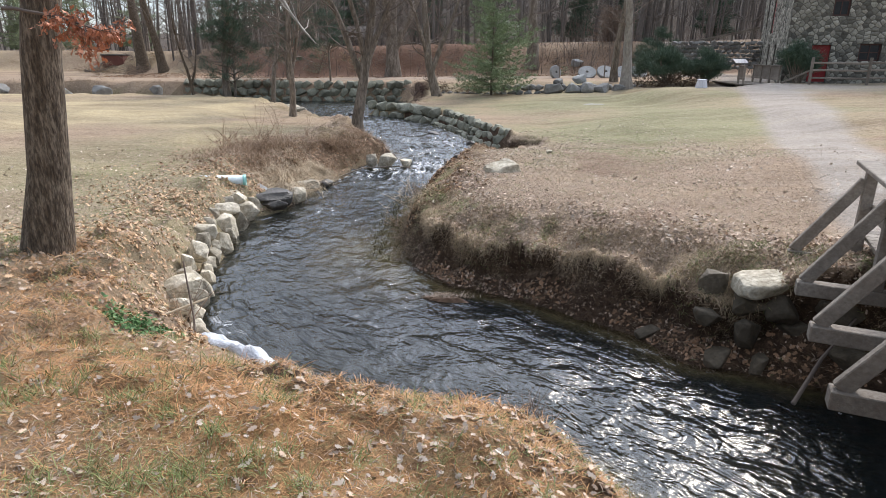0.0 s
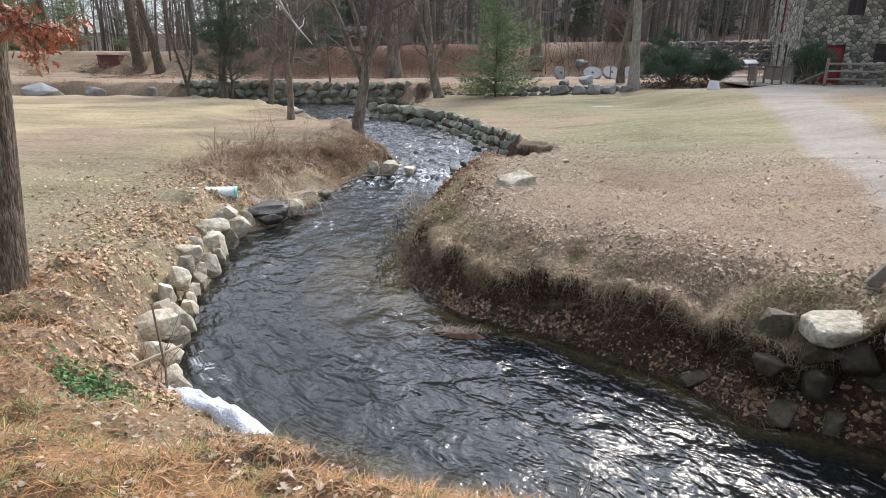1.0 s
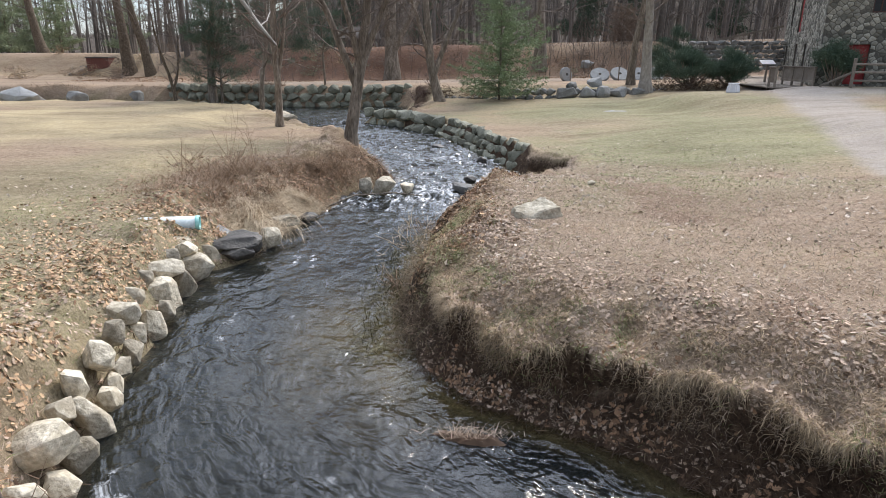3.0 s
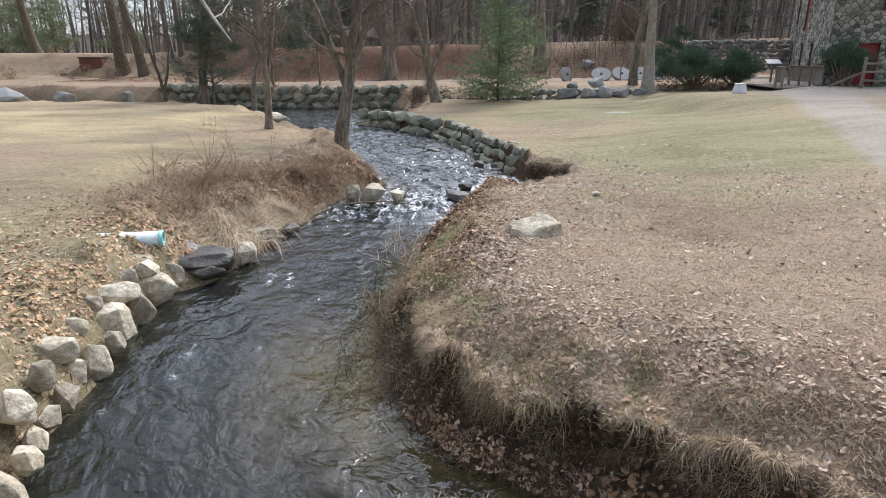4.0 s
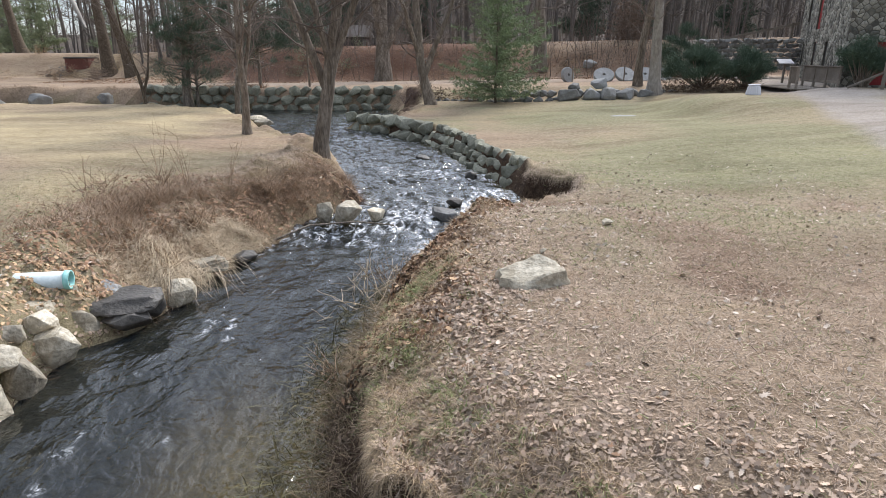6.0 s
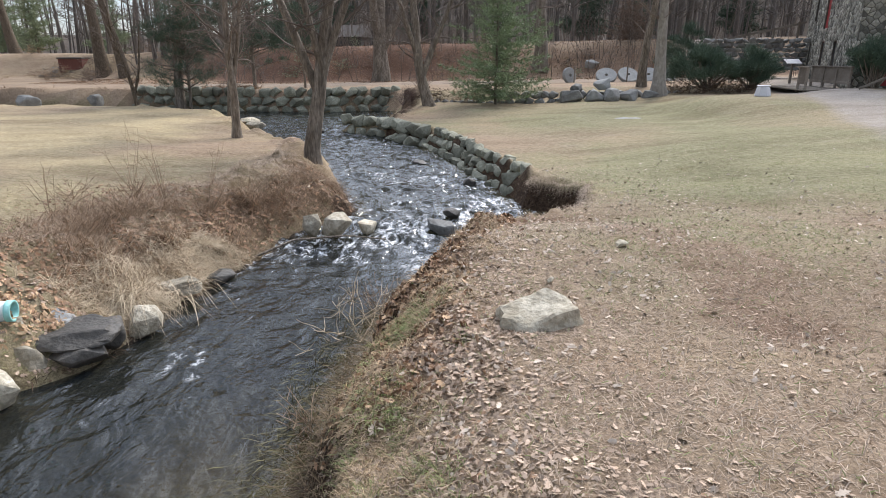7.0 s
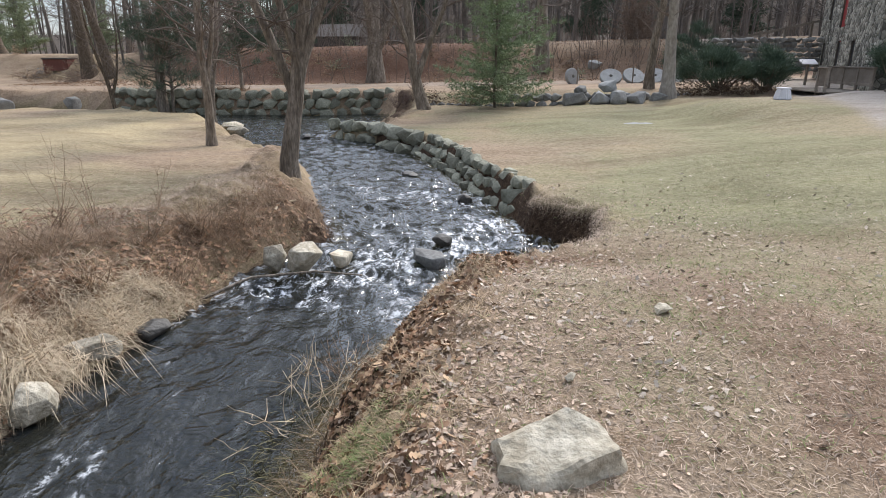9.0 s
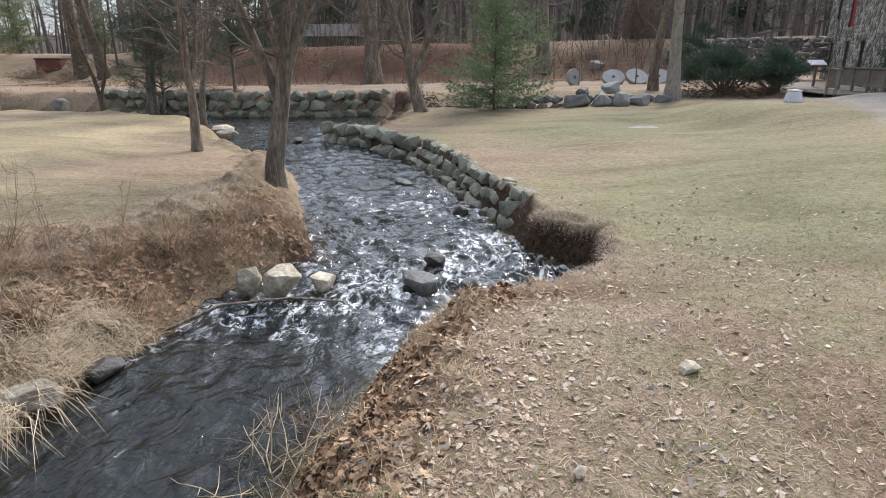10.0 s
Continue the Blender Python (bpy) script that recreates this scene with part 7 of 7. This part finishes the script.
def twig_bush(name, at, label, n, height, seed, spread=0.5, mat=BRUSH, r0=0.006, up=1.0, sub=3):
    r = random.Random(seed)
    v, f = [], []
    for k in range(n):
        a = r.uniform(0, 6.283)
        pts, rad = limb(r, Vector((0.12 * r.gauss(0, 1) * spread, 0.12 * r.gauss(0, 1) * spread, -0.03)), Vector((math.cos(a) * spread, math.sin(a) * spread, up)), height * r.uniform(0.5, 1.1), r0, 5, 0.14, 0.02, 0.7)
        tube(v, f, pts, rad, 4)
        for s in range(sub):
            sp, sr = limb(r, pts[r.randrange(2, 5)], Vector((r.gauss(0, 1), r.gauss(0, 1), r.uniform(0, 1))), height * r.uniform(0.15, 0.4), r0 * 0.6, 3, 0.2, 0.0, 0.6)
            tube(v, f, sp, sr, 3)
    ob = part_mesh(name, mesh_of(name, [tuple(p) for p in v], f), mat)
    ob.location = at
    return tagged(ob, label, "shrub")


twig_bush("dead_weed", on(-5.5, 18.0), "tall thin dead weed stems", 5, 1.3, 1, 0.2)
twig_bush("dead_weed", on(-4.75, 17.6), "tall thin dead weed stems", 7, 1.35, 2, 0.2)
twig_bush("dead_weed", on(-4.1, 18.4), "thin dead weed stems", 5, 0.8, 3, 0.25)
twig_bush("dead_weed", on(-5.9, 16.2), "thin dead weed stems", 4, 0.9, 4, 0.3)
twig_bush("bare_shrub", on(-4.6, 16.4), "low tangled brown bare shrub", 26, 0.75, 5, 0.9)
twig_bush("bare_shrub", on(-3.9, 17.3), "low tangled brown bare shrub", 26, 0.65, 6, 0.9)
twig_bush("bare_shrub", on(-5.2, 17.4), "low tangled brown bare shrub", 22, 0.7, 7, 0.9)
twig_bush("shore_shrub", on(-0.72, 13.85), "pale bare branches reaching over the water", 24, 1.0, 8, 1.3, DRYPALE, 0.009, 0.55, 5)
for k, (x, y, h_) in enumerate(((-2.9, 18.6, 0.6), (-3.3, 18.0, 0.7), (-2.6, 19.6, 0.5), (-3.9, 15.9, 0.6), (-4.9, 15.6, 0.7), (-3.4, 16.6, 0.6), (-3.1, 20.8, 0.5), (-6.0, 17.0, 0.6))):
    twig_bush("bare_shrub", on(x, y), "low tangled brown bare shrub on the bank", 22, h_, 70 + k, 1.0)
twig_bush("shore_shrub", on(-0.85, 11.8), "bare twigs at the waterline", 22, 0.5, 9, 1.0)
twig_bush("shore_shrub", on(-0.5, 14.6), "dark bare twigs on the bank", 20, 0.6, 10, 0.9)
twig_bush("bank_twig", on(-2.9, 6.1), "thin brown stems on the near bank", 9, 0.6, 11, 0.5)
twig_bush("bank_twig", on(0.75, 4.2), "low grey bare twigs at the near shore", 22, 0.38, 12, 0.9, TWIG, 0.004)

# russet leaves still hanging on an oak twig, and a long limb over the stream; both grow from the oak
base = Vector(oak.location)
v, f = [], []
r = random.Random(5)
pts, rad = limb(r, Vector((0.15, -0.05, 2.62)), Vector((1.0, -0.1, -0.04)), 1.1, 0.022, 7, 0.07, -0.02, 0.7)
tube(v, f, pts, rad, 5)
tips = []
for k in range(16):
    sp, sr = limb(r, pts[r.randrange(4, 8)], Vector((r.gauss(0.5, 0.5), r.gauss(0, 0.7), r.gauss(-0.1, 0.5))), r.uniform(0.12, 0.32), 0.006, 3, 0.2, -0.04, 0.5)
    tube(v, f, sp, sr, 3)
    tips += sp[1:]
lb = part_mesh("leafy_twig", mesh_of("leafy_twig", [tuple(p) for p in v], f), TWIG, oak, "twig with clinging leaves", True)
lv, lf = [], []
for t_ in tips * 13:
    c = t_ + Vector((r.gauss(0, 0.04), r.gauss(0, 0.04), r.gauss(-0.03, 0.03)))
    a, b = Vector((r.gauss(0, 1), r.gauss(0, 1), r.gauss(0, 1))).normalized(), Vector((r.gauss(0, 1), r.gauss(0, 1), -1.2)).normalized()
    s = r.uniform(0.035, 0.06)
    i = len(lv)
    up_ = a.cross(b).normalized()
    lobes = [(0, 0), (0.16, 0.3), (0.42, 0.38), (0.22, 0.7), (0.5, 0.95), (0.2, 1.15), (0, 1.55), (-0.2, 1.15), (-0.5, 0.95), (-0.22, 0.7), (-0.42, 0.38), (-0.16, 0.3)]
    lv += [tuple(c + (b * q_ + a * p_ + up_ * (p_ * p_ * 0.8 - 0.25 * q_ * q_)) * s) for p_, q_ in lobes]
    lf += [(i, i + j_, i + j_ + 1, i + 12 - j_) if j_ == 1 else (i + j_, i + j_ + 1, i + 11 - j_, i + 12 - j_) for j_ in range(1, 6)]
part_mesh("hanging_leaves", mesh_of("hanging_leaves", lv, lf), LEAF_HANG, lb, "russet dead oak leaves")
v, f = [], []
way_ = [Vector(p) - base for p in ((-4.45, 6.55, 7.2), (-4.1, 8.2, 6.9), (-3.5, 10.0, 6.0), (-2.95, 10.9, 4.7), (-2.57, 10.8, 4.0), (-2.3, 10.5, 3.72), (-2.04, 10.16, 3.5))]
tube(v, f, way_, [0.09, 0.07, 0.05, 0.032, 0.024, 0.017, 0.008], 7)
for k in range(10):
    j = r.randrange(2, 6)
    sp, sr = limb(r, way_[j], Vector((r.gauss(0, 0.7), r.gauss(0, 0.7), r.gauss(0.3, 0.5))), r.uniform(0.3, 0.9), 0.01, 4, 0.2, 0.05, 0.6)
    tube(v, f, sp, sr, 3)
part_mesh("hanging_limb", mesh_of("hanging_limb", [tuple(p) for p in v], f), BARK3, oak, "pale bare limb drooping over the stream", True)

# low green and tan brush on the slope below the terrace
r = random.Random(12)
for k in range(26):
    x, y = r.uniform(-12, 20), r.uniform(53.2, 57.5)
    evergreen("slope_brush", on(x, y), "low scrubby brush on the far slope", r.uniform(0.7, 1.3), r.uniform(0.6, 1.1), 0.02, 300 + k, 0.05, (OLIVE, BEECH, THATCH)[k % 3], 0.14, 6, 26, 7, 0.3)

for k in range(16):
    x, y = r.uniform(-46, -26), r.uniform(55, 70)
    evergreen("field_brush", on(x, y), "low tan dead brush at the field edge", r.uniform(0.7, 1.3), r.uniform(0.9, 1.6), 0.02, 400 + k, 0.05, (THATCH, BRUSH, BEECH)[k % 3], 0.16, 6, 30, 7, 0.3)
for k, (x, y) in enumerate(((0.2, 40.5), (1.5, 39.9), (2.4, 39.4), (3.4, 39.3), (-0.6, 41.0))):
    evergreen("low_brush", on(x, y), "low brown brush behind the lawn", 0.7, 0.7, 0.02, 360 + k, 0.05, (ROOT, BRUSH)[k % 2], 0.16, 6, 30, 8, 0.3)
for k, (x, y) in enumerate(((12.4, 39.4), (13.3, 39.3), (14.3, 39.4), (15.2, 39.3), (16.0, 39.5))):
    evergreen("low_brush", on(x, y), "low dark brown brush under the evergreen bushes", 0.75, 0.75, 0.02, 340 + k, 0.05, ROOT, 0.16, 6, 34, 8, 0.3)
for k, (x, y) in enumerate(((-1.9, 41.6), (-1.3, 41.0), (-0.8, 41.9))):
    twig_bush("bramble", on(x, y), "purple-brown bramble at the end of the stone wall", 30, 1.1, 60 + k, 0.9, DARKWOOD, 0.008)

# rank dead grass along the ditch beyond the lawn
q = spots(16000, -46, -11, 40.6, 48.5, lambda x, y: np.clip(0.35 + 1.3 * fbm(x, y, 0.5, 3, 93), 0, 1) * np.exp(-((y - 43.0 - 0.06 * (-x - 12)) / 1.9) ** 2), 0.1)
p = upon(q)
blades("ditch_grass", p, headings(len(p), g.uniform(0.4, 1.6, len(p))), g.uniform(0.15, 0.5, len(p)), g.uniform(0.012, 0.028, len(p)), g.uniform(0.1, 0.5, len(p)), BRUSH, "rank brown dead grass along the ditch", "grass")

# pale fleck on the lawn
lumpy_patch("bare_patch", 7.6, 30.8, 0.55, 0.3, 5, 0.03, BLUESTONE, "pale flat stone set in the lawn", "stone", 11)

# undergrowth of thin saplings on the slope
r = random.Random(31)
v, f = [], []
for k in range(1500):
    y = r.uniform(52.5, 66) if k < 620 else 64 + 44 * r.random()
    x = r.uniform(-0.38, 0.3) * y if r.random() < 0.75 else r.uniform(0.2, 0.5) * y
    if 2 < x < 9 and y > 57:
        continue
    p0 = Vector((x, y, gz(x, y) - 0.05))
    pts, rad = limb(r, p0, Vector((r.gauss(0, 0.25), r.gauss(0, 0.25), 1)), r.uniform(0.8, 4.0), r.uniform(0.012, 0.03), 4, 0.1, 0.04, 0.6)
    tube(v, f, pts, rad, 3)
    for s in range(4):
        sp, sr = limb(r, pts[r.randrange(1, 5)], Vector((r.gauss(0, 1), r.gauss(0, 1), r.uniform(0.1, 1))), r.uniform(0.3, 1.1), 0.009, 2, 0.2, 0.0, 0.5)
        tube(v, f, sp, sr, 3)
tagged(part_mesh("undergrowth", mesh_of("undergrowth", [tuple(p) for p in v], f), TWIG), "thin bare saplings and brambles on the slope", "undergrowth", kind="stuff")
q = np.stack([g.uniform(-30, 22, 12000), g.uniform(52, 60, 12000)], -1)
leaves("slope_leaves", q, g.uniform(0.07, 0.13, len(q)), LEAF_RED, "thick russet leaf litter on the far slope", 0.03, True, 0.6)
